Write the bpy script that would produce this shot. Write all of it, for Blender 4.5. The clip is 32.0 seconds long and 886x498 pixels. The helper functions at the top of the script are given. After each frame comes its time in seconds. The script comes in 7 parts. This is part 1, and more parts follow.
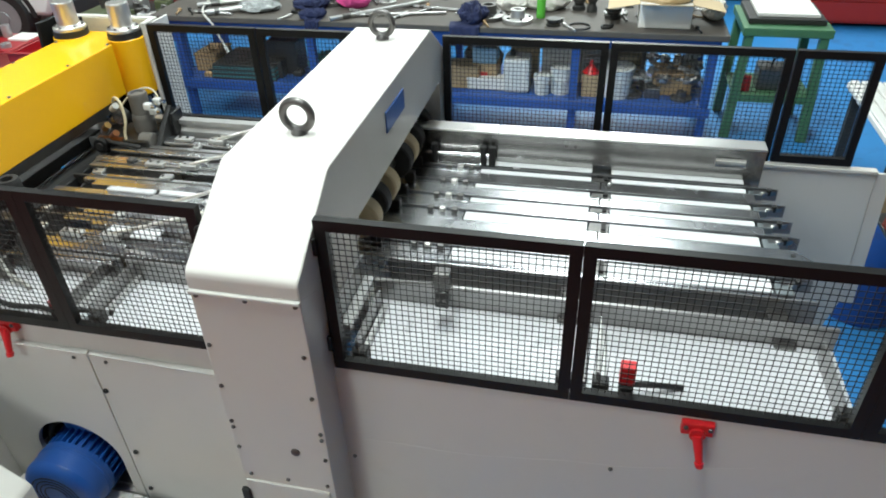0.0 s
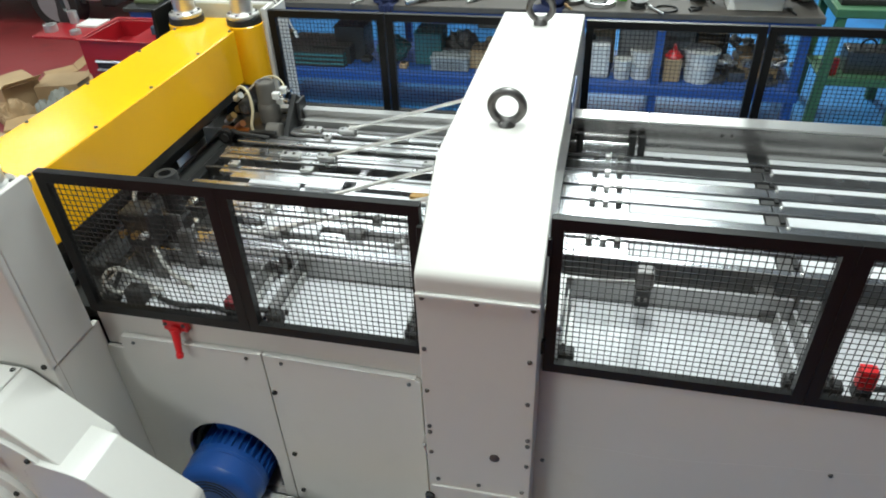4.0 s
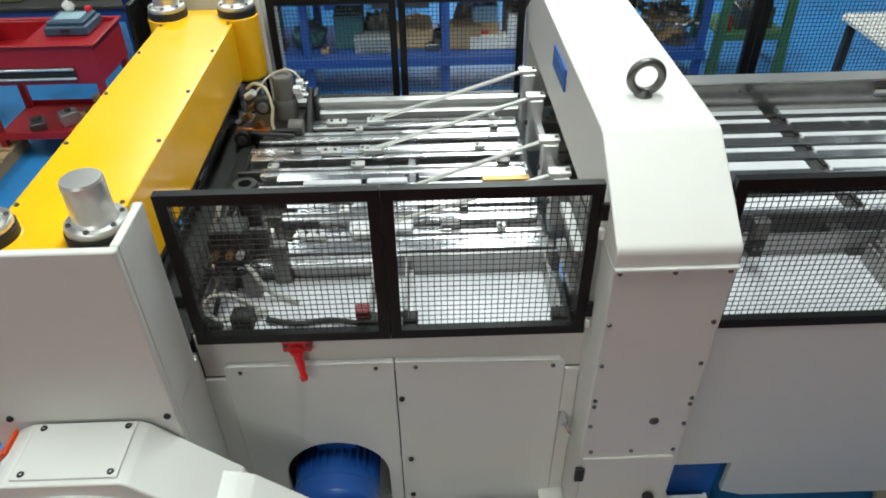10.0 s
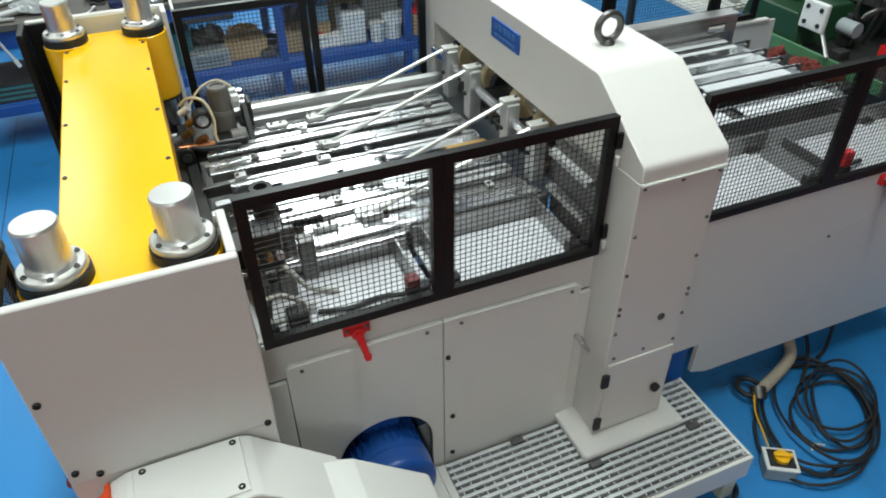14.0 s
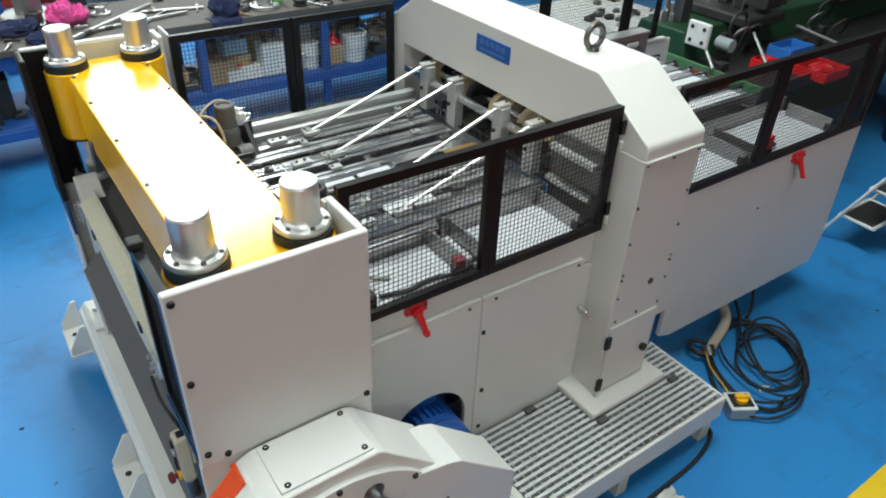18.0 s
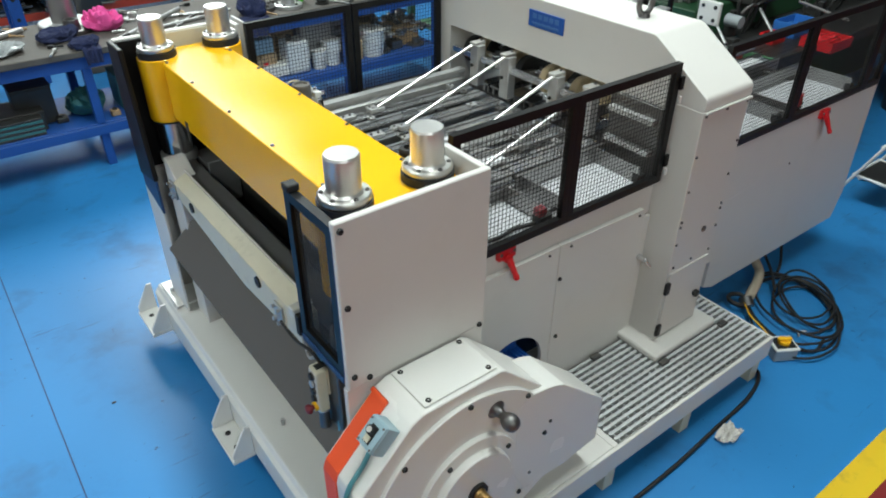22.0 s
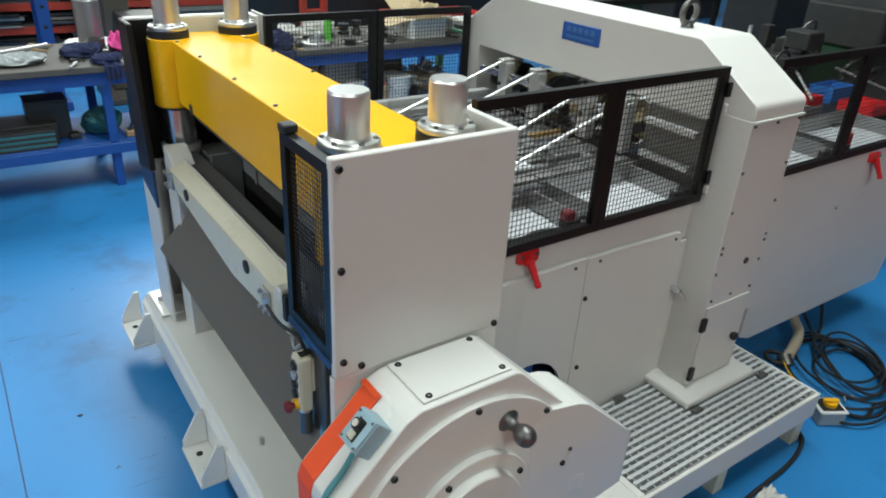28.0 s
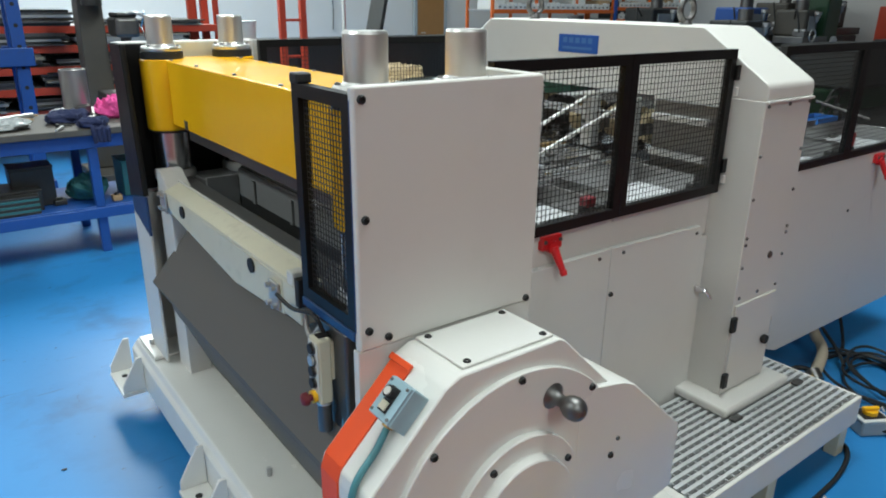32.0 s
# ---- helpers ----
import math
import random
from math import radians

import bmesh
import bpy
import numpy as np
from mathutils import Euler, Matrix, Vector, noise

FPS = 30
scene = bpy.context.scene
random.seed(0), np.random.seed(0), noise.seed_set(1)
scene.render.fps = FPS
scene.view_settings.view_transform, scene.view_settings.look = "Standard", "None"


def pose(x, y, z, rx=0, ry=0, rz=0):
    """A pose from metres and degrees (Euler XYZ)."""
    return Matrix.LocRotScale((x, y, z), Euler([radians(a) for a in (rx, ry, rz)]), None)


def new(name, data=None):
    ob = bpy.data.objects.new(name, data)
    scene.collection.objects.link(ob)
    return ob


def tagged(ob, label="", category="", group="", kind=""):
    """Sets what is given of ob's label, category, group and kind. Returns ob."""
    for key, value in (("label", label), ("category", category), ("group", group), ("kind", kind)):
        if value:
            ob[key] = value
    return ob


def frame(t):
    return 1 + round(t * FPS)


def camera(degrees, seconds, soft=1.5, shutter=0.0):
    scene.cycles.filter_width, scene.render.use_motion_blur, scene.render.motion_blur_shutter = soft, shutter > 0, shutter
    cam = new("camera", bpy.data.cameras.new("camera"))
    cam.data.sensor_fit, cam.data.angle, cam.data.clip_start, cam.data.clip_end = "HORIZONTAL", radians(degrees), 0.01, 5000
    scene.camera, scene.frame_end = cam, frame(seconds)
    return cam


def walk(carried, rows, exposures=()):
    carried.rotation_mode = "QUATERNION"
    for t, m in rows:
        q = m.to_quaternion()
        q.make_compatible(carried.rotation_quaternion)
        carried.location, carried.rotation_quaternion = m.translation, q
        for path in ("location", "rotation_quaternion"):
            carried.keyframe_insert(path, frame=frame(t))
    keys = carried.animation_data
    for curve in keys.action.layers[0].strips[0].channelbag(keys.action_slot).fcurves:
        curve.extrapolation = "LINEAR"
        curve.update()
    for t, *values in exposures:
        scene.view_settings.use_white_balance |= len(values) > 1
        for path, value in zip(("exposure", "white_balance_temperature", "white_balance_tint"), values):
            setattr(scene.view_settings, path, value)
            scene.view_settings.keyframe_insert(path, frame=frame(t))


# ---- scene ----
cam = camera(65.0, 32.0, soft=1.9)
METRES, EYE, TILT, LEAN, TURN = 4.0, 2.43, 0.0, 0.0, 13.6
ROWS = [
    (0.0, 0.0, 0.0, 0.0, -1.16, -34.53, 1.69),
    (0.5, -0.0207, 0.0025, 0.0004, -0.99, -34.65, 1.65),
    (1.0, -0.046, 0.0068, 0.0003, -2.61, -35.54, 1.28),
    (1.5, -0.0647, 0.0101, -0.0002, -3.12, -35.88, 1.91),
    (2.0, -0.083, 0.0124, 0.0007, -2.21, -34.48, 2.07),
    (2.5, -0.1001, 0.0156, 0.0007, -1.12, -34.27, 2.2),
    (3.0, -0.1141, 0.02, 0.0003, -0.72, -34.26, 2.32),
    (3.5, -0.1259, 0.0246, -0.0002, -0.4, -34.96, 2.1),
    (5.5, -0.18, 0.0305, -0.0038, -5.29, -36.96, 2.78),
    (6.0, -0.2018, 0.0342, -0.0027, -6.88, -36.42, 2.82),
    (6.5, -0.2229, 0.0385, -0.0031, -8.32, -36.68, 2.26),
    (7.0, -0.2405, 0.0408, -0.0019, -10.26, -36.61, 1.59),
    (7.5, -0.2528, 0.041, -0.0009, -11.28, -36.44, 1.33),
    (8.0, -0.2669, 0.0438, -0.0002, -12.8, -36.41, 1.67),
    (8.5, -0.279, 0.0477, -0.0004, -13.57, -36.74, 1.68),
    (9.0, -0.2936, 0.053, -0.0004, -12.84, -36.87, 1.74),
    (9.5, -0.3133, 0.0603, -0.0003, -13.37, -36.99, 1.46),
    (10.0, -0.3364, 0.0653, 0.0005, -15.5, -37.71, 0.67),
    (10.5, -0.3567, 0.0679, 0.0017, -19.15, -37.33, 0.42),
    (11.0, -0.3836, 0.0704, 0.001, -22.68, -37.1, 0.09),
    (11.5, -0.4079, 0.0717, 0.0024, -27.96, -35.91, -0.35),
    (12.0, -0.4342, 0.0776, 0.0035, -32.52, -35.9, -0.6),
    (12.5, -0.4588, 0.0827, 0.0037, -35.2, -36.22, -1.04),
    (13.0, -0.4781, 0.0871, 0.0028, -36.39, -36.83, 0.2),
    (13.5, -0.4927, 0.0906, 0.0019, -36.72, -38.01, 0.12),
    (14.0, -0.5115, 0.0953, 0.0009, -36.6, -37.55, 0.42),
    (14.5, -0.5271, 0.0989, 0.0014, -36.42, -36.83, -0.37),
    (16.5, -0.6133, 0.1225, 0.0037, -41.97, -34.54, -2.07),
    (17.0, -0.6337, 0.1265, 0.0033, -45.49, -34.67, -2.2),
    (17.5, -0.6483, 0.1295, 0.0034, -47.44, -34.11, -2.39),
    (18.0, -0.6631, 0.1329, 0.0025, -48.39, -34.43, -2.01),
    (18.5, -0.6779, 0.1345, 0.0014, -49.2, -35.13, -1.96),
    (19.0, -0.6939, 0.1364, 0.0011, -49.44, -35.73, -0.97),
    (19.5, -0.7047, 0.1395, 0.0008, -49.97, -35.81, -1.06),
    (20.0, -0.7145, 0.1436, 0.0012, -50.17, -35.54, -0.62),
    (20.5, -0.7305, 0.1459, 0.0014, -50.54, -35.18, -0.73),
    (21.0, -0.7495, 0.1483, 0.0025, -51.63, -34.19, -0.28),
    (21.5, -0.7618, 0.1501, -0.0024, -51.36, -33.87, -0.5),
    (22.0, -0.7718, 0.1535, -0.0092, -50.88, -33.87, -0.24),
    (22.5, -0.7806, 0.1546, -0.0156, -51.77, -33.61, -0.31),
    (23.0, -0.7881, 0.156, -0.0217, -52.58, -33.51, -0.98),
    (23.5, -0.7934, 0.1587, -0.0278, -52.78, -33.46, -1.19),
    (24.0, -0.7932, 0.1597, -0.0344, -52.35, -33.68, -1.23),
    (24.5, -0.7925, 0.1598, -0.0406, -51.87, -33.6, -1.61),
    (26.5, -0.768, 0.165, -0.0747, -50.68, -32.92, -1.33),
    (27.0, -0.7643, 0.1644, -0.084, -49.46, -30.52, -1.75),
    (27.5, -0.7614, 0.1665, -0.0936, -47.87, -29.29, -2.46),
    (28.0, -0.7537, 0.1655, -0.1037, -47.98, -27.08, -3.0),
    (28.5, -0.7509, 0.1675, -0.1141, -49.04, -27.05, -2.19),
    (29.0, -0.7526, 0.1732, -0.1244, -49.82, -26.61, -2.39),
    (29.5, -0.7565, 0.1807, -0.1347, -49.54, -25.79, -2.13),
    (30.0, -0.7599, 0.183, -0.1468, -50.93, -26.29, -2.56),
    (30.5, -0.7619, 0.1802, -0.1563, -51.82, -25.56, -2.44),
    (31.0, -0.764, 0.1794, -0.1654, -51.01, -23.49, -1.49),
    (31.5, -0.7663, 0.1814, -0.1745, -50.7, -21.41, -0.85),
    (32.0, -0.7678, 0.1825, -0.1857, -50.43, -19.56, -0.63),
]
walk(cam, [(t, pose(0, 0, EYE, TILT, LEAN, TURN) @ pose(METRES * x, METRES * y, METRES * z, 90 + pitch, roll, yaw)) for t, x, y, z, yaw, pitch, roll in ROWS], [(0, 0.20, 6450, 10), (3, 0.06, 6450, 10), (6, -0.09, 6450, 10), (10, -0.16, 6480, 10), (12, -0.22, 6450, 10), (14, -0.16, 6400, 10), (18, -0.09, 6400, 10), (24, -0.11, 6380, 10), (28, -0.08, 6360, 10), (32, 0.02, 6320, 10)])

# ---- world and light ----
world = bpy.data.worlds.new("hall_air")
scene.world = world
world.use_nodes = True
world.node_tree.nodes["Background"].inputs[0].default_value = (0.95, 0.97, 1.0, 1)
world.node_tree.nodes["Background"].inputs[1].default_value = 0.035
HALL = dict(x0=-14.0, x1=14.0, y0=-12.0, y1=14.0, top=6.5)


def area_lamp(x, y, z, sx, sy, watts, turn=0.0, tone=(0.905, 1.0, 0.965)):
    data = bpy.data.lights.new("unseen_lamp", "AREA")
    data.shape, data.size, data.size_y, data.energy, data.color = "RECTANGLE", sx, sy, watts, tone
    ob = new("unseen_lamp", data)
    ob.location = (x, y, z)
    ob.rotation_euler[2] = radians(turn)
    return ob


# all unseen: narrow strips added as fill, wide panels placed from mirrored highlights
FIXTURES = [(-6.0, -4.0, 0.6, 4.0, 42), (-8.0, 2.2, 0.6, 4.0, 130), (-0.95, 2.0, 0.6, 4.4, 144), (-0.2, 11.1, 1.7, 5.5, 78), (8.4, 9.8, 5.0, 3.0, 9.5), (-4.6, 10.6, 2.4, 5.0, 15), (-10.0, 7.0, 0.6, 6.0, 28), (-3.5, -6.0, 0.6, 5.0, 80)]
for lx, ly, sx, sy, power in FIXTURES:
    area_lamp(lx, ly, 6.0, sx, sy, power * sx * sy, 6.3 if power == 78 else 0.0)

# ---- materials ----


def material(name, colour, rough=0.5, metal=0.0, spread=0.06, scale=6.0, bump=0.05, bump_scale=90.0, dirt=None, dirt_amount=0.0, coat=0.0, alpha=None):
    """A procedural surface: base colour with broad and fine variation, roughness wear and fine relief."""
    m = bpy.data.materials.new(name)
    m.use_nodes = True
    nt = m.node_tree
    b = nt.nodes["Principled BSDF"]
    co = nt.nodes.new("ShaderNodeTexCoord")
    info = nt.nodes.new("ShaderNodeObjectInfo")
    add = nt.nodes.new("ShaderNodeVectorMath")
    add.operation = "ADD"
    nt.links.new(co.outputs["Object"], add.inputs[0])
    nt.links.new(info.outputs["Random"], add.inputs[1])
    n1 = nt.nodes.new("ShaderNodeTexNoise")
    n1.inputs["Scale"].default_value, n1.inputs["Detail"].default_value = scale, 5
    n2 = nt.nodes.new("ShaderNodeTexNoise")
    n2.inputs["Scale"].default_value, n2.inputs["Detail"].default_value = bump_scale, 3
    for n in (n1, n2):
        nt.links.new(add.outputs[0], n.inputs["Vector"])
    ramp = nt.nodes.new("ShaderNodeMix")
    ramp.data_type = "RGBA"
    r, g, bl = colour
    ramp.inputs[6].default_value = (r * (1 - spread), g * (1 - spread), bl * (1 - spread), 1)
    ramp.inputs[7].default_value = (min(1, r * (1 + spread)), min(1, g * (1 + spread)), min(1, bl * (1 + spread)), 1)
    nt.links.new(n1.outputs[0], ramp.inputs[0])
    last = ramp.outputs[2]
    if dirt is not None:
        n3 = nt.nodes.new("ShaderNodeTexNoise")
        n3.inputs["Scale"].default_value, n3.inputs["Detail"].default_value, n3.inputs["Roughness"].default_value = scale * 2.3, 8, 0.65
        nt.links.new(add.outputs[0], n3.inputs["Vector"])
        mr = nt.nodes.new("ShaderNodeMapRange")
        mr.inputs[1].default_value, mr.inputs[2].default_value, mr.inputs[4].default_value = 0.55, 0.75, dirt_amount
        nt.links.new(n3.outputs[0], mr.inputs[0])
        mx = nt.nodes.new("ShaderNodeMix")
        mx.data_type = "RGBA"
        mx.inputs[7].default_value = (*dirt, 1)
        nt.links.new(mr.outputs[0], mx.inputs[0])
        nt.links.new(last, mx.inputs[6])
        last = mx.outputs[2]
    nt.links.new(last, b.inputs["Base Color"])
    rr = nt.nodes.new("ShaderNodeMapRange")
    rr.inputs[3].default_value, rr.inputs[4].default_value = max(0.03, rough - 0.08), min(1, rough + 0.08)
    nt.links.new(n1.outputs[0], rr.inputs[0])
    nt.links.new(rr.outputs[0], b.inputs["Roughness"])
    b.inputs["Metallic"].default_value = metal
    b.inputs["Coat Weight"].default_value = coat
    if bump:
        bp = nt.nodes.new("ShaderNodeBump")
        bp.inputs["Strength"].default_value, bp.inputs["Distance"].default_value = bump, 0.004
        nt.links.new(n2.outputs[0], bp.inputs["Height"])
        nt.links.new(bp.outputs[0], b.inputs["Normal"])
    if alpha is not None:
        b.inputs["Alpha"].default_value = alpha
    return m


WHITE = material("white_enamel", (0.66, 0.64, 0.60), 0.38, spread=0.03, scale=3, bump=0.04, dirt=(0.45, 0.42, 0.37), dirt_amount=0.12)
WHITE_GLOSS = material("white_gloss_enamel", (0.72, 0.71, 0.67), 0.25, spread=0.03, scale=4, bump=0.04)
CREAM = material("cream_enamel", (0.62, 0.58, 0.44), 0.4, spread=0.06, scale=8, dirt=(0.3, 0.27, 0.2), dirt_amount=0.3)
YELLOW = material("yellow_enamel", (0.94, 0.485, 0.008), 0.2, spread=0.04, scale=3, bump=0.04)
BLACK = material("black_paint", (0.007, 0.007, 0.007), 0.4, spread=0.2, scale=10)
BLACK.node_tree.nodes["Principled BSDF"].inputs["Specular IOR Level"].default_value = 0.28
WIRE = material("black_wire", (0.015, 0.014, 0.013), 0.5, spread=0.2, scale=10, bump=0)
NAVY = material("dark_blue_paint", (0.02, 0.05, 0.13), 0.4, spread=0.15, scale=8)
STEEL = material("ground_steel", (0.72, 0.72, 0.73), 0.25, metal=1.0, spread=0.05, scale=5, bump=0.012, bump_scale=160)
STEEL_DARK = material("dark_steel", (0.16, 0.155, 0.15), 0.42, metal=0.9, spread=0.3, scale=12)
ALU = material("turned_aluminium", (0.74, 0.73, 0.70), 0.36, metal=0.9, spread=0.06, scale=10, bump_scale=260)
BRASS = material("brass", (0.46, 0.29, 0.11), 0.42, metal=1.0, spread=0.15)
GREY_SHEET = material("grey_sheet", (0.085, 0.083, 0.08), 0.55, spread=0.06, scale=3)
RED = material("red_plastic", (0.62, 0.015, 0.02), 0.35, spread=0.08)
ORANGE = material("orange_enamel", (0.80, 0.075, 0.006), 0.5, spread=0.05)
MOTOR_BLUE = material("motor_blue", (0.014, 0.088, 0.36), 0.35, spread=0.12, scale=9)
BENCH_BLUE = material("bench_blue", (0.014, 0.075, 0.30), 0.45, spread=0.12, scale=7, dirt=(0.05, 0.05, 0.06), dirt_amount=0.35)
FLOOR_BLUE = material("blue_floor_paint", (0.024, 0.203, 0.488), 0.42, spread=0.12, scale=1.1, bump=0.10, bump_scale=40, dirt=(0.016, 0.13, 0.34), dirt_amount=0.45)
FLOOR_RED = material("red_floor_paint", (0.22, 0.025, 0.025), 0.42, spread=0.12, scale=1.3, bump=0.10, bump_scale=40, dirt=(0.09, 0.02, 0.02), dirt_amount=0.5)
FLOOR_YELLOW = material("yellow_floor_paint", (0.72, 0.48, 0.02), 0.42, spread=0.10, scale=4, bump=0.10, bump_scale=40, dirt=(0.25, 0.2, 0.05), dirt_amount=0.5)


def add_specks(m, scale, low, high, colour, amount, stretch=(1, 1, 1)):
    """Small dark marks strewn over a painted surface."""
    nt = m.node_tree
    b = nt.nodes["Principled BSDF"]
    last = b.inputs["Base Color"].links[0].from_socket
    co = nt.nodes.new("ShaderNodeTexCoord")
    mp = nt.nodes.new("ShaderNodeMapping")
    mp.inputs["Scale"].default_value = stretch
    nz = nt.nodes.new("ShaderNodeTexNoise")
    nz.inputs["Scale"].default_value, nz.inputs["Detail"].default_value, nz.inputs["Roughness"].default_value = scale, 4, 0.6
    mr = nt.nodes.new("ShaderNodeMapRange")
    mr.inputs[1].default_value, mr.inputs[2].default_value, mr.inputs[4].default_value = low, high, amount
    mx = nt.nodes.new("ShaderNodeMix")
    mx.data_type = "RGBA"
    mx.inputs[7].default_value = (*colour, 1)
    nt.links.new(co.outputs["Object"], mp.inputs["Vector"])
    nt.links.new(mp.outputs[0], nz.inputs["Vector"])
    nt.links.new(nz.outputs[0], mr.inputs[0])
    nt.links.new(mr.outputs[0], mx.inputs[0])
    nt.links.new(last, mx.inputs[6])
    nt.links.new(mx.outputs[2], b.inputs["Base Color"])


for m_, mark in ((FLOOR_BLUE, (0.02, 0.05, 0.11)), (FLOOR_RED, (0.07, 0.016, 0.016)), (FLOOR_YELLOW, (0.20, 0.14, 0.03))):
    add_specks(m_, 2.3, 0.56, 0.74, mark, 0.5)                                    # broad smudges
    add_specks(m_, 26.0, 0.69, 0.74, tuple(0.3 * c for c in mark), 0.75)          # crumbs and drips
    add_specks(m_, 3.0, 0.66, 0.72, mark, 0.45, (1.0, 9.0, 1.0))                  # drag marks
WALL_WHITE = material("wall_paint", (0.60, 0.585, 0.555), 0.7, spread=0.05, scale=0.8)
CEIL = material("roof_sheet", (0.14, 0.145, 0.15), 0.7, spread=0.05, scale=0.8)
RUBBER = material("black_rubber", (0.012, 0.012, 0.012), 0.6, spread=0.2)
GALV = material("galvanised_steel", (0.52, 0.52, 0.51), 0.42, metal=0.75, spread=0.15, scale=22)
TRAY_WHITE = material("white_tray", (0.58, 0.585, 0.60), 0.3, metal=0.1, spread=0.06, scale=7, dirt=(0.35, 0.34, 0.33), dirt_amount=0.3)
GRATE = material("grating_zinc", (0.62, 0.63, 0.63), 0.42, metal=0.35, spread=0.12, scale=22)
WOOD_TOP = material("worn_bench_top", (0.088, 0.077, 0.066), 0.7, spread=0.3, scale=5, dirt=(0.04, 0.045, 0.04), dirt_amount=0.6)

# ---- mesh helpers ----
ORIGIN = {}


def finish_mesh(bm, name, mat, smooth_angle=47):
    bmesh.ops.recalc_face_normals(bm, faces=bm.faces)
    for f in bm.faces:
        f.smooth = True
    lim, low = radians(smooth_angle), radians(8)
    for e in bm.edges:
        if len(e.link_faces) != 2:
            e.smooth = False
            continue
        turn = e.calc_face_angle(0)
        if turn > low:
            a, b = (f.calc_area() for f in e.link_faces)
            if turn > lim or max(a, b) > 4 * min(a, b):
                e.smooth = False
    me = bpy.data.meshes.new(name)
    bm.to_mesh(me)
    bm.free()
    me.materials.append(mat)
    return me


def thing(name, loc, label, category, group="", kind=""):
    e = new(name)
    e.empty_display_size = 0.05
    e.location = loc
    ORIGIN[e] = Vector(loc)
    return tagged(e, label, category, group, kind)


def part(name, bm, mat, parent, label=""):
    o = ORIGIN[parent]
    bmesh.ops.translate(bm, verts=bm.verts, vec=-o)
    ob = new(name, finish_mesh(bm, name, mat))
    ob.parent = parent
    ORIGIN[ob] = o
    if label:
        tagged(ob, label)
    return ob


def solo(name, bm, mat, label, category, group="", kind="", loc=None):
    if loc is None:
        zs = min(v.co.z for v in bm.verts)
        xs = [v.co.x for v in bm.verts]
        ys = [v.co.y for v in bm.verts]
        loc = ((min(xs) + max(xs)) / 2, (min(ys) + max(ys)) / 2, zs)
    bmesh.ops.translate(bm, verts=bm.verts, vec=-Vector(loc))
    ob = new(name, finish_mesh(bm, name, mat))
    ob.location = loc
    ORIGIN[ob] = Vector(loc)
    return tagged(ob, label, category, group, kind)


def box(x0, x1, y0, y1, z0, z1, bev=0.0, bm=None, seg=2):
    out = bm or bmesh.new()
    c = Vector(((x0 + x1) / 2, (y0 + y1) / 2, (z0 + z1) / 2))
    r = bmesh.ops.create_cube(out, size=1, matrix=Matrix.Translation(c) @ Matrix.Diagonal((abs(x1 - x0), abs(y1 - y0), abs(z1 - z0), 1)))
    if bev:
        es = {e for v in r["verts"] for e in v.link_edges}
        bmesh.ops.bevel(out, geom=list(es), offset=bev, segments=seg, affect="EDGES", profile=0.5)
    return out


def rod(p, q, r, seg=16, bm=None, r2=None, caps=True):
    out = bm or bmesh.new()
    p, q = Vector(p), Vector(q)
    d = q - p
    m = Matrix.Translation((p + q) / 2) @ d.to_track_quat("Z", "Y").to_matrix().to_4x4()
    bmesh.ops.create_cone(out, cap_ends=caps, segments=seg, radius1=r, radius2=r if r2 is None else r2, depth=d.length, matrix=m)
    return out


def prism(poly, axis, a, b, bev=0.0, bm=None):
    """A closed outline pushed along an axis from a to b. Outline points are the two other coordinates in x, y, z order."""
    out = bm or bmesh.new()

    def at(p, s):
        return {"x": (s, p[0], p[1]), "y": (p[0], s, p[1]), "z": (p[0], p[1], s)}[axis]

    va = [out.verts.new(at(p, a)) for p in poly]
    vb = [out.verts.new(at(p, b)) for p in poly]
    fs = [out.faces.new(va), out.faces.new(vb[::-1])]
    n = len(poly)
    for i in range(n):
        fs.append(out.faces.new((va[i], vb[i], vb[(i + 1) % n], va[(i + 1) % n])))
    if bev:
        bmesh.ops.bevel(out, geom=list({e for f in fs for e in f.edges}), offset=bev, segments=2, affect="EDGES", profile=0.5, clamp_overlap=True)
    return out


def lathe(profile, centre, axis="z", seg=32, bm=None):
    """Turn (radius, height) pairs round an axis through centre."""
    out = bm or bmesh.new()
    rings = []
    for r, h in profile:
        ring = []
        for i in range(seg):
            a = 2 * math.pi * i / seg
            u, v = r * math.cos(a), r * math.sin(a)
            p = {"z": (u, v, h), "y": (u, h, v), "x": (h, u, v)}[axis]
            ring.append(out.verts.new(Vector(centre) + Vector(p)))
        rings.append(ring)
    for ra, rb in zip(rings, rings[1:]):
        for i in range(seg):
            out.faces.new((ra[i], ra[(i + 1) % seg], rb[(i + 1) % seg], rb[i]))
    out.faces.new(rings[0])
    out.faces.new(rings[-1][::-1])
    return out


def smooth_path(pts, n=6):
    """Catmull-Rom points through pts."""
    p = [Vector(v) for v in pts]
    p = [p[0] * 2 - p[1]] + p + [p[-1] * 2 - p[-2]]
    out = []
    for i in range(1, len(p) - 2):
        for k in range(n):
            t = k / n
            a, b, c, d = p[i - 1], p[i], p[i + 1], p[i + 2]
            out.append(0.5 * ((2 * b) + (c - a) * t + (2 * a - 5 * b + 4 * c - d) * t * t + (3 * b - a - 3 * c + d) * t ** 3))
    out.append(p[-2])
    return out


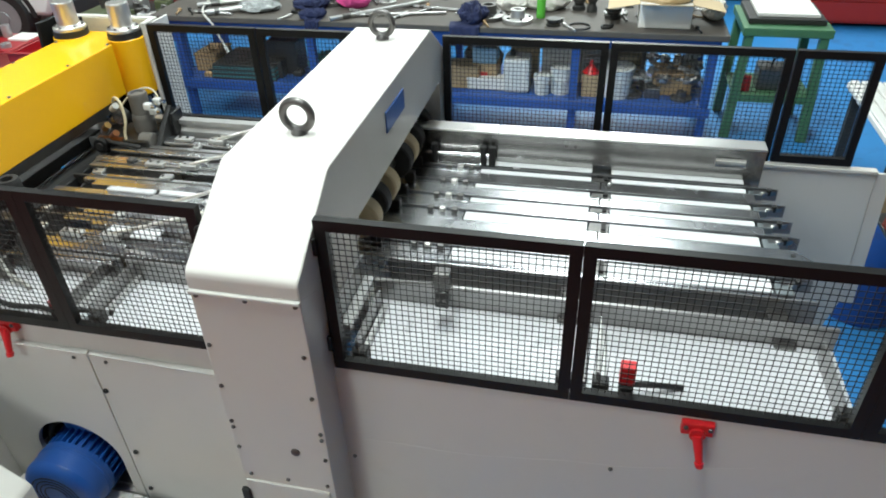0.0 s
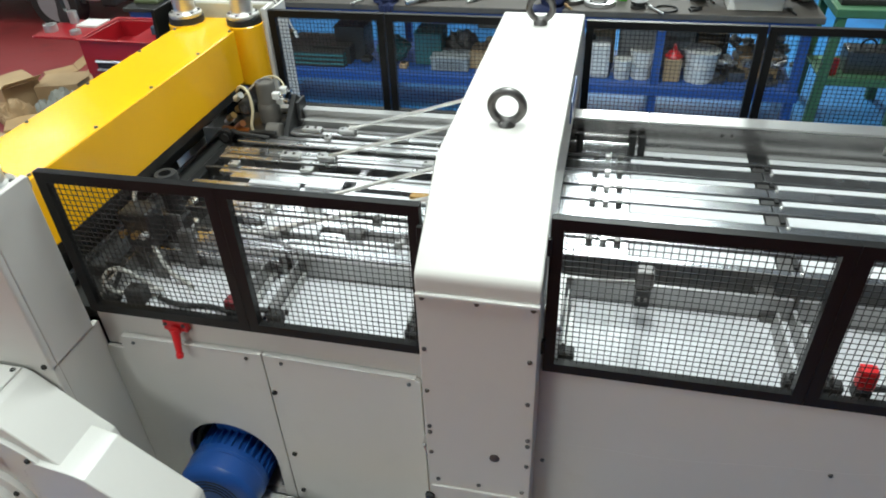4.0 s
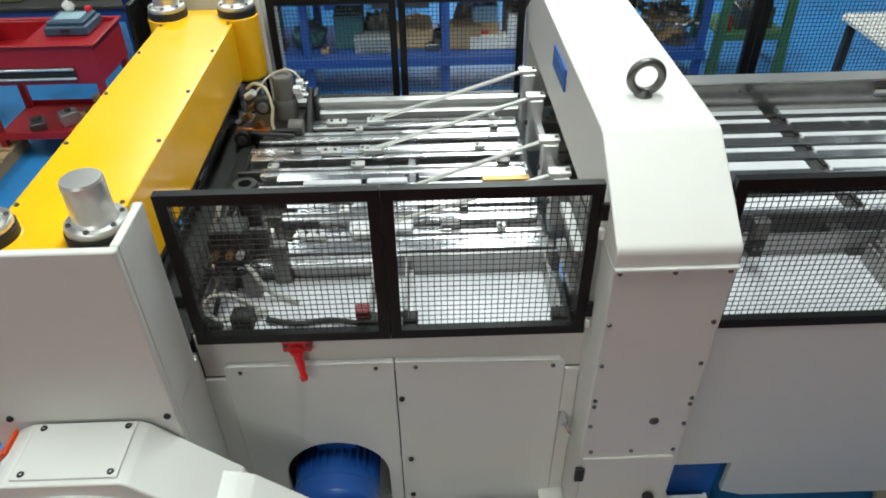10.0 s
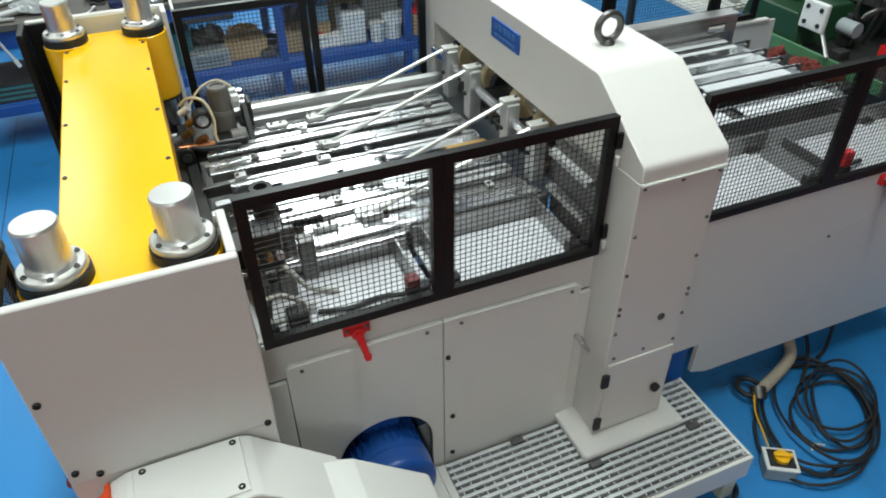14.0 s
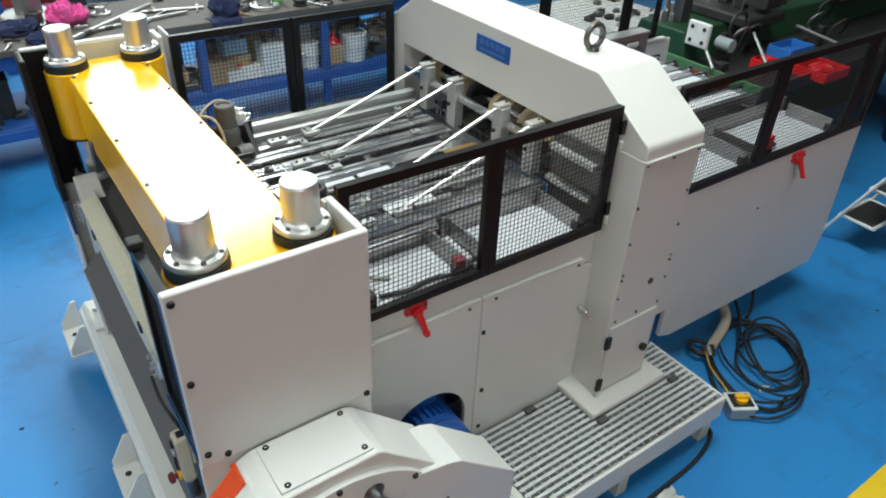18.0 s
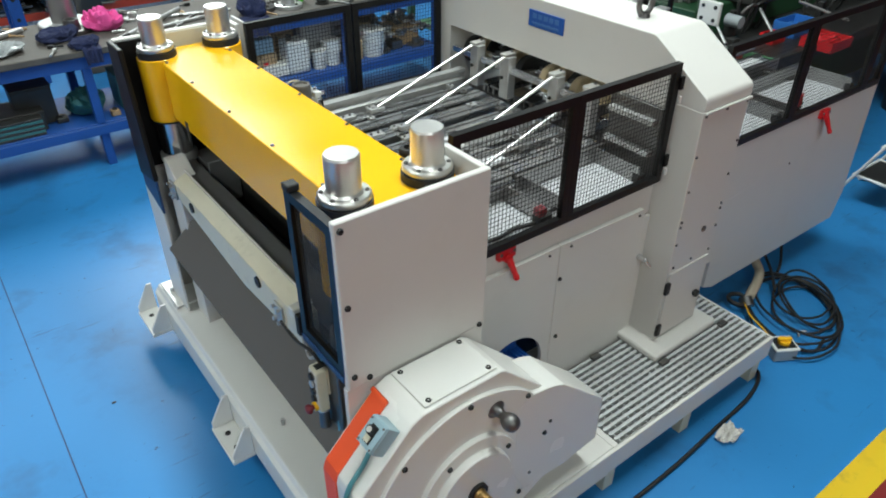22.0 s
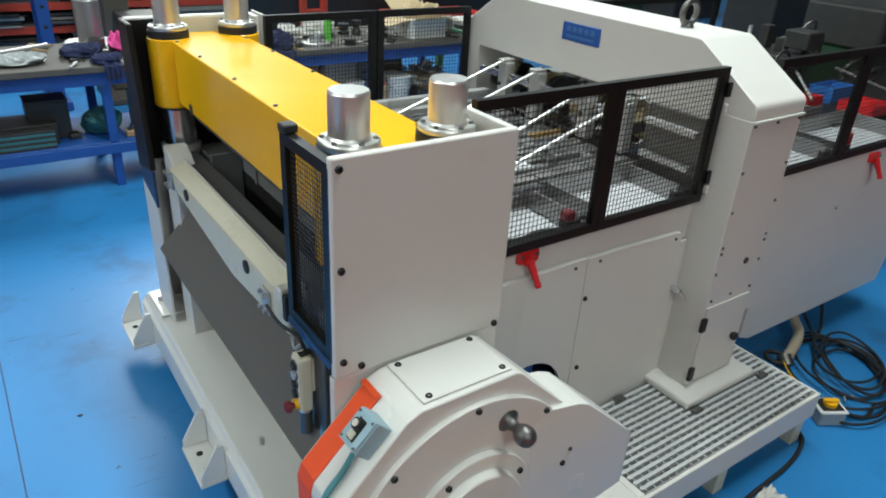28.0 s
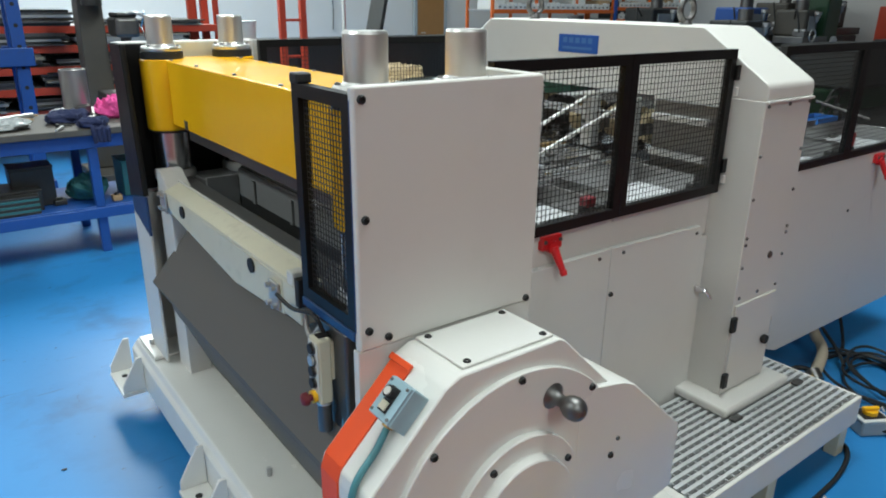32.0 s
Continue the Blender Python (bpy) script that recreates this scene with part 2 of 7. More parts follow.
def tube(pts, r, seg=8, bm=None, n=6):
    out = bm or bmesh.new()
    path = smooth_path(pts, n) if n else [Vector(v) for v in pts]
    rings = []
    up = Vector((0, 0, 1))
    for i, c in enumerate(path):
        t = (path[min(i + 1, len(path) - 1)] - path[max(i - 1, 0)]).normalized()
        u = t.cross(up)
        if u.length < 1e-3:
            u = t.cross(Vector((1, 0, 0)))
        u.normalize()
        v = t.cross(u)
        rings.append([out.verts.new(c + r * (math.cos(2 * math.pi * k / seg) * u + math.sin(2 * math.pi * k / seg) * v)) for k in range(seg)])
    for ra, rb in zip(rings, rings[1:]):
        for k in range(seg):
            out.faces.new((ra[k], ra[(k + 1) % seg], rb[(k + 1) % seg], rb[k]))
    out.faces.new(rings[0])
    out.faces.new(rings[-1][::-1])
    return out


def torus(c, axis, R, r, seg=32, ring=10, bm=None):
    out = bm or bmesh.new()
    rows = []
    for i in range(seg):
        a = 2 * math.pi * i / seg
        row = []
        for k in range(ring):
            b = 2 * math.pi * k / ring
            u, v, w = (R + r * math.cos(b)) * math.cos(a), (R + r * math.cos(b)) * math.sin(a), r * math.sin(b)
            p = {"z": (u, v, w), "y": (u, w, v), "x": (w, u, v)}[axis]
            row.append(out.verts.new(Vector(c) + Vector(p)))
        rows.append(row)
    for i in range(seg):
        ra, rb = rows[i], rows[(i + 1) % seg]
        for k in range(ring):
            out.faces.new((ra[k], rb[k], rb[(k + 1) % ring], ra[(k + 1) % ring]))
    return out


# ---- setting ----
H = HALL
# painted floor: blue field, yellow border strip, red aisle
solo("floor", box(H["x0"], H["x1"], H["y0"], H["y1"], -0.2, 0.0), FLOOR_BLUE, "blue painted concrete workshop floor with scuffs", "floor", kind="structure")
solo("floor_marking", box(H["x0"], H["x1"], 0.235, 0.365, -0.01, 0.004), FLOOR_YELLOW, "worn yellow painted border strip on the floor", "floor marking", kind="structure")
solo("aisle", box(H["x0"], H["x1"], H["y0"], 0.235, -0.01, 0.004), FLOOR_RED, "red painted walkway beside the yellow strip", "aisle", kind="structure")
for nm, b in dict(wall_north=(H["x0"], H["x1"], H["y1"], H["y1"] + 0.2, 0, H["top"]), wall_south=(H["x0"], H["x1"], H["y0"] - 0.2, H["y0"], 0, H["top"]),
                  wall_west=(H["x0"] - 0.2, H["x0"], H["y0"], H["y1"], 0, H["top"]), wall_east=(H["x1"], H["x1"] + 0.2, H["y0"], H["y1"], 0, H["top"])).items():
    solo(nm, box(*b), WALL_WHITE, "white painted workshop wall", "wall", kind="structure")
solo("ceiling", box(H["x0"], H["x1"], H["y0"], H["y1"], H["top"], H["top"] + 0.2), CEIL, "pale metal roof of the hall", "ceiling", kind="structure")

# ---- the machine ----
machine = thing("press_machine", (-0.8, 2.0, 0.0), "white enamelled press with yellow crosshead and black mesh guards", "machine")


def shared(name, bm, mat):
    return finish_mesh(bm, name, mat)


def piece(name, me, at, parent, turn=None, label=""):
    """An object of its own on a shared mesh, at a world place under a thing or part."""
    ob = new(name, me)
    ob.parent = parent
    m = Matrix.Translation(Vector(at) - ORIGIN[parent])
    ob.matrix_basis = m @ turn if turn else m
    ORIGIN[ob] = ORIGIN[parent]
    return tagged(ob, label) if label else ob


FACE_Y = pose(0, 0, 0, 90, 0, 0)      # turned to look along -y
FACE_X = pose(0, 0, 0, 0, -90, 0)     # turned to look along -x
SCREW = shared("screw", lathe([(0.0065, -0.002), (0.0065, 0.003), (0.005, 0.005), (0.0028, 0.005), (0.0022, 0.002)], (0, 0, 0), seg=10), STEEL_DARK)
SCREW_BIG = shared("screw", lathe([(0.0088, -0.002), (0.0088, 0.005), (0.007, 0.0075), (0.004, 0.0075), (0.0035, 0.0035)], (0, 0, 0), seg=12), RUBBER)


def screws_y(parent, y, pts, me=SCREW):
    for x, z in pts:
        piece("screw", me, (x, y, z), parent, FACE_Y)


def wire_net(u0, u1, v0, v1, s, axis, pitch=0.0168, w=0.0019):
    """A woven screen in one sheet: flat wires across and along an opening, in the plane s of that axis."""
    verts, faces = [], []

    def bar(a0, a1, b0, b1, d):
        n = len(verts)
        for k in (0, 1):
            for a, b in ((a0, b0), (a1, b0), (a1, b1), (a0, b1)):
                q = s + (k * 2 - 1) * w * 0.4 + d
                verts.append((a, q, b) if axis == "y" else (q, a, b))
        faces.extend([(n, n + 1, n + 2, n + 3), (n + 4, n + 7, n + 6, n + 5), (n, n + 4, n + 5, n + 1), (n + 1, n + 5, n + 6, n + 2), (n + 2, n + 6, n + 7, n + 3), (n + 3, n + 7, n + 4, n)])

    nu, nv = max(2, round((u1 - u0) / pitch)), max(2, round((v1 - v0) / pitch))
    for i in range(1, nu):
        u = u0 + (u1 - u0) * i / nu
        bar(u - w / 2, u + w / 2, v0, v1, 0.0)
    for i in range(1, nv):
        v = v0 + (v1 - v0) * i / nv
        bar(u0, u1, v - w / 2, v + w / 2, w * 0.45)
    bm = bmesh.new()
    vs = [bm.verts.new(p) for p in verts]
    for f in faces:
        bm.faces.new([vs[i] for i in f])
    return bm


def picture_frame(u0, u1, v0, v1, bu, bv, s0, s1, axis, bev=0.002):
    """A rectangular frame of one piece."""
    bm = bmesh.new()
    outer, inner = [(u0, v0), (u1, v0), (u1, v1), (u0, v1)], [(u0 + bu, v0 + bv), (u1 - bu, v0 + bv), (u1 - bu, v1 - bv), (u0 + bu, v1 - bv)]

    def ring(pts, s):
        return [bm.verts.new((a, s, b) if axis == "y" else (s, a, b)) for a, b in pts]

    oa, ia, ob_, ib = ring(outer, s0), ring(inner, s0), ring(outer, s1), ring(inner, s1)
    for i in range(4):
        k = (i + 1) % 4
        for f in ((oa[i], oa[k], ia[k], ia[i]), (ob_[i], ib[i], ib[k], ob_[k]), (oa[i], ob_[i], ob_[k], oa[k]), (ia[i], ia[k], ib[k], ib[i])):
            bm.faces.new(f)
    edges = [e for e in bm.edges if abs(e.calc_face_angle(0)) > 0.5]
    bmesh.ops.bevel(bm, geom=edges, offset=bev, segments=1, affect="EDGES", profile=0.5)
    return bm


def guard_door(name, x0, x1, y, z0=1.066, z1=1.552, bar=0.03, hinge=None, net=True):
    d = 0.012
    door = part(name, picture_frame(x0, x1, z0, z1, bar, bar, y - d, y + d, "y"), BLACK, machine, "black framed wire mesh guard door")
    if net:
        part("wire_mesh", wire_net(x0 + bar * 0.7, x1 - bar * 0.7, z0 + bar * 0.7, z1 - bar * 0.7, y, "y"), WIRE, door)
    if hinge is not None:
        for z in (z0 + 0.07, z1 - 0.1):
            part("hinge", box(hinge - 0.012, hinge + 0.012, y - d - 0.012, y - d, z, z + 0.05, 0.003), BLACK, door)
    return door


# -- near side: left bay --
part("upper_strip", box(-2.035, -0.935, 1.341, 1.36, 0.90, 1.066, 0.003), WHITE, machine)
# door pair with an arched motor opening
arc = [(-1.692 + 0.168 * math.cos(a), 0.428 + 0.168 * math.sin(a)) for a in [math.pi * k / 28 for k in range(29)]]
left_poly = [(-1.97, 0.2), (-1.97, 0.944), (-1.962, 0.952), (-1.483, 0.953), (-1.483, 0.2), (-1.524, 0.2)] + arc + [(-1.86, 0.2)]
door_a = part("side_door", prism(left_poly, "y", 1.322, 1.339), WHITE, machine, "white sheet door with arched motor opening")
door_b = part("side_door", prism([(-1.479, 0.2), (-1.479, 0.953), (-0.998, 0.941), (-0.985, 0.93), (-0.985, 0.2)], "y", 1.322, 1.339, 0.002), WHITE, machine)
# bright folded lip along the top of each door
part("door_lip", prism([(-1.962, 0.9525), (-1.484, 0.9535), (-1.484, 0.9575), (-1.962, 0.9565)], "y", 1.320, 1.3405), WHITE_GLOSS, door_a)
part("door_lip", prism([(-1.478, 0.9535), (-0.999, 0.9415), (-0.999, 0.9455), (-1.478, 0.9575)], "y", 1.320, 1.3405), WHITE_GLOSS, door_b)
screws_y(door_a, 1.322, [(-1.925, 0.932), (-1.535, 0.934)])
screws_y(door_b, 1.322, [(-1.42, 0.933), (-1.02, 0.922)])
screws_y(door_b, 1.322, [(-1.466, 0.798), (-1.45, 0.5), (-1.45, 0.3)], SCREW_BIG)
# body behind the doors
part("jamb", box(-2.034, -1.972, 1.326, 1.34, 0.2, 0.899, 0.002), WHITE, machine)
part("jamb", box(-0.983, -0.9395, 1.326, 1.34, 0.2, 0.899, 0.002), WHITE, machine)
part("inner_frame", box(-2.035, -0.94, 1.52, 1.56, 0.2, 1.04, 0.004), NAVY, machine)
part("body_floor", box(-2.03, -0.94, 1.36, 2.74, 0.2, 0.24), WHITE, machine)
# latch beside the column
latch = part("latch", rod((-0.972, 1.285, 0.70), (-0.972, 1.335, 0.70), 0.012, 12), STEEL, machine, "small steel latch knob")
part("lever", rod((-0.972, 1.283, 0.70), (-0.955, 1.268, 0.67), 0.007, 10), STEEL, latch)

guard_door("guard_door", -2.012, -1.484, 1.318, hinge=None)
guard_door("guard_door", -1.4825, -0.95, 1.318, hinge=-0.945)

# red cam handle locks
def cam_handle(x, y, z):
    lk = part("cam_lock", box(x - 0.04, x + 0.04, y - 0.022, y + 0.0, z - 0.012, z + 0.03, 0.004), RED, machine, "red plastic cam lock with lever")
    part("hub", lathe([(0.02, 0.0), (0.02, 0.022), (0.012, 0.03)], (x, y - 0.03, z - 0.004), "y", 16), RED, lk)
    lv = rod((x, y - 0.026, z - 0.004), (x + 0.014, y - 0.056, z - 0.072), 0.014, 14, r2=0.009)
    rod((x + 0.014, y - 0.056, z - 0.072), (x + 0.016, y - 0.061, z - 0.084), 0.0125, 14, bm=lv, r2=0.010)
    part("lever", lv, RED, lk)
    for s in (-0.03, 0.03):
        piece("screw", SCREW, (x + s, y - 0.022, z + 0.015), lk, FACE_Y)


cam_handle(-1.75, 1.343, 1.022)
cam_handle(0.334, 1.314, 1.026)

# -- column and hood --
col = part("column", box(-0.9385, -0.6435, 1.187, 1.6, 0.30, 1.392, 0.003), WHITE, machine, "white sheet-metal column casing with screws")
screws_y(col, 1.187, [(-0.922, 1.376), (-0.79, 1.376), (-0.658, 1.376), (-0.925, 1.21), (-0.661, 1.21), (-0.925, 1.06), (-0.661, 1.06), (-0.925, 0.92), (-0.656, 0.92), (-0.925, 0.895), (-0.656, 0.895), (-0.925, 0.81), (-0.656, 0.81), (-0.91, 0.69), (-0.79, 0.69), (-0.665, 0.69)])
piece("screw", shared("plug", lathe([(0.014, -0.002), (0.014, 0.004), (0.008, 0.008), (0.004, 0.008)], (0, 0, 0), seg=14), STEEL_DARK), (-0.745, 1.187, 0.825), col, FACE_Y)
hatch = part("hatch_door", box(-0.93, -0.66, 1.178, 1.1865, 0.325, 0.665, 0.002), WHITE, col, "white hatch with black hinges")
for z in (0.335, 0.565):
    part("hinge", box(-0.95, -0.922, 1.168, 1.184, z, z + 0.06, 0.004), RUBBER, col)
part("knob", lathe([(0.018, 0), (0.018, 0.012), (0.012, 0.02)], (-0.71, 1.158, 0.477), "y", 16), RUBBER, col, "black hatch knob")
part("drip_edge", box(-0.937, -0.642, 1.176, 1.19, 1.385, 1.395, 0.002), WHITE_GLOSS, machine)
hood_poly = [(1.185, 1.395), (1.185, 1.432), (1.189, 1.444), (1.197, 1.452), (1.45, 1.612), (1.462, 1.617), (2.57, 1.62), (2.582, 1.616), (2.83, 1.452), (2.84, 1.43), (2.84, 1.05), (2.70, 1.05), (2.70, 1.37), (1.62, 1.37), (1.62, 1.30), (1.40, 1.30)]
hood = part("hood", prism(hood_poly, "x", -0.9375, -0.6425, 0.004), WHITE, machine, "white arched hood over the drive rollers")
# blue maker's plate with plain bars
plate = part("maker_plate", prism([(1.918, 1.497), (2.13, 1.497), (2.13, 1.568), (1.918, 1.568)], "x", -0.9435, -0.9375, 0.001), MOTOR_BLUE, machine, "small blue plate with raised border and illegible lettering")


def eye_bolt(x, y, z):
    eb = part("eye_bolt", lathe([(0.024, 0), (0.024, 0.012), (0.018, 0.018), (0.016, 0.022)], (x, y, z), "z", 20), STEEL_DARK, machine, "forged steel lifting eye bolt")
    torus_bm = torus((x, y, z + 0.058), "y", 0.041, 0.0115, 32, 10)
    part("ring", torus_bm, STEEL_DARK, eb)
    return eb


eye_bolt(-0.79, 1.632, 1.612)
eye_bolt(-0.79, 2.44, 1.62)

# -- near side: right bay --
right_poly = [(-0.645, 0.43), (-0.645, 1.066), (0.882, 1.066), (0.944, 0.39), (0.90, 0.222), (-0.30, 0.24), (-0.38, 0.27), (-0.38, 0.43)]
SCUFF = material("paint_scuff", (0.625, 0.605, 0.57), 0.5, spread=0.1)
rp = part("right_side_panel", prism(right_poly, "y", 1.31, 1.33), WHITE, machine, "white side panel with a faint drag line")
line_pts = [(-0.62 + 0.16 * k, 1.3104, 0.772 + 0.0042 * k * k * 0.62 + 0.006 * math.sin(2.1 * k)) for k in range(9)]
part("drag_line", tube(line_pts[:8], 0.0009, 5), SCUFF, rp)
screws_y(rp, 1.31, [(0.14, 0.815), (-0.62, 0.69)])
part("blue_leg_plate", box(-0.645, -0.40, 1.335, 1.35, 0.20, 0.43), MOTOR_BLUE, machine, "blue painted plate under the side panel")
guard_door("guard_door", -0.638, 0.0063, 1.318, hinge=-0.645)
guard_door("guard_door", 0.0077, 0.7033, 1.318)
guard_door("guard_door", 0.7047, 0.878, 1.318)
for z in (1.10, 1.40):
    part("hinge_block", box(-0.662, -0.648, 1.292, 1.31, z, z + 0.03, 0.003), WHITE, machine)
    part("hinge_block", box(-0.954, -0.941, 1.288, 1.304, z, z + 0.03, 0.003), WHITE, machine)

# -- far side --
part("far_side_panel", prism([(-2.035, 0.205), (-2.035, 1.05), (1.125, 1.05), (1.16, 0.40), (1.12, 0.222)], "y", 2.765, 2.785, 0.002), WHITE, machine)
part("far_panel_lip", box(-0.60, 1.125, 2.755, 2.79, 1.0505, 1.0655, 0.002), WHITE, machine)
part("end_flange", prism([(1.127, 1.05), (1.182, 1.05), (1.217, 0.40), (1.162, 0.40)], "y", 2.768, 2.782), WHITE, machine, "folded white end flange of the far panel")
for x0, x1 in ((-2.0, -1.478), (-1.47, -0.95), (-0.64, 0.03), (0.038, 0.71), (0.718, 1.02)):
    guard_door("guard_door", x0, x1, 2.775, 1.075, 1.535)

part("corner_plate", box(-1.998, -1.988, 2.80, 2.925, 1.03, 1.535, 0.002), WHITE, machine, "white upright plate behind the far guard")

# -- trays behind the near guards --
LIP = material("dull_steel", (0.34, 0.335, 0.33), 0.38, metal=0.85, spread=0.15, scale=9)


def tray(x0, x1, back=1.592):
    t = part("tray", box(x0, x1, 1.335, back, 1.04, 1.056, 0.003), TRAY_WHITE, machine, "white sheet metal scrap tray")
    part("back_lip", box(x0, x1, back + 0.002, back + 0.014, 1.035, 1.13, 0.002), LIP, t)
    for x in (x0 + 0.03, x1 - 0.05):
        part("side_wall", box(x - 0.004, x + 0.004, 1.36, 1.593, 1.057, 1.125, 0.001), LIP, t)
        part("slide", box(x + 0.006, x + 0.022, 1.36, 1.59, 1.057, 1.078, 0.003), GALV, t)
        part("slide_stop", box(x - 0.012, x + 0.032, 1.352, 1.385, 1.057, 1.095, 0.004), RUBBER, t)


tray(-2.02, -1.49)
tray(-1.47, -0.97)
tray(-0.62, 0.03, 1.638)
tray(0.045, 0.72, 1.638)
part("tray_divider", box(0.031, 0.044, 1.345, 1.638, 1.045, 1.10, 0.001), LIP, machine)

# casing between the left bay and the column
casing = part("side_casing", box(-0.962, -0.944, 1.345, 1.60, 1.058, 1.36, 0.003), STEEL_DARK, machine, "dark steel casing with angle brackets")
for z in (1.16, 1.29):
    part("angle_bracket", box(-0.99, -0.9625, 1.36, 1.59, z, z + 0.022, 0.002), GALV, casing)
casing_b = part("side_casing", box(-0.647, -0.632, 1.345, 1.60, 1.0, 1.25, 0.003), LIP, machine)
part("angle_bracket", box(-0.6315, -0.60, 1.36, 1.59, 1.16, 1.18, 0.002), GALV, casing_b)
# safety switches inside the guards
DULL_RED = material("dull_red_plastic", (0.16, 0.012, 0.018), 0.5, spread=0.2)


def switch(x, red_big):
    sw = part("safety_switch", box(x - 0.018, x + 0.018, 1.345, 1.39, 1.06, 1.10, 0.004), RUBBER, machine, "red and black safety switch with cable")
    part("switch_body", box(x - 0.02, x + 0.02, 1.35, 1.385, 1.10, 1.10 + red_big, 0.004), RED if red_big > 0.05 else DULL_RED, sw)
    part("cable", tube([(x + 0.02, 1.37, 1.09), (x + 0.06, 1.38, 1.085), (x + 0.11, 1.40, 1.07), (x + 0.15, 1.41, 1.062)], 0.008, 8), RUBBER, sw)


switch(0.15, 0.06)
switch(-1.56, 0.03)
part("cable", tube([(-1.58, 1.37, 1.07), (-1.66, 1.39, 1.066), (-1.75, 1.38, 1.066), (-1.84, 1.40, 1.066)], 0.008, 8), RUBBER, machine)

# -- feed slats, right bay --
def slat(x0, x1, y, w, z, mat=STEEL, name="slat"):
    bm = box(x0, x1, y - w / 2, y + w / 2, z - 0.014, z, 0.0025)
    box(x0 + 0.002, x1 - 0.002, y - w * 0.28, y + w * 0.28, z - 0.045, z - 0.0145, 0.002, bm)
    return part(name, bm, mat, machine)


TEAL_STEEL = material("stained_steel", (0.24, 0.27, 0.28), 0.4, metal=0.7, spread=0.2, scale=18)
SCREW_ALU = shared("screw_alu", lathe([(0.007, -0.002), (0.007, 0.004), (0.004, 0.006), (0.002, 0.006)], (0, 0, 0), seg=12), ALU)
OIL_OR_SHADE = material("oiled_or_shaded_black", (0.03, 0.03, 0.03), 0.35, metal=0.4, spread=0.3, scale=14)
SLAT_STEEL = material("brushed_steel", (0.52, 0.53, 0.545), 0.25, metal=0.95, spread=0.08, scale=5, bump=0.012, bump_scale=160, dirt=(0.3, 0.3, 0.32), dirt_amount=0.35)
# plain white for the narrow strips laid level with the slats
STRIP_WHITE = material("white_slat_strip", (0.62, 0.63, 0.64), 0.4, spread=0.05, scale=10, dirt=(0.5, 0.5, 0.5), dirt_amount=0.2)
RAIL_DARK = material("dark_rail_steel", (0.26, 0.262, 0.27), 0.3, metal=0.92, spread=0.25, scale=14)


def slat_plate(x0, x1, y0, y1, name="slat"):
    bm = box(x0, x1, y0, y1, 1.100, 1.112, 0.001)
    box(x0 + 0.01, x1 - 0.01, y0 + (y1 - y0) * 0.3, y1 - (y1 - y0) * 0.3, 1.06, 1.0995, 0, bm)
    return part(name, bm, SLAT_STEEL, machine)


# from far to near: rail, white strip on its near side, then the plate up to the next rail
for y, wide, next_y, tip_x in ((2.449, 0.030, 2.335, 0.69), (2.33, 0.030, 2.226, 0.695), (2.221, 0.030, 2.125, 0.70), (2.12, 0.056, 1.965, 0.705), (1.885, 0.068, 1.785, 0.70)):
    s1, s0 = y - 0.009, y - 0.009 - wide
    part("white_strip", box(0.088, 0.575, s0, s1, 1.085, 1.1135, 0.001), STRIP_WHITE, machine, "white strip along the feed slats")
    part("white_strip", box(-0.42, 0.012, s0, s1, 1.085, 1.1135, 0.001), STRIP_WHITE, machine, "white strip along the feed slats")
    jb = part("joint_block", prism([(0.016, s0), (0.020, s1), (0.086, s1), (0.080, s0)], "z", 1.08, 1.1125), STEEL_DARK, machine)
    part("joint_clip", box(0.060, 0.076, s0 + 0.006, s1 - 0.002, 1.1128, 1.122, 0.002), RUBBER, jb)
    piece("screw", SCREW_ALU, (0.082, s0 - 0.012, 1.112), jb)
    slat_plate(-0.88, -0.425, s0, s1)
    if s0 - 0.002 - next_y > 0.02:
        slat_plate(-0.88, 0.047, next_y, s0 - 0.002)
        slat_plate(0.052, 0.60, next_y, s0 - 0.002)
    # dark rail carries the shadow line in its colour; steel strip makes the bright edge
    rl_ = part("guide_rail", prism([(-0.76, y - 0.0028), (-0.76, y + 0.0028), (tip_x - 0.03, y + 0.0028), (tip_x, y - 0.0028)], "z", 1.07, 1.1175), RAIL_DARK, machine, "thin steel guide rail with a pointed tip, darkened for its shadow")
    part("rail_cap", box(-0.758, tip_x - 0.03, y + 0.0032, y + 0.0062, 1.09, 1.1165), STEEL, rl_)
    part("end_lug", box(0.585, 0.635, s0, s1, 1.085, 1.1105, 0.003), TEAL_STEEL, machine)
    tip = part("rail_tip", prism([(0.603, y - 0.006), (0.603, y - 0.034), (0.655, y - 0.024), (0.685, y - 0.006)], "z", 1.095, 1.1115), RAIL_DARK, machine)
    part("tip_bolt", rod((0.655, y - 0.016, 1.10), (0.655, y - 0.016, 1.122), 0.009, 12), RUBBER, tip)
    piece("screw", SCREW_ALU, (0.632, y - 0.03, 1.1115), tip)
    for x, m_ in ((-0.56, STEEL_DARK), (-0.515, ALU), (-0.47, STEEL_DARK)):
        part("slot_clip", box(x, x + 0.022, y - 0.027, y - 0.006, 1.1125, 1.128, 0.002), m_, machine)
    part("roller_block", box(-0.70, -0.66, y - 0.035, y - 0.0065, 1.113, 1.15, 0.004), OIL_OR_SHADE, machine)
part("white_strip", box(0.088, 0.575, 2.480, 2.514, 1.085, 1.1135, 0.001), STRIP_WHITE, machine, "white strip along the feed slats")
part("white_strip", box(-0.42, 0.012, 2.480, 2.514, 1.085, 1.1135, 0.001), STRIP_WHITE, machine, "white strip along the feed slats")
slat_plate(-0.88, 0.60, 2.456, 2.478)
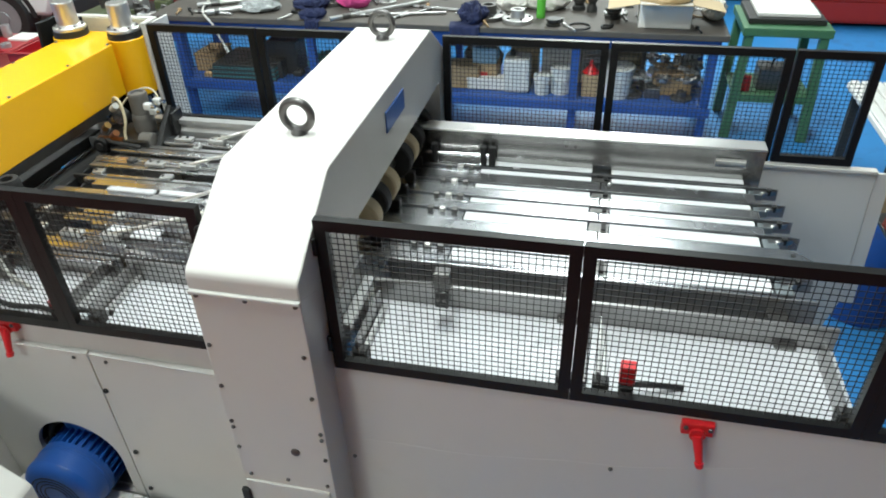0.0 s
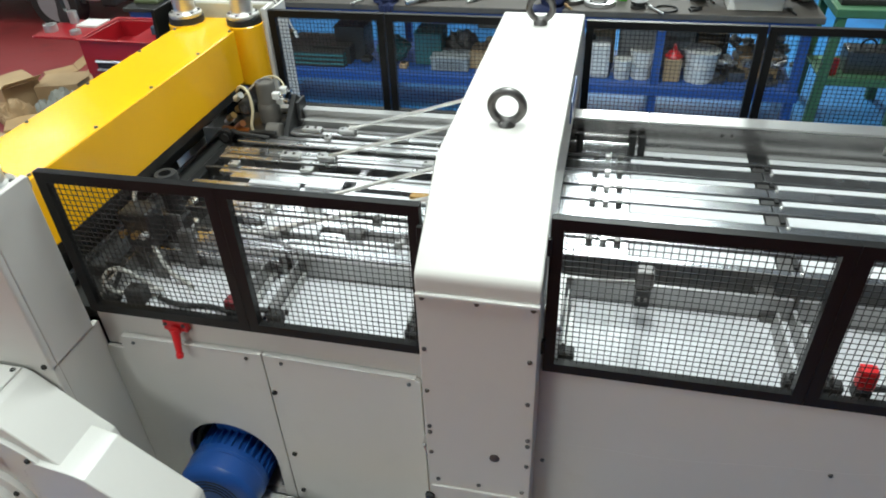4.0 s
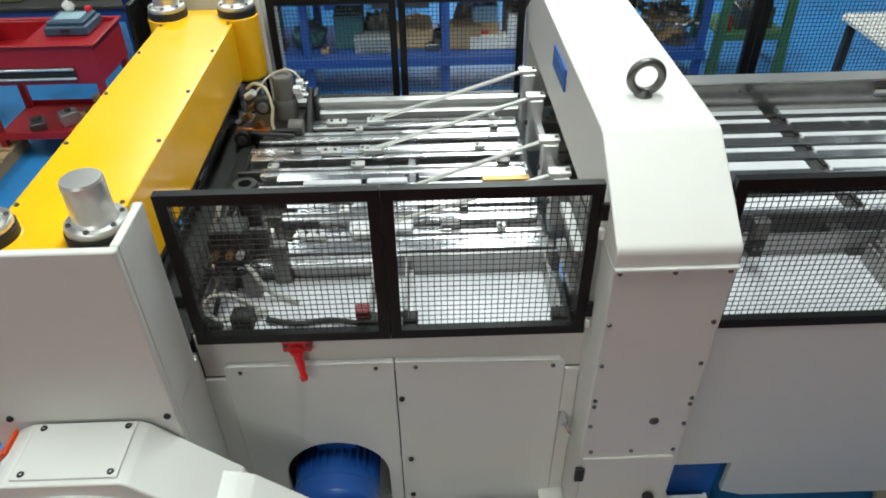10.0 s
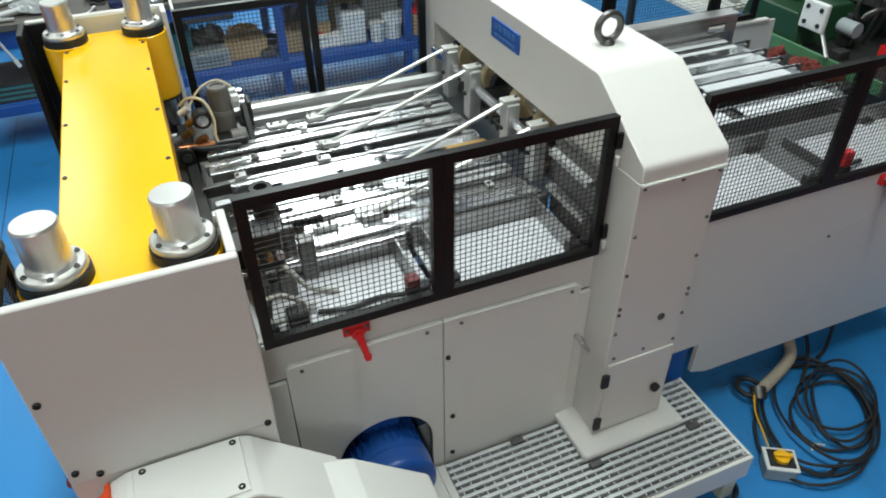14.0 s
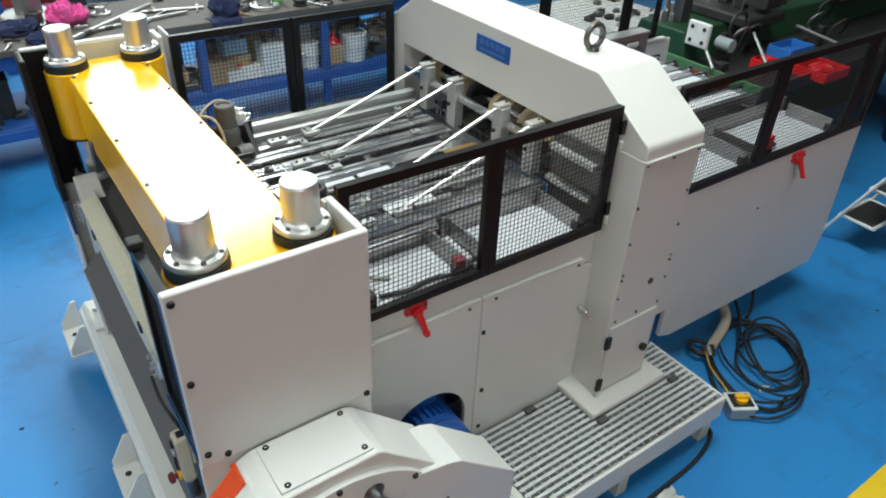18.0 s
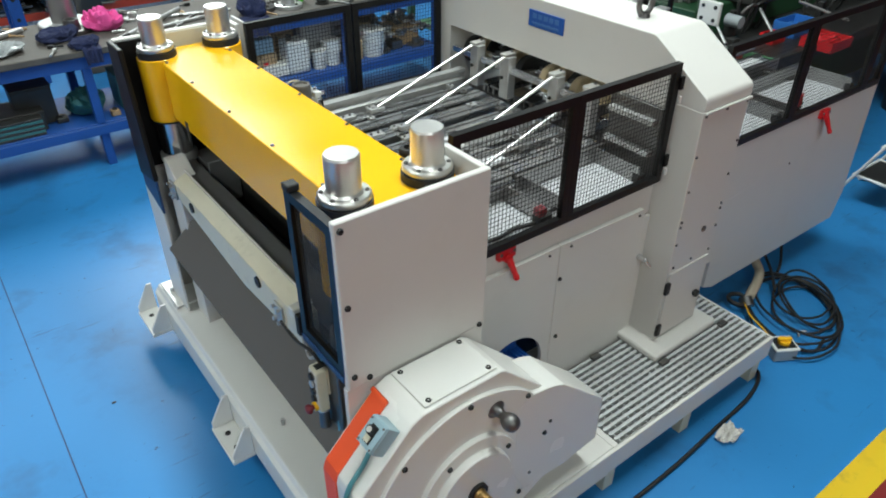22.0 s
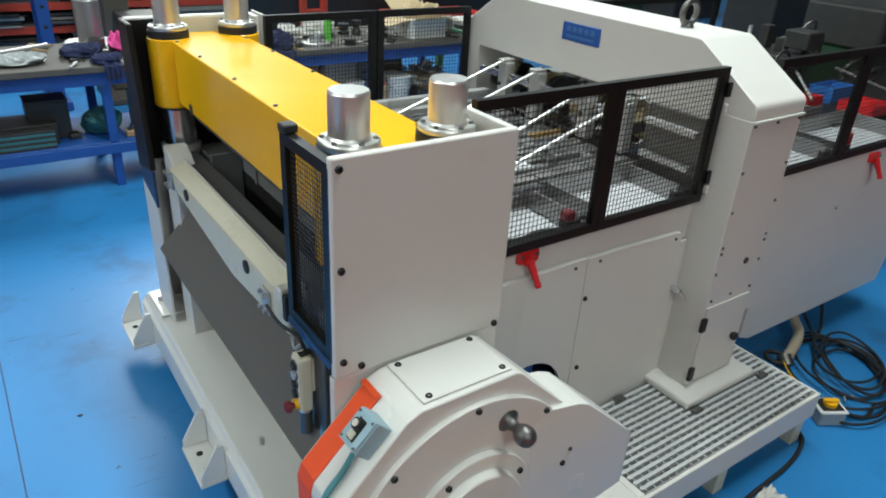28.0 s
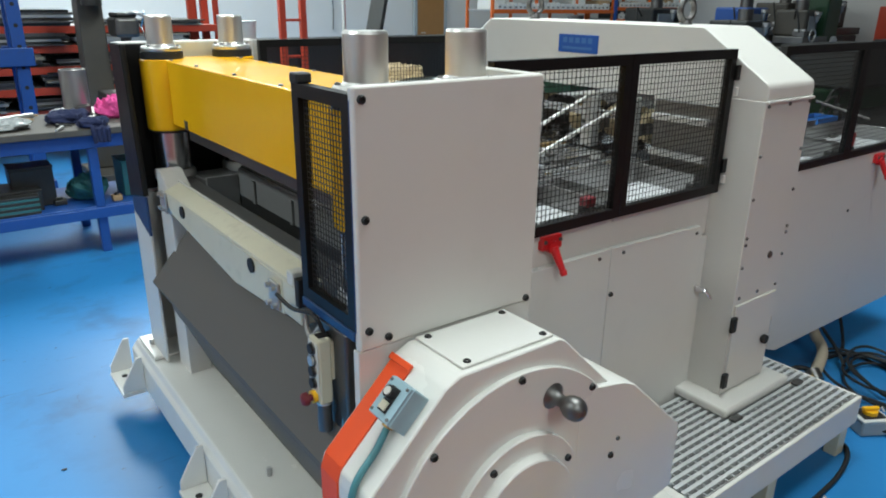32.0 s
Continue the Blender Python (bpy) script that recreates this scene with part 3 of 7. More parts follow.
slat_plate(-0.88, -0.425, 2.480, 2.514)
front = part("front_plate", prism([(0.60, 2.052), (0.60, 1.965), (0.745, 1.965), (0.70, 2.03), (0.66, 2.052)], "z", 1.100, 1.112), SLAT_STEEL, machine)
part("hole", rod((0.668, 2.02, 1.1122), (0.668, 2.02, 1.1135), 0.008, 14), RUBBER, front)
part("front_face", box(-0.62, 0.70, 1.782, 1.790, 0.98, 1.111, 0.001), LIP, machine, "grey upright sheet in front of the slats")
part("under_sheet", box(-0.62, 0.68, 1.66, 1.78, 0.97, 0.979), STEEL_DARK, machine)
hb = part("sensor_block", box(-0.412, -0.362, 1.56, 1.60, 1.175, 1.235, 0.004), STEEL_DARK, machine, "dark sensor block on a thin steel rod")
part("sensor_clamp", box(-0.408, -0.366, 1.555, 1.598, 1.115, 1.1745, 0.004), OIL_OR_SHADE, hb)
part("sensor_rod", rod((-0.63, 1.58, 1.17), (-0.4125, 1.58, 1.185), 0.005, 10), STEEL_DARK, hb)
for x in (-0.396, -0.378):
    piece("screw", SCREW, (x, 1.555, 1.145), hb, FACE_Y)
FLANGE = material("bright_flange", (0.72, 0.71, 0.69), 0.33, metal=0.85, spread=0.05)
RAIL_SHEET = material("rolled_sheet", (0.42, 0.41, 0.395), 0.22, metal=0.95, spread=0.07, scale=3, bump=0.02, bump_scale=60)
for x0, x1, z0, z1 in ((-0.72, 0.4645, 1.06, 1.235), (0.465, 0.5745, 1.06, 1.158), (0.465, 0.5745, 1.200, 1.235), (0.575, 0.637, 1.06, 1.235)):
    part("far_rail", box(x0, x1, 2.516, 2.528, z0, z1), RAIL_SHEET, machine, "upright grey sheet along the slats with a slot near its end")
for x0, x1 in ((-0.72, -0.369), (-0.365, 0.637)):
    part("far_rail_flange", prism([(2.508, 1.236), (2.585, 1.236), (2.585, 1.244), (2.508, 1.244)], "x", x0, x1, 0.001), FLANGE, machine)
for x in (-0.095, -0.06):
    piece("screw", SCREW, (x, 2.516, 1.20), machine, FACE_Y)
for x in (-0.42, -0.385, -0.62):
    part("roller_pin", rod((x, 2.485, 1.113), (x, 2.485, 1.19), 0.014, 14), RUBBER, machine)
part("guide_bar", rod((-0.66, 2.485, 1.15), (-0.38, 2.485, 1.15), 0.008, 10), STEEL, machine)
part("under_frame", box(-0.64, 0.66, 1.62, 2.46, 0.92, 0.95), STEEL_DARK, machine)
part("cross_beam", box(0.56, 0.62, 1.62, 2.46, 1.0, 1.07, 0.004), STEEL_DARK, machine)
part("cross_beam", box(-0.05, 0.01, 1.62, 2.46, 1.0, 1.07, 0.004), STEEL_DARK, machine)

# -- roller shaft under the hood --
shaft = part("roller_shaft", rod((-0.80, 1.45, 1.225), (-0.80, 2.68, 1.225), 0.016, 16), STEEL, machine, "steel shaft with cream rollers")
CREAM_ROLL = material("cream_polyurethane", (0.62, 0.50, 0.30), 0.5, spread=0.08, scale=9)
for y, m_ in ((1.72, CREAM_ROLL), (1.90, CREAM_ROLL), (2.095, CREAM_ROLL), (2.355, CREAM_ROLL), (2.60, CREAM_ROLL), (2.66, RUBBER), (2.26, RUBBER)):
    wh = part("roller", lathe([(0.03, -0.02), (0.066, -0.02), (0.07, -0.014), (0.07, 0.014), (0.066, 0.02), (0.03, 0.02)], (-0.80, y, 1.225), "y", 32), m_, shaft)
shaft_b = part("roller_shaft", rod((-0.728, 1.45, 1.215), (-0.728, 2.68, 1.215), 0.014, 16), STEEL_DARK, machine, "dark shaft with cream rollers")
for y, m_ in ((1.86, CREAM_ROLL), (2.08, CREAM_ROLL), (2.36, CREAM_ROLL), (2.28, RUBBER), (2.46, RUBBER), (2.60, RUBBER), (1.97, RUBBER)):
    part("roller", lathe([(0.03, -0.03), (0.066, -0.03), (0.071, -0.024), (0.071, 0.024), (0.066, 0.03), (0.03, 0.03)], (-0.728, y, 1.215), "y", 32), m_, shaft_b)
plate_b = part("maker_plate", prism([(1.943, 1.482), (2.154, 1.482), (2.154, 1.552), (1.943, 1.552)], "x", -0.6425, -0.6375, 0.001), MOTOR_BLUE, machine, "small plain blue plate on the hood")
part("lower_shaft", rod((-0.80, 1.45, 1.04), (-0.80, 2.68, 1.04), 0.03, 16), STEEL_DARK, machine)
part("tie_bar", box(-0.985, -0.965, 1.7, 2.62, 1.262, 1.292, 0.002), STEEL, machine)
for y in (2.432, 2.212, 1.895, 1.695):
    br = part("bearing_bracket", box(-1.0, -0.95, y - 0.028, y + 0.028, 1.14, 1.34, 0.004), GALV, machine, "grey cast bearing bracket")
    part("clamp", box(-1.012, -0.945, y - 0.02, y + 0.02, 1.342, 1.356, 0.003), ALU, br)
    piece("screw", SCREW, (-0.955, y, 1.356), br)
    piece("screw", SCREW_BIG, (-1.0, y + 0.01, 1.24), br, FACE_X)
    part("arm", prism([(-0.95, 1.20), (-0.80, 1.21), (-0.80, 1.24), (-0.95, 1.25)], "y", y - 0.012, y + 0.012, 0.002), STEEL_DARK, br)
# push rods
for y, xb in ((2.437, -1.562), (2.206, -1.562), (1.893, -1.50), (1.69, -1.57)):
    pr = part("push_rod", rod((xb, y, 1.158), (-0.985, y, 1.347), 0.0075, 12), ALU, machine, "slanted bright steel rod")
    part("rod_foot", box(xb - 0.04, xb + 0.03, y - 0.018, y + 0.018, 1.139, 1.160, 0.003), GALV, pr)
    part("rod_foot", box(xb - 0.20, xb - 0.12, y - 0.018, y + 0.018, 1.139, 1.156, 0.003), GALV, pr)
    for s in (-0.18, -0.145, -0.025):
        piece("screw", SCREW, (xb + s, y, 1.157), pr)

# -- feed slats, left bay --
# STEEL_DARK rows: dark strips set lower in the slots for their shade
LEFT = [(1.69, 0.05, STEEL), (1.748, 0.03, STEEL_DARK), (1.81, 0.05, STEEL), (1.888, 0.055, STEEL), (1.952, 0.02, STEEL_DARK), (1.985, 0.03, STEEL), (2.093, 0.052, STEEL), (2.127, 0.012, STEEL_DARK), (2.206, 0.055, STEEL), (2.254, 0.026, STEEL),
        (2.291, 0.03, STEEL_DARK), (2.352, 0.066, STEEL), (2.404, 0.026, STEEL_DARK), (2.452, 0.062, STEEL), (2.503, 0.03, STEEL_DARK)]
RAIL_STEEL = material("brushed_rail", (0.72, 0.725, 0.735), 0.27, metal=0.97, spread=0.12, scale=7, bump=0.012, bump_scale=160)
rng = random.Random(5)
for y, w, m_ in LEFT:
    fr = slat((-2.06 if y > 1.9 else -1.86) + rng.uniform(0.0, 0.1), -1.01, y, w, 1.135 if m_ is STEEL else 1.118, RAIL_STEEL if m_ is STEEL else m_, "feed_rail")
    if m_ is STEEL and w > 0.045:
        part("rail_groove", box(-2.0, -1.02, y - 0.004, y + 0.004, 1.1355, 1.1375), STEEL_DARK, fr)
        for k in range(3):
            x = -1.95 + 0.37 * k + rng.uniform(-0.1, 0.1)
            cl = part("rail_clamp", box(x, x + rng.uniform(0.02, 0.05), y + w / 2 - 0.018, y + w / 2 + 0.014, 1.1357, 1.15, 0.002), rng.choice([GALV, STEEL_DARK, ALU]), fr)
            piece("screw", SCREW, (x + 0.01, y + w / 2 - 0.004, 1.15), cl)
part("under_sheet", box(-1.80, -1.0, 2.0, 2.065, 1.03, 1.036), TRAY_WHITE, machine, "pale sheet under the feed rails")
part("far_extrusion", prism([(2.53, 1.08), (2.53, 1.14), (2.545, 1.15), (2.545, 1.165), (2.535, 1.17), (2.535, 1.19), (2.575, 1.19), (2.575, 1.175), (2.60, 1.175), (2.60, 1.08)], "x", -1.93, -0.97, 0.001), GALV, machine, "grooved grey aluminium extrusion")
for x in (-1.44, -1.02):
    part("cross_bar", box(x, x + 0.03, 1.66, 2.5, 1.07, 1.10, 0.003), STEEL, machine)
part("stop_block", box(-1.33, -1.27, 1.72, 1.76, 1.12, 1.15, 0.003), STEEL_DARK, machine)
part("brass_strip", box(-1.18, -1.015, 1.982, 2.000, 1.1365, 1.149, 0.002), BRASS, machine, "brass wear strip")
part("brass_strip", box(-1.18, -1.015, 2.004, 2.016, 1.1365, 1.146, 0.002), BRASS, machine)
for x0, x1, y0, y1 in ((-1.62, -1.42, 1.70, 1.76), (-1.80, -1.60, 1.985, 2.012), (-1.58, -1.44, 1.99, 2.018)):
    part("guide_plate", box(x0, x1, y0, y1, 1.137, 1.147, 0.002), TRAY_WHITE, machine)
BRIGHT = material("polished_plate", (0.74, 0.75, 0.77), 0.16, metal=0.95, spread=0.05, scale=4, bump=0.01, bump_scale=120)
for x0, x1, y0, y1 in ((-1.84, -1.50, 1.660, 1.672), (-1.79, -1.30, 1.716, 1.733), (-1.72, -1.02, 1.768, 1.786), (-1.80, -1.40, 1.838, 1.858), (-1.62, -1.05, 1.914, 1.94), (-1.90, -1.45, 2.03, 2.066), (-1.40, -1.02, 2.03, 2.068)):
    part("bright_strip", box(x0, x1, y0, y1, 1.10, 1.136, 0.001), BRIGHT, machine, "bright polished steel strip")
part("bright_sheet", box(-1.83, -1.50, 1.613, 1.655, 1.1355, 1.138), BRIGHT, machine)
part("bright_sheet", box(-1.46, -1.0, 1.613, 1.655, 1.1355, 1.138), BRIGHT, machine)
nut = part("ring_nut", lathe([(0.03, 1.12), (0.032, 1.13), (0.032, 1.27), (0.038, 1.28), (0.038, 1.335), (0.034, 1.345), (0.02, 1.345), (0.018, 1.32)], (-1.905, 1.685, 0), "z", 28), RUBBER, machine, "black sleeve with a ring nut on top")
part("pivot_block", box(-1.97, -1.85, 1.655, 1.705, 1.10, 1.15, 0.005), STEEL_DARK, machine)
part("front_bar", box(-1.84, -0.985, 1.612, 1.655, 1.105, 1.135, 0.003), STEEL, machine)
part("under_frame", box(-2.04, -0.96, 1.62, 2.6, 0.92, 0.95), STEEL_DARK, machine)
# black here puts the crosshead's shadow into the beam's colour
part("tail_beam", box(-2.09, -2.05, 1.5, 2.70, 1.06, 1.10, 0.004), OIL_OR_SHADE, machine)

# small gear motor near the crosshead
COPPER = material("copper", (0.50, 0.22, 0.10), 0.35, metal=1.0, spread=0.15)
PLUG_WHITE = material("white_connector", (0.62, 0.62, 0.60), 0.4, spread=0.08)
OIL_TAUPE = material("taupe_casting", (0.12, 0.112, 0.10), 0.5, spread=0.2, scale=14)
gm = part("gear_motor", lathe([(0.040, 0.0), (0.040, 0.082), (0.037, 0.09), (0.028, 0.09), (0.026, 0.082), (0.012, 0.082)], (-1.915, 2.465, 1.25), "z", 28), OIL_TAUPE, machine, "small grey gear motor with wiring and fittings")
part("motor_seat", lathe([(0.042, 1.165), (0.046, 1.175), (0.046, 1.235), (0.042, 1.249)], (-1.915, 2.462, 0), "z", 28), OIL_TAUPE, gm)
part("gearbox", box(-2.05, -1.85, 2.36, 2.54, 1.105, 1.164, 0.008), OIL_OR_SHADE, gm)
part("gear_foot", lathe([(0.03, -0.03), (0.034, -0.026), (0.034, 0.026), (0.03, 0.03)], (-1.875, 2.40, 1.15), "x", 20), OIL_TAUPE, gm)
part("side_plate", prism([(2.36, 1.10), (2.56, 1.10), (2.57, 1.23), (2.53, 1.26), (2.45, 1.19)], "x", -1.838, -1.816, 0.004), RUBBER, gm)
part("side_plate", box(-1.815, -1.798, 2.50, 2.58, 1.13, 1.235, 0.004), OIL_OR_SHADE, gm)
for dy, dz in ((2.44, 1.29), (2.47, 1.255), (2.51, 1.285)):
    con = part("connector", box(-1.875, -1.845, dy - 0.014, dy + 0.014, dz - 0.014, dz + 0.014, 0.004), PLUG_WHITE, gm, "white cable connector")
    part("gland", rod((-1.845, dy, dz), (-1.825, dy, dz), 0.009, 12), STEEL, con)
part("end_flange", lathe([(0.03, -0.02), (0.036, -0.015), (0.036, 0.02), (0.026, 0.022), (0.024, 0.01), (0.01, 0.01)], (-1.995, 2.43, 1.235), "y", 24), RUBBER, gm)
part("flange_face", lathe([(0.022, -0.024), (0.022, -0.019), (0.01, -0.018)], (-1.995, 2.43, 1.235), "y", 20), STEEL, gm)
for dx, dy, dz, m_ in ((-2.05, 2.44, 1.215, BRASS), (-2.075, 2.40, 1.19, BRASS), (-2.03, 2.38, 1.165, COPPER), (-2.065, 2.47, 1.25, PLUG_WHITE), (-2.10, 2.42, 1.165, GALV)):
    part("elbow", rod((dx, dy, dz), (dx + 0.034, dy - 0.014, dz + 0.026), 0.014, 14), m_, gm)
part("copper_pipe", rod((-2.10, 2.385, 1.152), (-1.97, 2.365, 1.158), 0.013, 14), COPPER, gm, "copper coloured pipe")
part("valve", rod((-2.08, 2.345, 1.13), (-2.08, 2.385, 1.13), 0.032, 20), OIL_OR_SHADE, gm)
part("valve_cap", rod((-2.08, 2.338, 1.13), (-2.08, 2.3445, 1.13), 0.017, 16), STEEL_DARK, gm)
part("hose", tube([(-2.08, 2.40, 1.15), (-2.03, 2.35, 1.155), (-1.95, 2.345, 1.15), (-1.88, 2.35, 1.14)], 0.009, 8), RUBBER, gm)
CABLE_TAN = material("tan_cable", (0.52, 0.45, 0.30), 0.5, spread=0.08)
CABLE_GREY = material("grey_braided_cable", (0.34, 0.33, 0.31), 0.5, spread=0.35, scale=60)
BRAID = material("black_white_braid", (0.40, 0.39, 0.36), 0.6, spread=0.95, scale=150, bump=0.4, bump_scale=200)
CABLE_WHITE = material("white_cable", (0.62, 0.60, 0.55), 0.45, spread=0.08)
part("wire", tube([(-2.06, 2.48, 1.28), (-2.02, 2.45, 1.315), (-1.975, 2.42, 1.305), (-1.955, 2.395, 1.24), (-1.962, 2.375, 1.18), (-1.945, 2.365, 1.145), (-1.90, 2.36, 1.14)], 0.0062, 8), CABLE_TAN, gm)
part("wire", tube([(-1.87, 2.47, 1.25), (-1.86, 2.52, 1.30), (-1.91, 2.54, 1.33), (-1.98, 2.52, 1.31), (-2.04, 2.48, 1.25)], 0.0045, 8), CABLE_TAN, gm)
# loose wiring behind the left guard
part("braided_cable", tube([(-1.965, 1.61, 1.33), (-1.972, 1.593, 1.30), (-1.976, 1.582, 1.245), (-1.937, 1.555, 1.20), (-1.884, 1.51, 1.15), (-1.845, 1.495, 1.09), (-1.80, 1.49, 1.066), (-1.76, 1.47, 1.065)], 0.0075, 10), BRAID, machine, "black and white braided cable")
part("braided_cable", tube([(-1.86, 1.43, 1.07), (-1.90, 1.41, 1.13), (-1.945, 1.40, 1.165), (-1.985, 1.39, 1.155), (-1.995, 1.375, 1.12), (-1.955, 1.375, 1.09), (-1.90, 1.40, 1.085), (-1.84, 1.43, 1.075)], 0.0075, 10), BRAID, machine, "looped black and white braided cable")
part("slide_block", box(-2.03, -1.86, 1.60, 1.70, 1.08, 1.20, 0.006), OIL_OR_SHADE, machine)
part("slide_block", box(-1.99, -1.89, 1.52, 1.60, 1.16, 1.29, 0.006), OIL_OR_SHADE, machine)
for x in (-1.975, -1.935, -1.905):
    part("fitting", rod((x, 1.515, 1.22), (x, 1.49, 1.225), 0.011, 12), GALV if x > -1.93 else BRASS, machine)
part("strut", rod((-1.985, 1.36, 1.07), (-1.955, 1.45, 1.17), 0.007, 8), RUBBER, machine)
part("slide_rod", rod((-2.02, 1.58, 1.12), (-1.50, 1.58, 1.12), 0.012, 12), STEEL, machine)
for dx, dy in ((-1.98, 1.55), (-1.82, 1.58), (-1.90, 1.52)):
    part("clip_block", box(dx - 0.02, dx + 0.03, dy - 0.015, dy + 0.02, 1.057, 1.12 + (dy - 1.5), 0.004), STEEL_DARK, machine)
part("valve_block", box(-1.93, -1.87, 1.36, 1.41, 1.057, 1.11, 0.006), RUBBER, machine)
part("bracket_plate", box(-1.97, -1.84, 1.60, 1.615, 1.13, 1.24, 0.004), STEEL_DARK, machine)

# -- crosshead with four guide bosses --
HEAD = 1.477      # top of the crosshead, half way along its stroke
outline = [(-2.402, 1.36), (-2.402, 2.655), (-2.364, 2.655), (-2.364, 2.82), (-2.146, 2.82), (-2.146, 2.655), (-2.114, 2.655), (-2.114, 1.36), (-2.146, 1.36), (-2.146, 1.205), (-2.364, 1.205), (-2.364, 1.36)]
ch = part("crosshead", prism(outline, "z", HEAD - 0.230, HEAD, 0.004), YELLOW, machine, "yellow enamelled crosshead beam with small screws")
for x, y in ((-2.398, 1.264), (-2.132, 1.267), (-2.388, 2.752), (-2.116, 2.762)):
    boss = part("guide_boss", lathe([(0.078, HEAD - 0.257), (0.081, HEAD - 0.251), (0.081, HEAD - 0.0015), (0.078, HEAD + 0.001)], (x, y, 0), "z", 40), YELLOW, machine)
    part("seal_ring", lathe([(0.075, HEAD + 0.0015), (0.075, HEAD + 0.026)], (x, y, 0), "z", 40), RUBBER, boss)
    part("flange", lathe([(0.068, HEAD + 0.0265), (0.071, HEAD + 0.030), (0.071, HEAD + 0.042), (0.067, HEAD + 0.046)], (x, y, 0), "z", 40), ALU, boss)
    part("guide_cap", lathe([(0.052, HEAD + 0.0465), (0.047, HEAD + 0.054), (0.047, HEAD + 0.148), (0.044, HEAD + 0.154), (0.02, HEAD + 0.154)], (x, y, 0), "z", 40), ALU, boss, "turned aluminium guide cap")
    for k in range(6):
        a = math.pi / 6 + k * math.pi / 3
        piece("screw", SCREW, (x + 0.059 * math.cos(a), y + 0.059 * math.sin(a), HEAD + 0.046), boss)
    part("lower_seal", lathe([(0.074, HEAD - 0.266), (0.076, HEAD - 0.2575)], (x, y, 0), "z", 36), RUBBER, boss)
    part("guide_column", rod((x, y, 1.066), (x, y, HEAD - 0.2665), 0.066, 32), STEEL, boss)
    part("column_collar", lathe([(0.078, 1.03), (0.078, 1.058), (0.07, 1.0655)], (x, y, 0), "z", 32), GALV, boss)
for y in (1.40, 1.712, 2.035, 2.372, 2.64):
    for x in (-2.388, -2.128):
        piece("screw", SCREW, (x, y, HEAD), ch)
for y in (1.60, 2.50):
    part("lifting_notch", box(-2.4045, -2.4015, y - 0.015, y + 0.015, HEAD - 0.229, HEAD - 0.196, 0.001), STEEL_DARK, ch)

# -- near cover box over the guide columns --
cb = part("cover_front", box(-2.518, -2.032, 1.112, 1.134, 1.0, 1.541, 0.005), WHITE, machine, "white sheet-metal cover with black screws")
screws_y(cb, 1.112, [(-2.501, 1.517), (-2.499, 1.285), (-2.497, 1.045), (-2.055, 1.005 + 0.005), (-2.45, 1.02)], SCREW_BIG)
part("cover_side", box(-2.052, -2.032, 1.1345, 1.305, 1.0, 1.541, 0.004), WHITE, machine)
part("lower_front", box(-2.52, -2.035, 1.118, 1.14, 0.28, 0.998, 0.003), WHITE, machine)
part("lower_side", box(-2.055, -2.035, 1.1405, 1.335, 0.2, 1.0, 0.003), WHITE, machine)
part("cover_clip", box(-2.06, -2.035, 1.29, 1.312, 1.50, 1.535, 0.003), GALV, machine)
# far cover box
fb = part("cover_back", box(-2.52, -2.02, 2.868, 2.89, 0.95, 1.535, 0.005), WHITE, machine, "white far cover, yellow crosshead reflection added in cream")
part("cover_side", box(-2.04, -2.02, 2.78, 2.8675, 0.95, 1.535, 0.004), WHITE, machine)
# cream strip paints the yellow crosshead's reflection onto the white cover
part("inner_lining", box(-2.40, -2.05, 2.862, 2.8675, 1.40, 1.525), CREAM, machine)
part("inner_shield", box(-2.518, -2.402, 2.852, 2.8672, 0.97, 1.528, 0.003), BLACK, machine, "black sheet behind the guide column")
part("inner_shield", box(-2.4015, -2.05, 2.852, 2.8672, 0.97, 1.399, 0.003), BLACK, machine)
part("far_lower_plate", box(-2.52, -2.035, 2.87, 2.89, 0.28, 0.949, 0.003), WHITE, machine)


def end_guard(y0, y1, z0, z1, x, edge):
    """Narrow mesh guard that closes one end of the guide columns."""
    b = 0.028
    g = part("end_guard", picture_frame(y0, y1, z0, z1, b, b, x - 0.012, x + 0.012, "x"), BLACK, machine, "narrow black mesh guard with blue edges")
    part("wire_mesh", wire_net(y0 + 0.012, y1 - 0.02, z0 + 0.012, z1 - 0.012, x, "x", 0.0125, 0.0021), WIRE, g)
    part("edge_strip", box(x - 0.013, x + 0.006, y0 - 0.005, y0 - 0.001, z0, z1 - 0.01, 0.001), edge, g)
    part("bottom_strip", box(x - 0.016, x + 0.01, y0, y1, z0 - 0.022, z0 - 0.001, 0.002), edge, g)
    part("post_cap", box(x - 0.018, x + 0.018, y1 - 0.04, y1 - 0.004, z1 + 0.001, z1 + 0.022, 0.004), RUBBER, g)
    return g


GUARD_BLUE = material("guard_blue", (0.008, 0.045, 0.14), 0.4, spread=0.1)
end_guard(1.13, 1.37, 1.04, 1.525, -2.506, GUARD_BLUE)
far_guard = part("end_shield", prism([(2.66, 0.99), (2.87, 0.95), (2.87, 1.535), (2.72, 1.535)], "x", -2.54, -2.52, 0.004), BLACK, machine, "black sheet end shield")
part("shield_band", prism([(2.665, 0.83), (2.865, 0.89), (2.865, 0.949), (2.665, 0.985)], "x", -2.535, -2.525, 0.002), NAVY, machine, "dark blue band under the end shield")
part("shield_foot", prism([(2.665, 0.29), (2.865, 0.29), (2.865, 0.889), (2.665, 0.829)], "x", -2.535, -2.525, 0.002), WHITE, machine)

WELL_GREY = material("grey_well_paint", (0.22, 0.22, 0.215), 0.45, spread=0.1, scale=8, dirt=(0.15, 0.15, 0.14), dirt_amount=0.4)
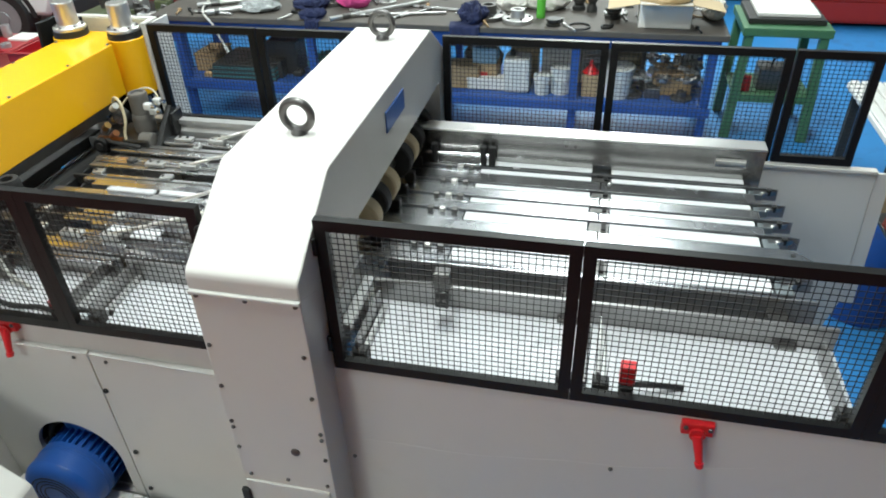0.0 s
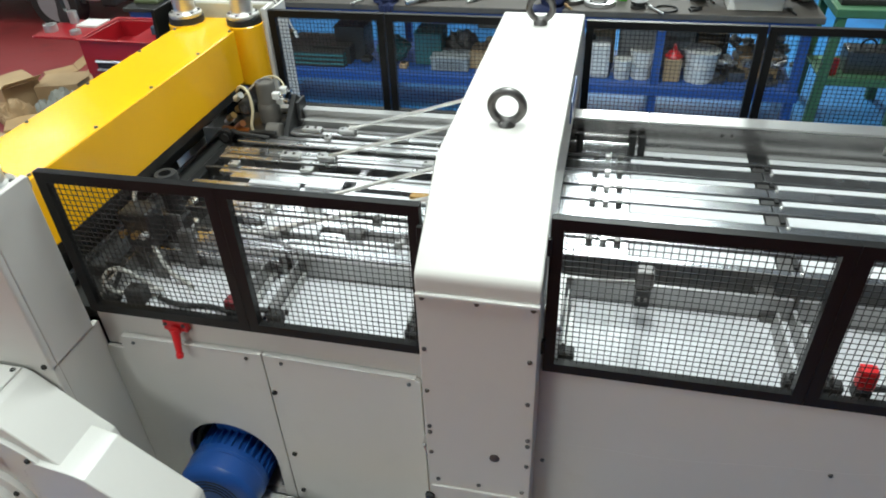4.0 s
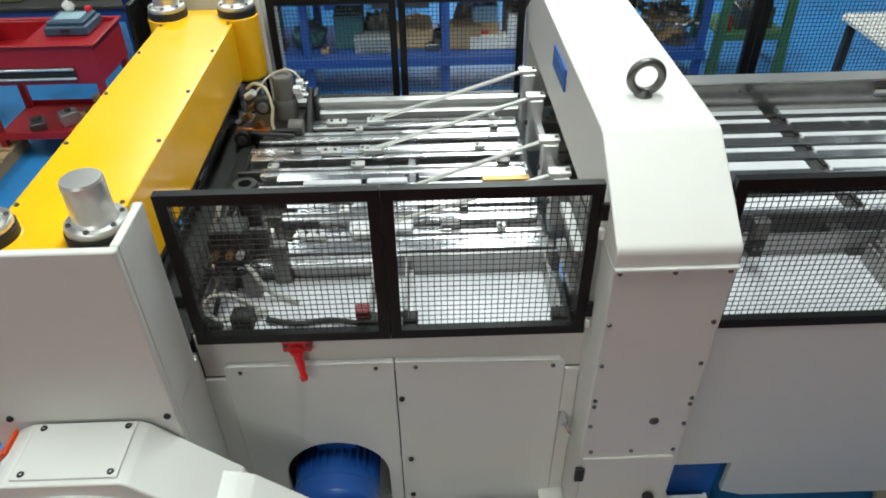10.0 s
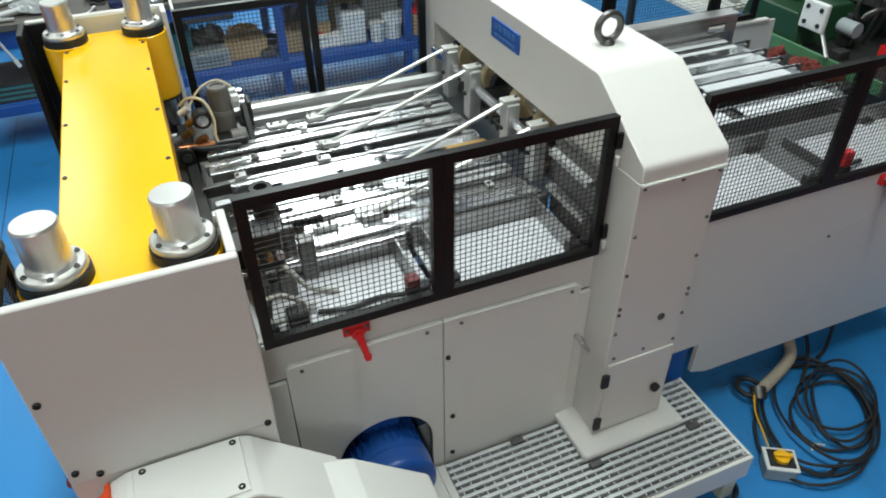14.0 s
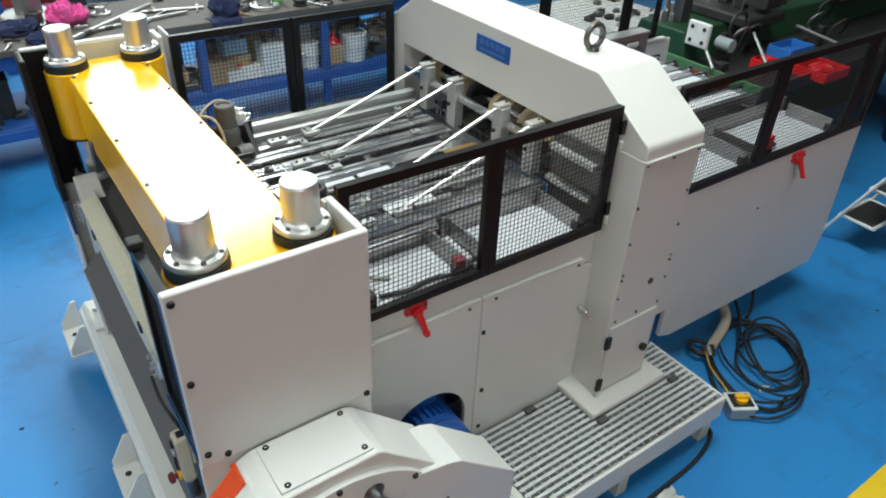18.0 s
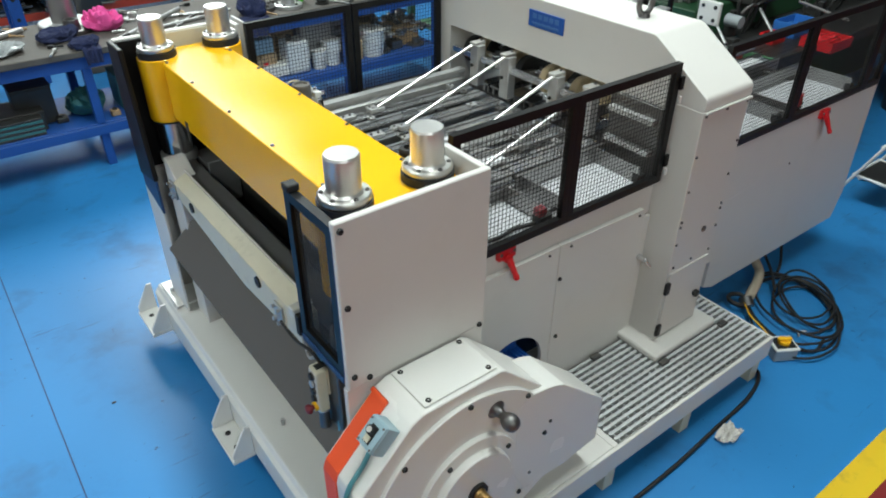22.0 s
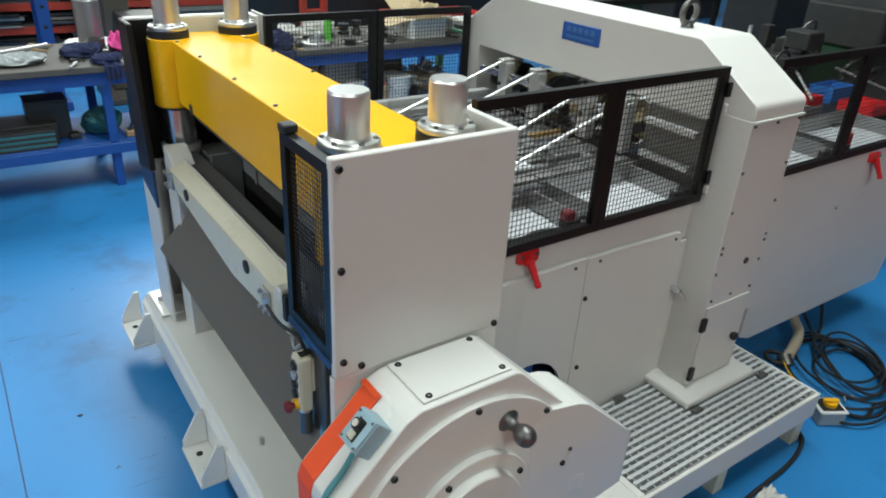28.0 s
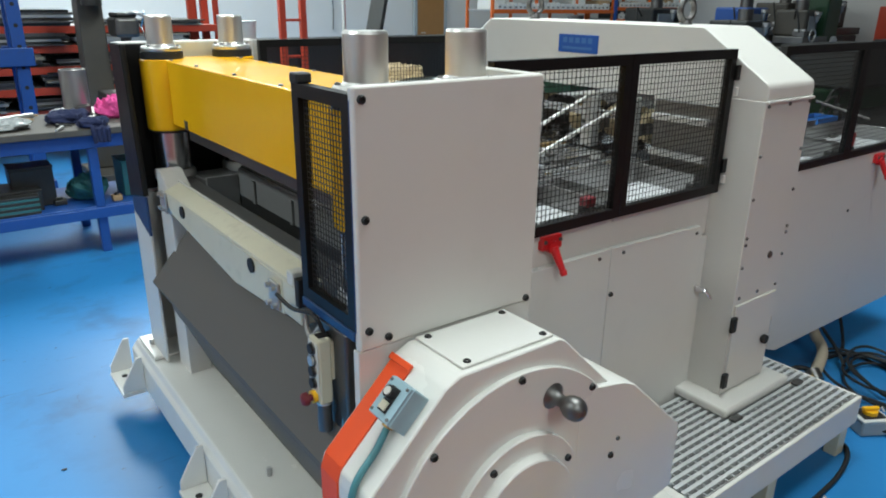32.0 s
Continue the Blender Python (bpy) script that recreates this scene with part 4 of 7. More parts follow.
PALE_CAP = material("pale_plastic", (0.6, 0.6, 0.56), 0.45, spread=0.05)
# near-black: shade under the crosshead put into the colour of the bed
BED_SHADE = material("shaded_bed_iron", (0.05, 0.05, 0.048), 0.4, metal=0.5, spread=0.3, scale=10)
# -- bed, bar and chute at the open end --
part("bolster", box(-2.433, -2.35, 1.36, 2.75, 0.99, 1.04, 0.003), GREY_SHEET, machine, "dark grey bolster plate")
part("bolster", box(-2.19, -2.05, 1.36, 2.75, 0.98, 1.03, 0.004), BED_SHADE, machine)
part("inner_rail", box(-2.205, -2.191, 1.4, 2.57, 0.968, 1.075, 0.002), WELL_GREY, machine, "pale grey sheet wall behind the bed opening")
# lower wall takes the same near-black tone for the shade inside the well
part("inner_wall", box(-2.203, -2.191, 1.4, 2.57, 0.82, 0.967, 0.002), BED_SHADE, machine)
part("well_end", box(-2.329, -2.206, 2.57, 2.584, 0.85, 1.05, 0.002), WELL_GREY, machine)
part("well_end", box(-2.329, -2.19, 2.585, 2.75, 0.99, 1.04, 0.003), GREY_SHEET, machine)
for y in (1.72, 2.08, 2.40):
    part("well_rib", box(-2.2145, -2.2055, y, y + 0.02, 0.968, 1.055, 0.002), WELL_GREY, machine)
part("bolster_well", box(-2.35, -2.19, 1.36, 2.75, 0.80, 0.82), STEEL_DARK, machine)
bar = part("guard_bar", prism([(1.545, 0.918), (1.545, 1.02), (2.52, 1.024), (2.52, 0.985), (2.47, 0.957), (1.89, 0.893)], "x", -2.495, -2.475, 0.003), CREAM, machine, "cream painted front bar with round holes")
part("bar_cap", prism([(-2.498, 1.0245), (-2.442, 1.05), (-2.442, 1.06), (-2.498, 1.0345)], "y", 1.50, 2.53, 0.002), CREAM, bar)
part("bar_lip", box(-2.4415, -2.434, 1.46, 2.55, 1.045, 1.064, 0.001), WHITE, bar)
for y, z in ((2.341, 1.0), (1.742, 0.994)):
    part("hole", lathe([(0.021, -0.002), (0.021, 0.006), (0.016, 0.006)], (-2.499, y, z), "x", 24), RUBBER, bar)
for y, z0, z1 in ((2.545, 0.955, 1.03), (1.585, 0.925, 1.0)):
    pl = part("bar_clamp", box(-2.505, -2.4955, y - 0.028, y + 0.028, z0, z1, 0.003), GALV, machine)
    for dy in (-0.017, 0.017):
        for z in (z0 + 0.013, z1 - 0.013):
            part("bolt", rod((-2.505, y + dy, z), (-2.517, y + dy, z), 0.0075, 6), GALV, pl)
part("bar_end", prism([(-2.495, 0.925), (-2.43, 0.925), (-2.43, 1.04), (-2.495, 1.02)], "y", 1.44, 1.544, 0.004), CREAM, machine)
sw_ = part("limit_switch", box(-2.51, -2.47, 1.415, 1.438, 0.985, 1.06, 0.003), RUBBER, machine, "small black limit switch at the bar end")
part("switch_cap", box(-2.512, -2.475, 1.44, 1.475, 1.035, 1.07, 0.004), PALE_CAP, sw_)
part("switch_cable", tube([(-2.49, 1.425, 0.985), (-2.50, 1.40, 0.94), (-2.505, 1.37, 0.93), (-2.50, 1.33, 0.97)], 0.006, 8), CABLE_GREY, sw_)
part("far_pillar", prism([(2.53, 0.28), (2.66, 0.28), (2.66, 1.09), (2.62, 1.09), (2.53, 1.04)], "x", -2.485, -2.40, 0.004), WHITE, machine)
part("near_pillar", box(-2.505, -2.40, 1.20, 1.33, 0.28, 1.0, 0.006), STEEL_DARK, machine)
CHUTE_GREY = material("matt_grey_sheet", (0.125, 0.11, 0.092), 0.75, spread=0.05, scale=3)
ch_bm = bmesh.new()
for off in (0.0, 0.005):
    rows_ = [[ch_bm.verts.new((x + off, y, z)) for y in (1.14, yl)] for x, z, yl in ((-2.425, 0.955, 2.44), (-2.46, 0.86, 2.50), (-2.545, 0.645, 2.68), (-2.543, 0.635, 2.675), (-2.512, 0.58, 2.56), (-2.508, 0.56, 2.585), (-2.392, 0.29, 2.59))]
    for ra, rb in zip(rows_, rows_[1:]):
        ch_bm.faces.new((ra[0], ra[1], rb[1], rb[0]))
part("chute", ch_bm, CHUTE_GREY, machine, "bent dark grey sheet chute")
base = part("base_beam", prism([(-2.60, 0.115), (-2.60, 0.245), (-2.585, 0.255), (-2.575, 0.28), (-2.34, 0.285), (-2.34, 0.115)], "y", 0.98, 2.98, 0.004), WHITE_GLOSS, machine, "white gloss base beam with bolt feet")
part("base_pad", box(-2.57, -2.40, 2.72, 2.96, 0.285, 0.297, 0.004), WHITE_GLOSS, base)
part("bolt", rod((-2.54, 2.86, 0.29), (-2.54, 2.86, 0.32), 0.011, 10), GALV, base)
part("bolt", rod((-2.49, 1.76, 0.28), (-2.49, 1.76, 0.31), 0.008, 10), GALV, base)
for y in (2.80, 1.83):
    ft = part("mounting_foot", box(-2.695, -2.60, y, y + 0.23, 0.11, 0.128, 0.003), WHITE_GLOSS, machine, "white bolt-down foot with gussets")
    for yy in (y + 0.002, y + 0.216):
        part("gusset", prism([(-2.69, 0.129), (-2.602, 0.129), (-2.602, 0.275), (-2.625, 0.275), (-2.69, 0.16)], "y", yy, yy + 0.012, 0.002), WHITE_GLOSS, ft)
    for dy in (0.07, 0.16):
        part("bolt_hole", lathe([(0.012, 0.0), (0.012, 0.004), (0.008, 0.004)], (-2.65, y + dy, 0.127), "z", 16), RUBBER, ft)
for x, y in ((-2.47, 2.85), (-2.47, 1.2), (-0.8, 1.6), (0.7, 1.7), (0.7, 2.6), (-0.8, 2.6)):
    part("support_leg", box(x - 0.06, x + 0.06, y - 0.06, y + 0.06, 0.0, 0.21 if x > -2 else 0.116, 0.004), MOTOR_BLUE if x > -2 else STEEL_DARK, machine)
part("cross_sole", box(-2.34, -2.04, 1.15, 2.9, 0.116, 0.2, 0.004), WHITE, machine)

part("ram_plate", box(-2.36, -2.14, 1.38, 2.62, 1.19, 1.2335, 0.004), STEEL_DARK, machine)
part("die_block", box(-2.185, -2.06, 1.5, 2.6, 1.0305, 1.075, 0.004), BED_SHADE, machine)
part("bed_end", box(-2.395, -2.05, 2.752, 2.768, 0.25, 1.029, 0.003), STEEL_DARK, machine)
part("bed_back", box(-2.05, -2.04, 1.36, 2.764, 0.25, 1.06, 0.003), STEEL_DARK, machine)
# -- drive cover --
dc_poly = [(-2.40, 0.995), (-2.125, 0.995), (-2.105, 0.985), (-1.90, 0.785), (-1.86, 0.60), (-1.86, 0.36), (-2.0, 0.29), (-2.0, 0.12), (-2.61, 0.12), (-2.622, 0.14), (-2.622, 0.775), (-2.615, 0.80), (-2.437, 0.978)]
dc = part("drive_cover", prism(dc_poly, "y", 0.925, 1.111, 0.004), WHITE_GLOSS, machine, "white glossy drive housing with orange band and crank")
bg = part("belt_guard", prism([(-2.06, 0.80), (-2.01, 0.842), (-1.90, 0.815), (-1.86, 0.80), (-1.645, 0.605), (-1.636, 0.59), (-1.64, 0.395), (-1.80, 0.372), (-2.0, 0.385), (-2.055, 0.5)], "y", 0.9085, 1.075, 0.004), WHITE_GLOSS, dc)
screws_y(bg, 0.9085, [(-1.905, 0.66), (-1.98, 0.46)])
lid = part("top_plate", box(-2.385, -2.13, 0.94, 1.105, 0.9955, 1.002, 0.002), WHITE_GLOSS, machine)
for x in (-2.362, -2.149):
    for y in (0.955, 1.09):
        piece("screw", SCREW_BIG, (x, y, 0.998), lid)


def ring_face(cx, cz, r0, r1, ya, yb, a0=0.0, a1=360.0, seg=64):
    bm = bmesh.new()
    rows = []
    n = seg
    for i in range(n + 1):
        a = radians(a0 + (a1 - a0) * i / n)
        c, s = math.cos(a), math.sin(a)
        rows.append([bm.verts.new((cx + r * c, y, cz + r * s)) for r, y in ((r0, yb), (r0, ya), (r1, ya), (r1, yb))])
    for p, q in zip(rows, rows[1:]):
        for k in range(4):
            bm.faces.new((p[k], p[(k + 1) % 4], q[(k + 1) % 4], q[k]))
    bm.faces.new(rows[0])
    bm.faces.new(rows[-1][::-1])
    return bm


part("round_lid", lathe([(0.335, 0.006), (0.335, -0.0115), (0.333, -0.0135), (0.3, -0.0135)], (-2.25, 0.923, 0.62), "y", 96), WHITE_GLOSS, dc)
screws_y(dc, 0.9095, [(-2.25 + 0.322 * math.cos(radians(a)), 0.62 + 0.322 * math.sin(radians(a))) for a in (45, 90, 135, 180, 225, 270, 315, 0)], SCREW_BIG)
hub = part("hub_lid", lathe([(0.185, 0.0), (0.185, -0.017), (0.183, -0.019), (0.142, -0.019), (0.140, -0.021), (0.139, -0.042), (0.136, -0.045), (0.04, -0.045)], (-2.25, 0.9094, 0.62), "y", 80), WHITE_GLOSS, machine)
screws_y(dc, 0.8904, [(-2.25 + 0.163 * math.cos(radians(a)), 0.62 + 0.163 * math.sin(radians(a))) for a in (30, 122, 212, 302)], SCREW_BIG)
part("shaft_seal", lathe([(0.034, 0.0), (0.034, -0.012), (0.026, -0.012)], (-2.25, 0.8644, 0.62), "y", 28), RUBBER, hub)
stub = part("encoder_plug", lathe([(0.022, 0.0), (0.022, -0.03), (0.019, -0.034), (0.019, -0.085), (0.014, -0.09)], (-2.25, 0.88, 0.62), "y", 24), BRASS, machine, "brass coloured round plug with black cable")
part("cable", tube([(-2.25, 0.80, 0.62), (-2.24, 0.75, 0.61), (-2.2, 0.71, 0.57), (-2.13, 0.70, 0.5), (-2.03, 0.73, 0.42), (-1.93, 0.80, 0.3), (-1.86, 0.86, 0.16), (-1.8, 0.84, 0.03), (-1.6, 0.80, 0.012), (-1.2, 0.80, 0.012), (-0.9, 0.82, 0.012), (-0.6, 0.84, 0.012), (-0.42, 0.9, 0.012), (-0.40, 1.0, 0.012), (-0.3, 1.15, 0.012)], 0.009, 8), RUBBER, stub)
crank = part("crank_knob", lathe([(0.03, 0.0), (0.032, -0.004), (0.032, -0.022), (0.026, -0.026), (0.018, -0.032), (0.014, -0.045), (0.0145, -0.055), (0.02, -0.062), (0.0255, -0.073), (0.0275, -0.085), (0.0255, -0.097), (0.019, -0.107), (0.008, -0.112)], (-2.15, 0.932, 0.868), "y", 28), STEEL_DARK, dc, "dark turned steel crank knob")
# band along the sloping flank
def flank(s, z_off):
    a, b = Vector((-2.437, 0.978)), Vector((-2.615, 0.80))
    n = Vector((-(b - a).y, (b - a).x)).normalized()
    if n.x > 0:
        n = -n
    p = a + (b - a) * s + n * z_off
    return p.x, p.y


q = [flank(0.02, 0.004), flank(0.98, 0.004), (-2.626, 0.775), (-2.626, 0.16), (-2.619, 0.16), (-2.619, 0.775), flank(0.98, -0.003), flank(0.02, -0.003)]
part("orange_band", prism(q, "y", 1.035, 1.103), ORANGE, dc, "orange band across the housing flank")
part("orange_band_edge", prism([flank(0.0, 0.012), flank(0.06, 0.012), flank(0.06, 0.004), flank(0.0, 0.004)], "y", 1.03, 1.106, 0.002), ORANGE, dc)
BOX_BLUE = material("pale_blue_enamel", (0.30, 0.44, 0.50), 0.4, spread=0.08, scale=12)
p0, p1 = Vector(flank(0.14, 0.0)), Vector(flank(0.48, 0.0))
nrm = (Vector(flank(0.3, 1.0)) - Vector(flank(0.3, 0.0)))
p2, p3 = p1 + nrm * 0.05, p0 + nrm * 0.05
PLASTIC_FACE = material("ivory_plastic", (0.62, 0.60, 0.54), 0.4, spread=0.05)
sb = part("switch_box", prism([tuple(p0), tuple(p1), tuple(p2), tuple(p3)], "y", 0.945, 1.015, 0.003), BOX_BLUE, machine, "pale blue push-button box with conduit")
mid = (p2 + p3) / 2
kb = (p2 - p3).normalized()
def on_lid(name, a, b, y0, y1, d0, d1, m_, parent):
    """A flat piece on the lid of the switch box, from a to b along it and d0 to d1 above it."""
    q = [mid + kb * a + nrm * d0, mid + kb * b + nrm * d0, mid + kb * b + nrm * d1, mid + kb * a + nrm * d1]
    return part(name, prism([tuple(v) for v in q], "y", y0, y1, 0.001), m_, parent)


half = (p2 - p3).length / 2
lid = on_lid("lid", -half + 0.002, half - 0.002, 0.947, 1.013, 0.0005, 0.006, BOX_BLUE, sb)
on_lid("button_plate", -0.026, 0.028, 0.966, 0.994, 0.0065, 0.009, RUBBER, lid)
on_lid("button", 0.006, 0.024, 0.970, 0.990, 0.0095, 0.014, CREAM, lid)
for sg in (-1, 1):
    for y in (0.953, 1.007):
        c = mid + kb * (half - 0.009) * sg + nrm * 0.006
        e = c + nrm * 0.003
        part("lid_screw", rod((c.x, y, c.y), (e.x, y, e.y), 0.0035, 10), STEEL_DARK, lid)
c, e, e2 = mid + kb * -0.012 + nrm * 0.0095, mid + kb * -0.012 + nrm * 0.024, mid + kb * -0.012 + nrm * 0.027
kn = part("knob", rod((c.x, 0.98, c.y), (e.x, 0.98, e.y), 0.013, 20), RUBBER, lid)
part("knob_face", rod((e.x, 0.98, e.y), (e2.x, 0.98, e2.y), 0.0085, 18), PLASTIC_FACE, kn)
TEAL = material("teal_conduit", (0.07, 0.24, 0.27), 0.45, spread=0.1)
c0 = flank(0.50, 0.018)
part("conduit", tube([(c0[0], 0.98, c0[1]), (flank(0.7, 0.012)[0], 0.975, flank(0.7, 0.012)[1]), (flank(0.97, 0.012)[0], 0.97, flank(0.97, 0.012)[1]), (-2.634, 0.968, 0.75), (-2.634, 0.965, 0.6), (-2.634, 0.965, 0.3), (-2.634, 0.965, 0.1)], 0.0075, 8), TEAL, sb)
part("gland", rod((c0[0], 0.98, c0[1]), (flank(0.42, 0.02)[0], 0.98, flank(0.42, 0.02)[1]), 0.013, 12), BRASS, sb)

# -- hand control box by the chute --
KNOB_YELLOW = material("yellow_plastic", (0.85, 0.45, 0.01), 0.4, spread=0.05)
HOSE_BLUE = material("light_blue_hose", (0.10, 0.30, 0.42), 0.45, spread=0.08)
cbx = part("control_box", box(-2.545, -2.513, 1.252, 1.300, 0.812, 0.975, 0.004), CREAM, machine, "cream push-button pendant with red stop knob")
rear = part("rear_box", box(-2.5125, -2.462, 1.256, 1.297, 0.866, 0.966, 0.003), CREAM, cbx)
part("face_strip", box(-2.5475, -2.5455, 1.2535, 1.2985, 0.84, 0.968, 0.001), PLASTIC_FACE, cbx)
for z, m_ in ((0.951, RUBBER), (0.921, GALV), (0.894, RUBBER), (0.864, RUBBER)):
    bt_ = part("button", rod((-2.548, 1.277, z), (-2.556, 1.277, z), 0.012, 16), m_, cbx)
    part("button_ring", torus((-2.549, 1.277, z), "x", 0.0135, 0.002, 20, 6), STEEL_DARK, bt_)
part("socket", box(-2.536, -2.498, 1.266, 1.288, 0.9755, 0.978), RUBBER, cbx)
part("stop_ring", rod((-2.546, 1.277, 0.828), (-2.556, 1.277, 0.828), 0.015, 20), KNOB_YELLOW, cbx)
part("stop_knob", lathe([(0.008, 0.0), (0.008, -0.008), (0.016, -0.011), (0.016, -0.020), (0.011, -0.025), (0.003, -0.026)], (-2.556, 1.277, 0.828), "x", 20), DULL_RED, cbx)
cyl_ = part("limit_plunger", rod((-2.527, 1.272, 0.735), (-2.527, 1.272, 0.806), 0.017, 18), STEEL_DARK, cbx)
part("plunger_cap", rod((-2.527, 1.272, 0.8062), (-2.527, 1.272, 0.8115), 0.0185, 20), ALU, cyl_)
el = part("elbow", rod((-2.485, 1.2555, 0.942), (-2.485, 1.236, 0.942), 0.010, 14), BRASS, rear)
part("nut", rod((-2.485, 1.236, 0.95), (-2.485, 1.236, 0.918), 0.011, 6), ALU, el)
part("hose", tube([(-2.485, 1.236, 0.918), (-2.486, 1.235, 0.88), (-2.49, 1.23, 0.82), (-2.50, 1.225, 0.74), (-2.50, 1.22, 0.6)], 0.009, 10), HOSE_BLUE, rear)
part("mount_plate", box(-2.50, -2.46, 1.298, 1.303, 0.76, 0.93, 0.002), MOTOR_BLUE, cbx)
part("hose", tube([(-2.515, 1.28, 0.978), (-2.53, 1.3, 1.02), (-2.535, 1.4, 1.0), (-2.53, 1.5, 1.0)], 0.005, 8), RUBBER, cbx)

# -- platform with bar grating and column foot --
pf = part("platform_frame", box(-2.0, -0.43, 0.885, 0.90, 0.145, 0.262, 0.003), WHITE, machine, "white channel framed platform")
part("frame_end", box(-0.443, -0.43, 0.9005, 1.31, 0.145, 0.262, 0.003), WHITE, pf)
part("frame_end", box(-1.52, -1.49, 0.9005, 1.31, 0.165, 0.2605, 0.003), WHITE, pf)
part("apron", box(-2.0, -1.521, 0.9005, 1.31, 0.10, 0.262, 0.004), WHITE, pf)
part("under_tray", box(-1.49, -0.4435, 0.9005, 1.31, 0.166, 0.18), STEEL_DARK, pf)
for x in (-0.47, -1.0, -1.5, -1.95):
    for y in (0.93, 1.28):
        part("foot", box(x - 0.03, x + 0.03, y - 0.025, y + 0.025, 0.0, 0.165, 0.003), STEEL_DARK if y > 1 else CREAM, pf)
gr = part("grating", box(-1.489, -0.4435, 0.9008, 0.904, 0.235, 0.264), GALV, machine, "galvanised bar grating")
BAR_L = shared("bar", box(-1.488, -0.445, -0.007, 0.007, -0.026, 0.0, 0.001), GRATE)
y = 0.925
while y < 1.30:
    piece("bar", BAR_L, (0, y, 0.264), gr)
    y += 0.0285
CROSS_L = shared("cross_wire", box(-0.002, 0.002, 0.905, 1.305, -0.011, -0.004), GRATE)
CROSS_S = shared("cross_wire", box(-0.002, 0.002, 0.905, 1.09, -0.011, -0.004), GRATE)
for k in range(27):
    x = -1.47 + k * 0.039
    piece("cross_wire", CROSS_L if x < -1.03 or x > -0.57 else CROSS_S, (x, 0, 0.264), gr)
fp = part("foot_plate", box(-1.02, -0.58, 1.105, 1.56, 0.266, 0.30, 0.008), WHITE, machine)
for x, y in ((-0.985, 1.085), (-0.55, 1.085), (-1.2, 1.29)):
    part("grating_clip", box(x - 0.025, x + 0.025, y - 0.016, y + 0.012, 0.2645, 0.278, 0.003), STEEL_DARK, gr)

# -- blue main motor in the arched opening --
MX, MZ = -1.70, 0.385
mo = part("main_motor", rod((MX, 1.27, MZ), (MX, 1.515, MZ), 0.122, 40), MOTOR_BLUE, machine, "blue finned electric motor in the opening")
FIN = shared("fin", box(-0.011, 0.011, -0.115, 0.115, -0.0025, 0.0025), MOTOR_BLUE)
for k in range(32):
    a = 2 * math.pi * k / 32
    piece("fin", FIN, (MX + 0.128 * math.cos(a), 1.40, MZ + 0.128 * math.sin(a)), mo, Matrix.Rotation(-a, 4, "Y"))
part("fan_cowl", lathe([(0.139, 0.04), (0.139, -0.05), (0.134, -0.064), (0.118, -0.078), (0.10, -0.083), (0.05, -0.083)], (MX, 1.255, MZ), "y", 44), MOTOR_BLUE, mo)
part("cowl_band", lathe([(0.1392, 0.02), (0.1415, 0.018), (0.1415, 0.008), (0.1392, 0.006)], (MX, 1.255, MZ), "y", 44), MOTOR_BLUE, mo)
for k in range(4):
    part("cowl_slot", torus((MX, 1.1715, MZ), "y", 0.045 + 0.016 * k, 0.002, 32, 6), RUBBER, mo)
tbx = part("terminal_box", box(MX - 0.06, MX + 0.07, 1.36, 1.49, MZ + 0.12, MZ + 0.175, 0.008), MOTOR_BLUE, mo)
part("terminal_lid", box(MX - 0.065, MX + 0.075, 1.355, 1.495, MZ + 0.1755, MZ + 0.186, 0.004), MOTOR_BLUE, tbx)
part("cable", tube([(MX - 0.06, 1.40, MZ + 0.14), (MX - 0.12, 1.37, MZ + 0.12), (MX - 0.16, 1.36, MZ + 0.0), (MX - 0.17, 1.37, MZ - 0.13)], 0.011, 8), RUBBER, mo)
part("motor_shelf", box(-1.9, -1.45, 1.34, 1.7, 0.2, 0.225), WHITE, machine)

PLATE_PALE = material("pale_print", (0.06, 0.17, 0.42), 0.45, spread=0.05)
for k in range(5):
    part("letter_bar", box(-0.945, -0.9435, 1.945 + k * 0.034, 1.968 + k * 0.034, 1.535, 1.556), PLATE_PALE, plate)
part("letter_bar", box(-0.945, -0.9435, 1.945, 2.105, 1.510, 1.520), PLATE_PALE, plate)

# ---- loose things round the machine ----
CLOTH_WHITE = material("white_cloth", (0.62, 0.60, 0.56), 0.9, spread=0.1, scale=20)
WRAP = material("clear_wrapping", (0.34, 0.36, 0.36), 0.25, spread=0.3, scale=25)
CLOTH_NAVY = material("navy_cloth", (0.015, 0.022, 0.07), 0.9, spread=0.25, scale=20)
CLOTH_PINK = material("pink_cloth", (0.75, 0.09, 0.33), 0.9, spread=0.15, scale=20)
CARD = material("cardboard", (0.42, 0.29, 0.16), 0.8, spread=0.12, scale=8)
CARD_PALE = material("pale_cardboard", (0.52, 0.40, 0.24), 0.8, spread=0.12, scale=9)
PLASTIC_WHITE = material("white_plastic", (0.68, 0.68, 0.65), 0.45, spread=0.06, scale=8, dirt=(0.3, 0.28, 0.25), dirt_amount=0.3)
PLASTIC_GREY = material("grey_plastic", (0.30, 0.33, 0.34), 0.5, spread=0.08)
BEIGE_HOSE = material("beige_sleeve", (0.40, 0.34, 0.26), 0.75, spread=0.15, scale=30)
DARK_GREEN = material("machine_green", (0.012, 0.05, 0.02), 0.45, spread=0.15, scale=8, dirt=(0.02, 0.03, 0.02), dirt_amount=0.6)
STAND_GREEN = material("stand_green", (0.06, 0.17, 0.08), 0.5, spread=0.15, scale=8, dirt=(0.04, 0.05, 0.03), dirt_amount=0.5)
OIL_DARK = material("oily_cast_iron", (0.035, 0.035, 0.033), 0.45, metal=0.3, spread=0.3, scale=10)
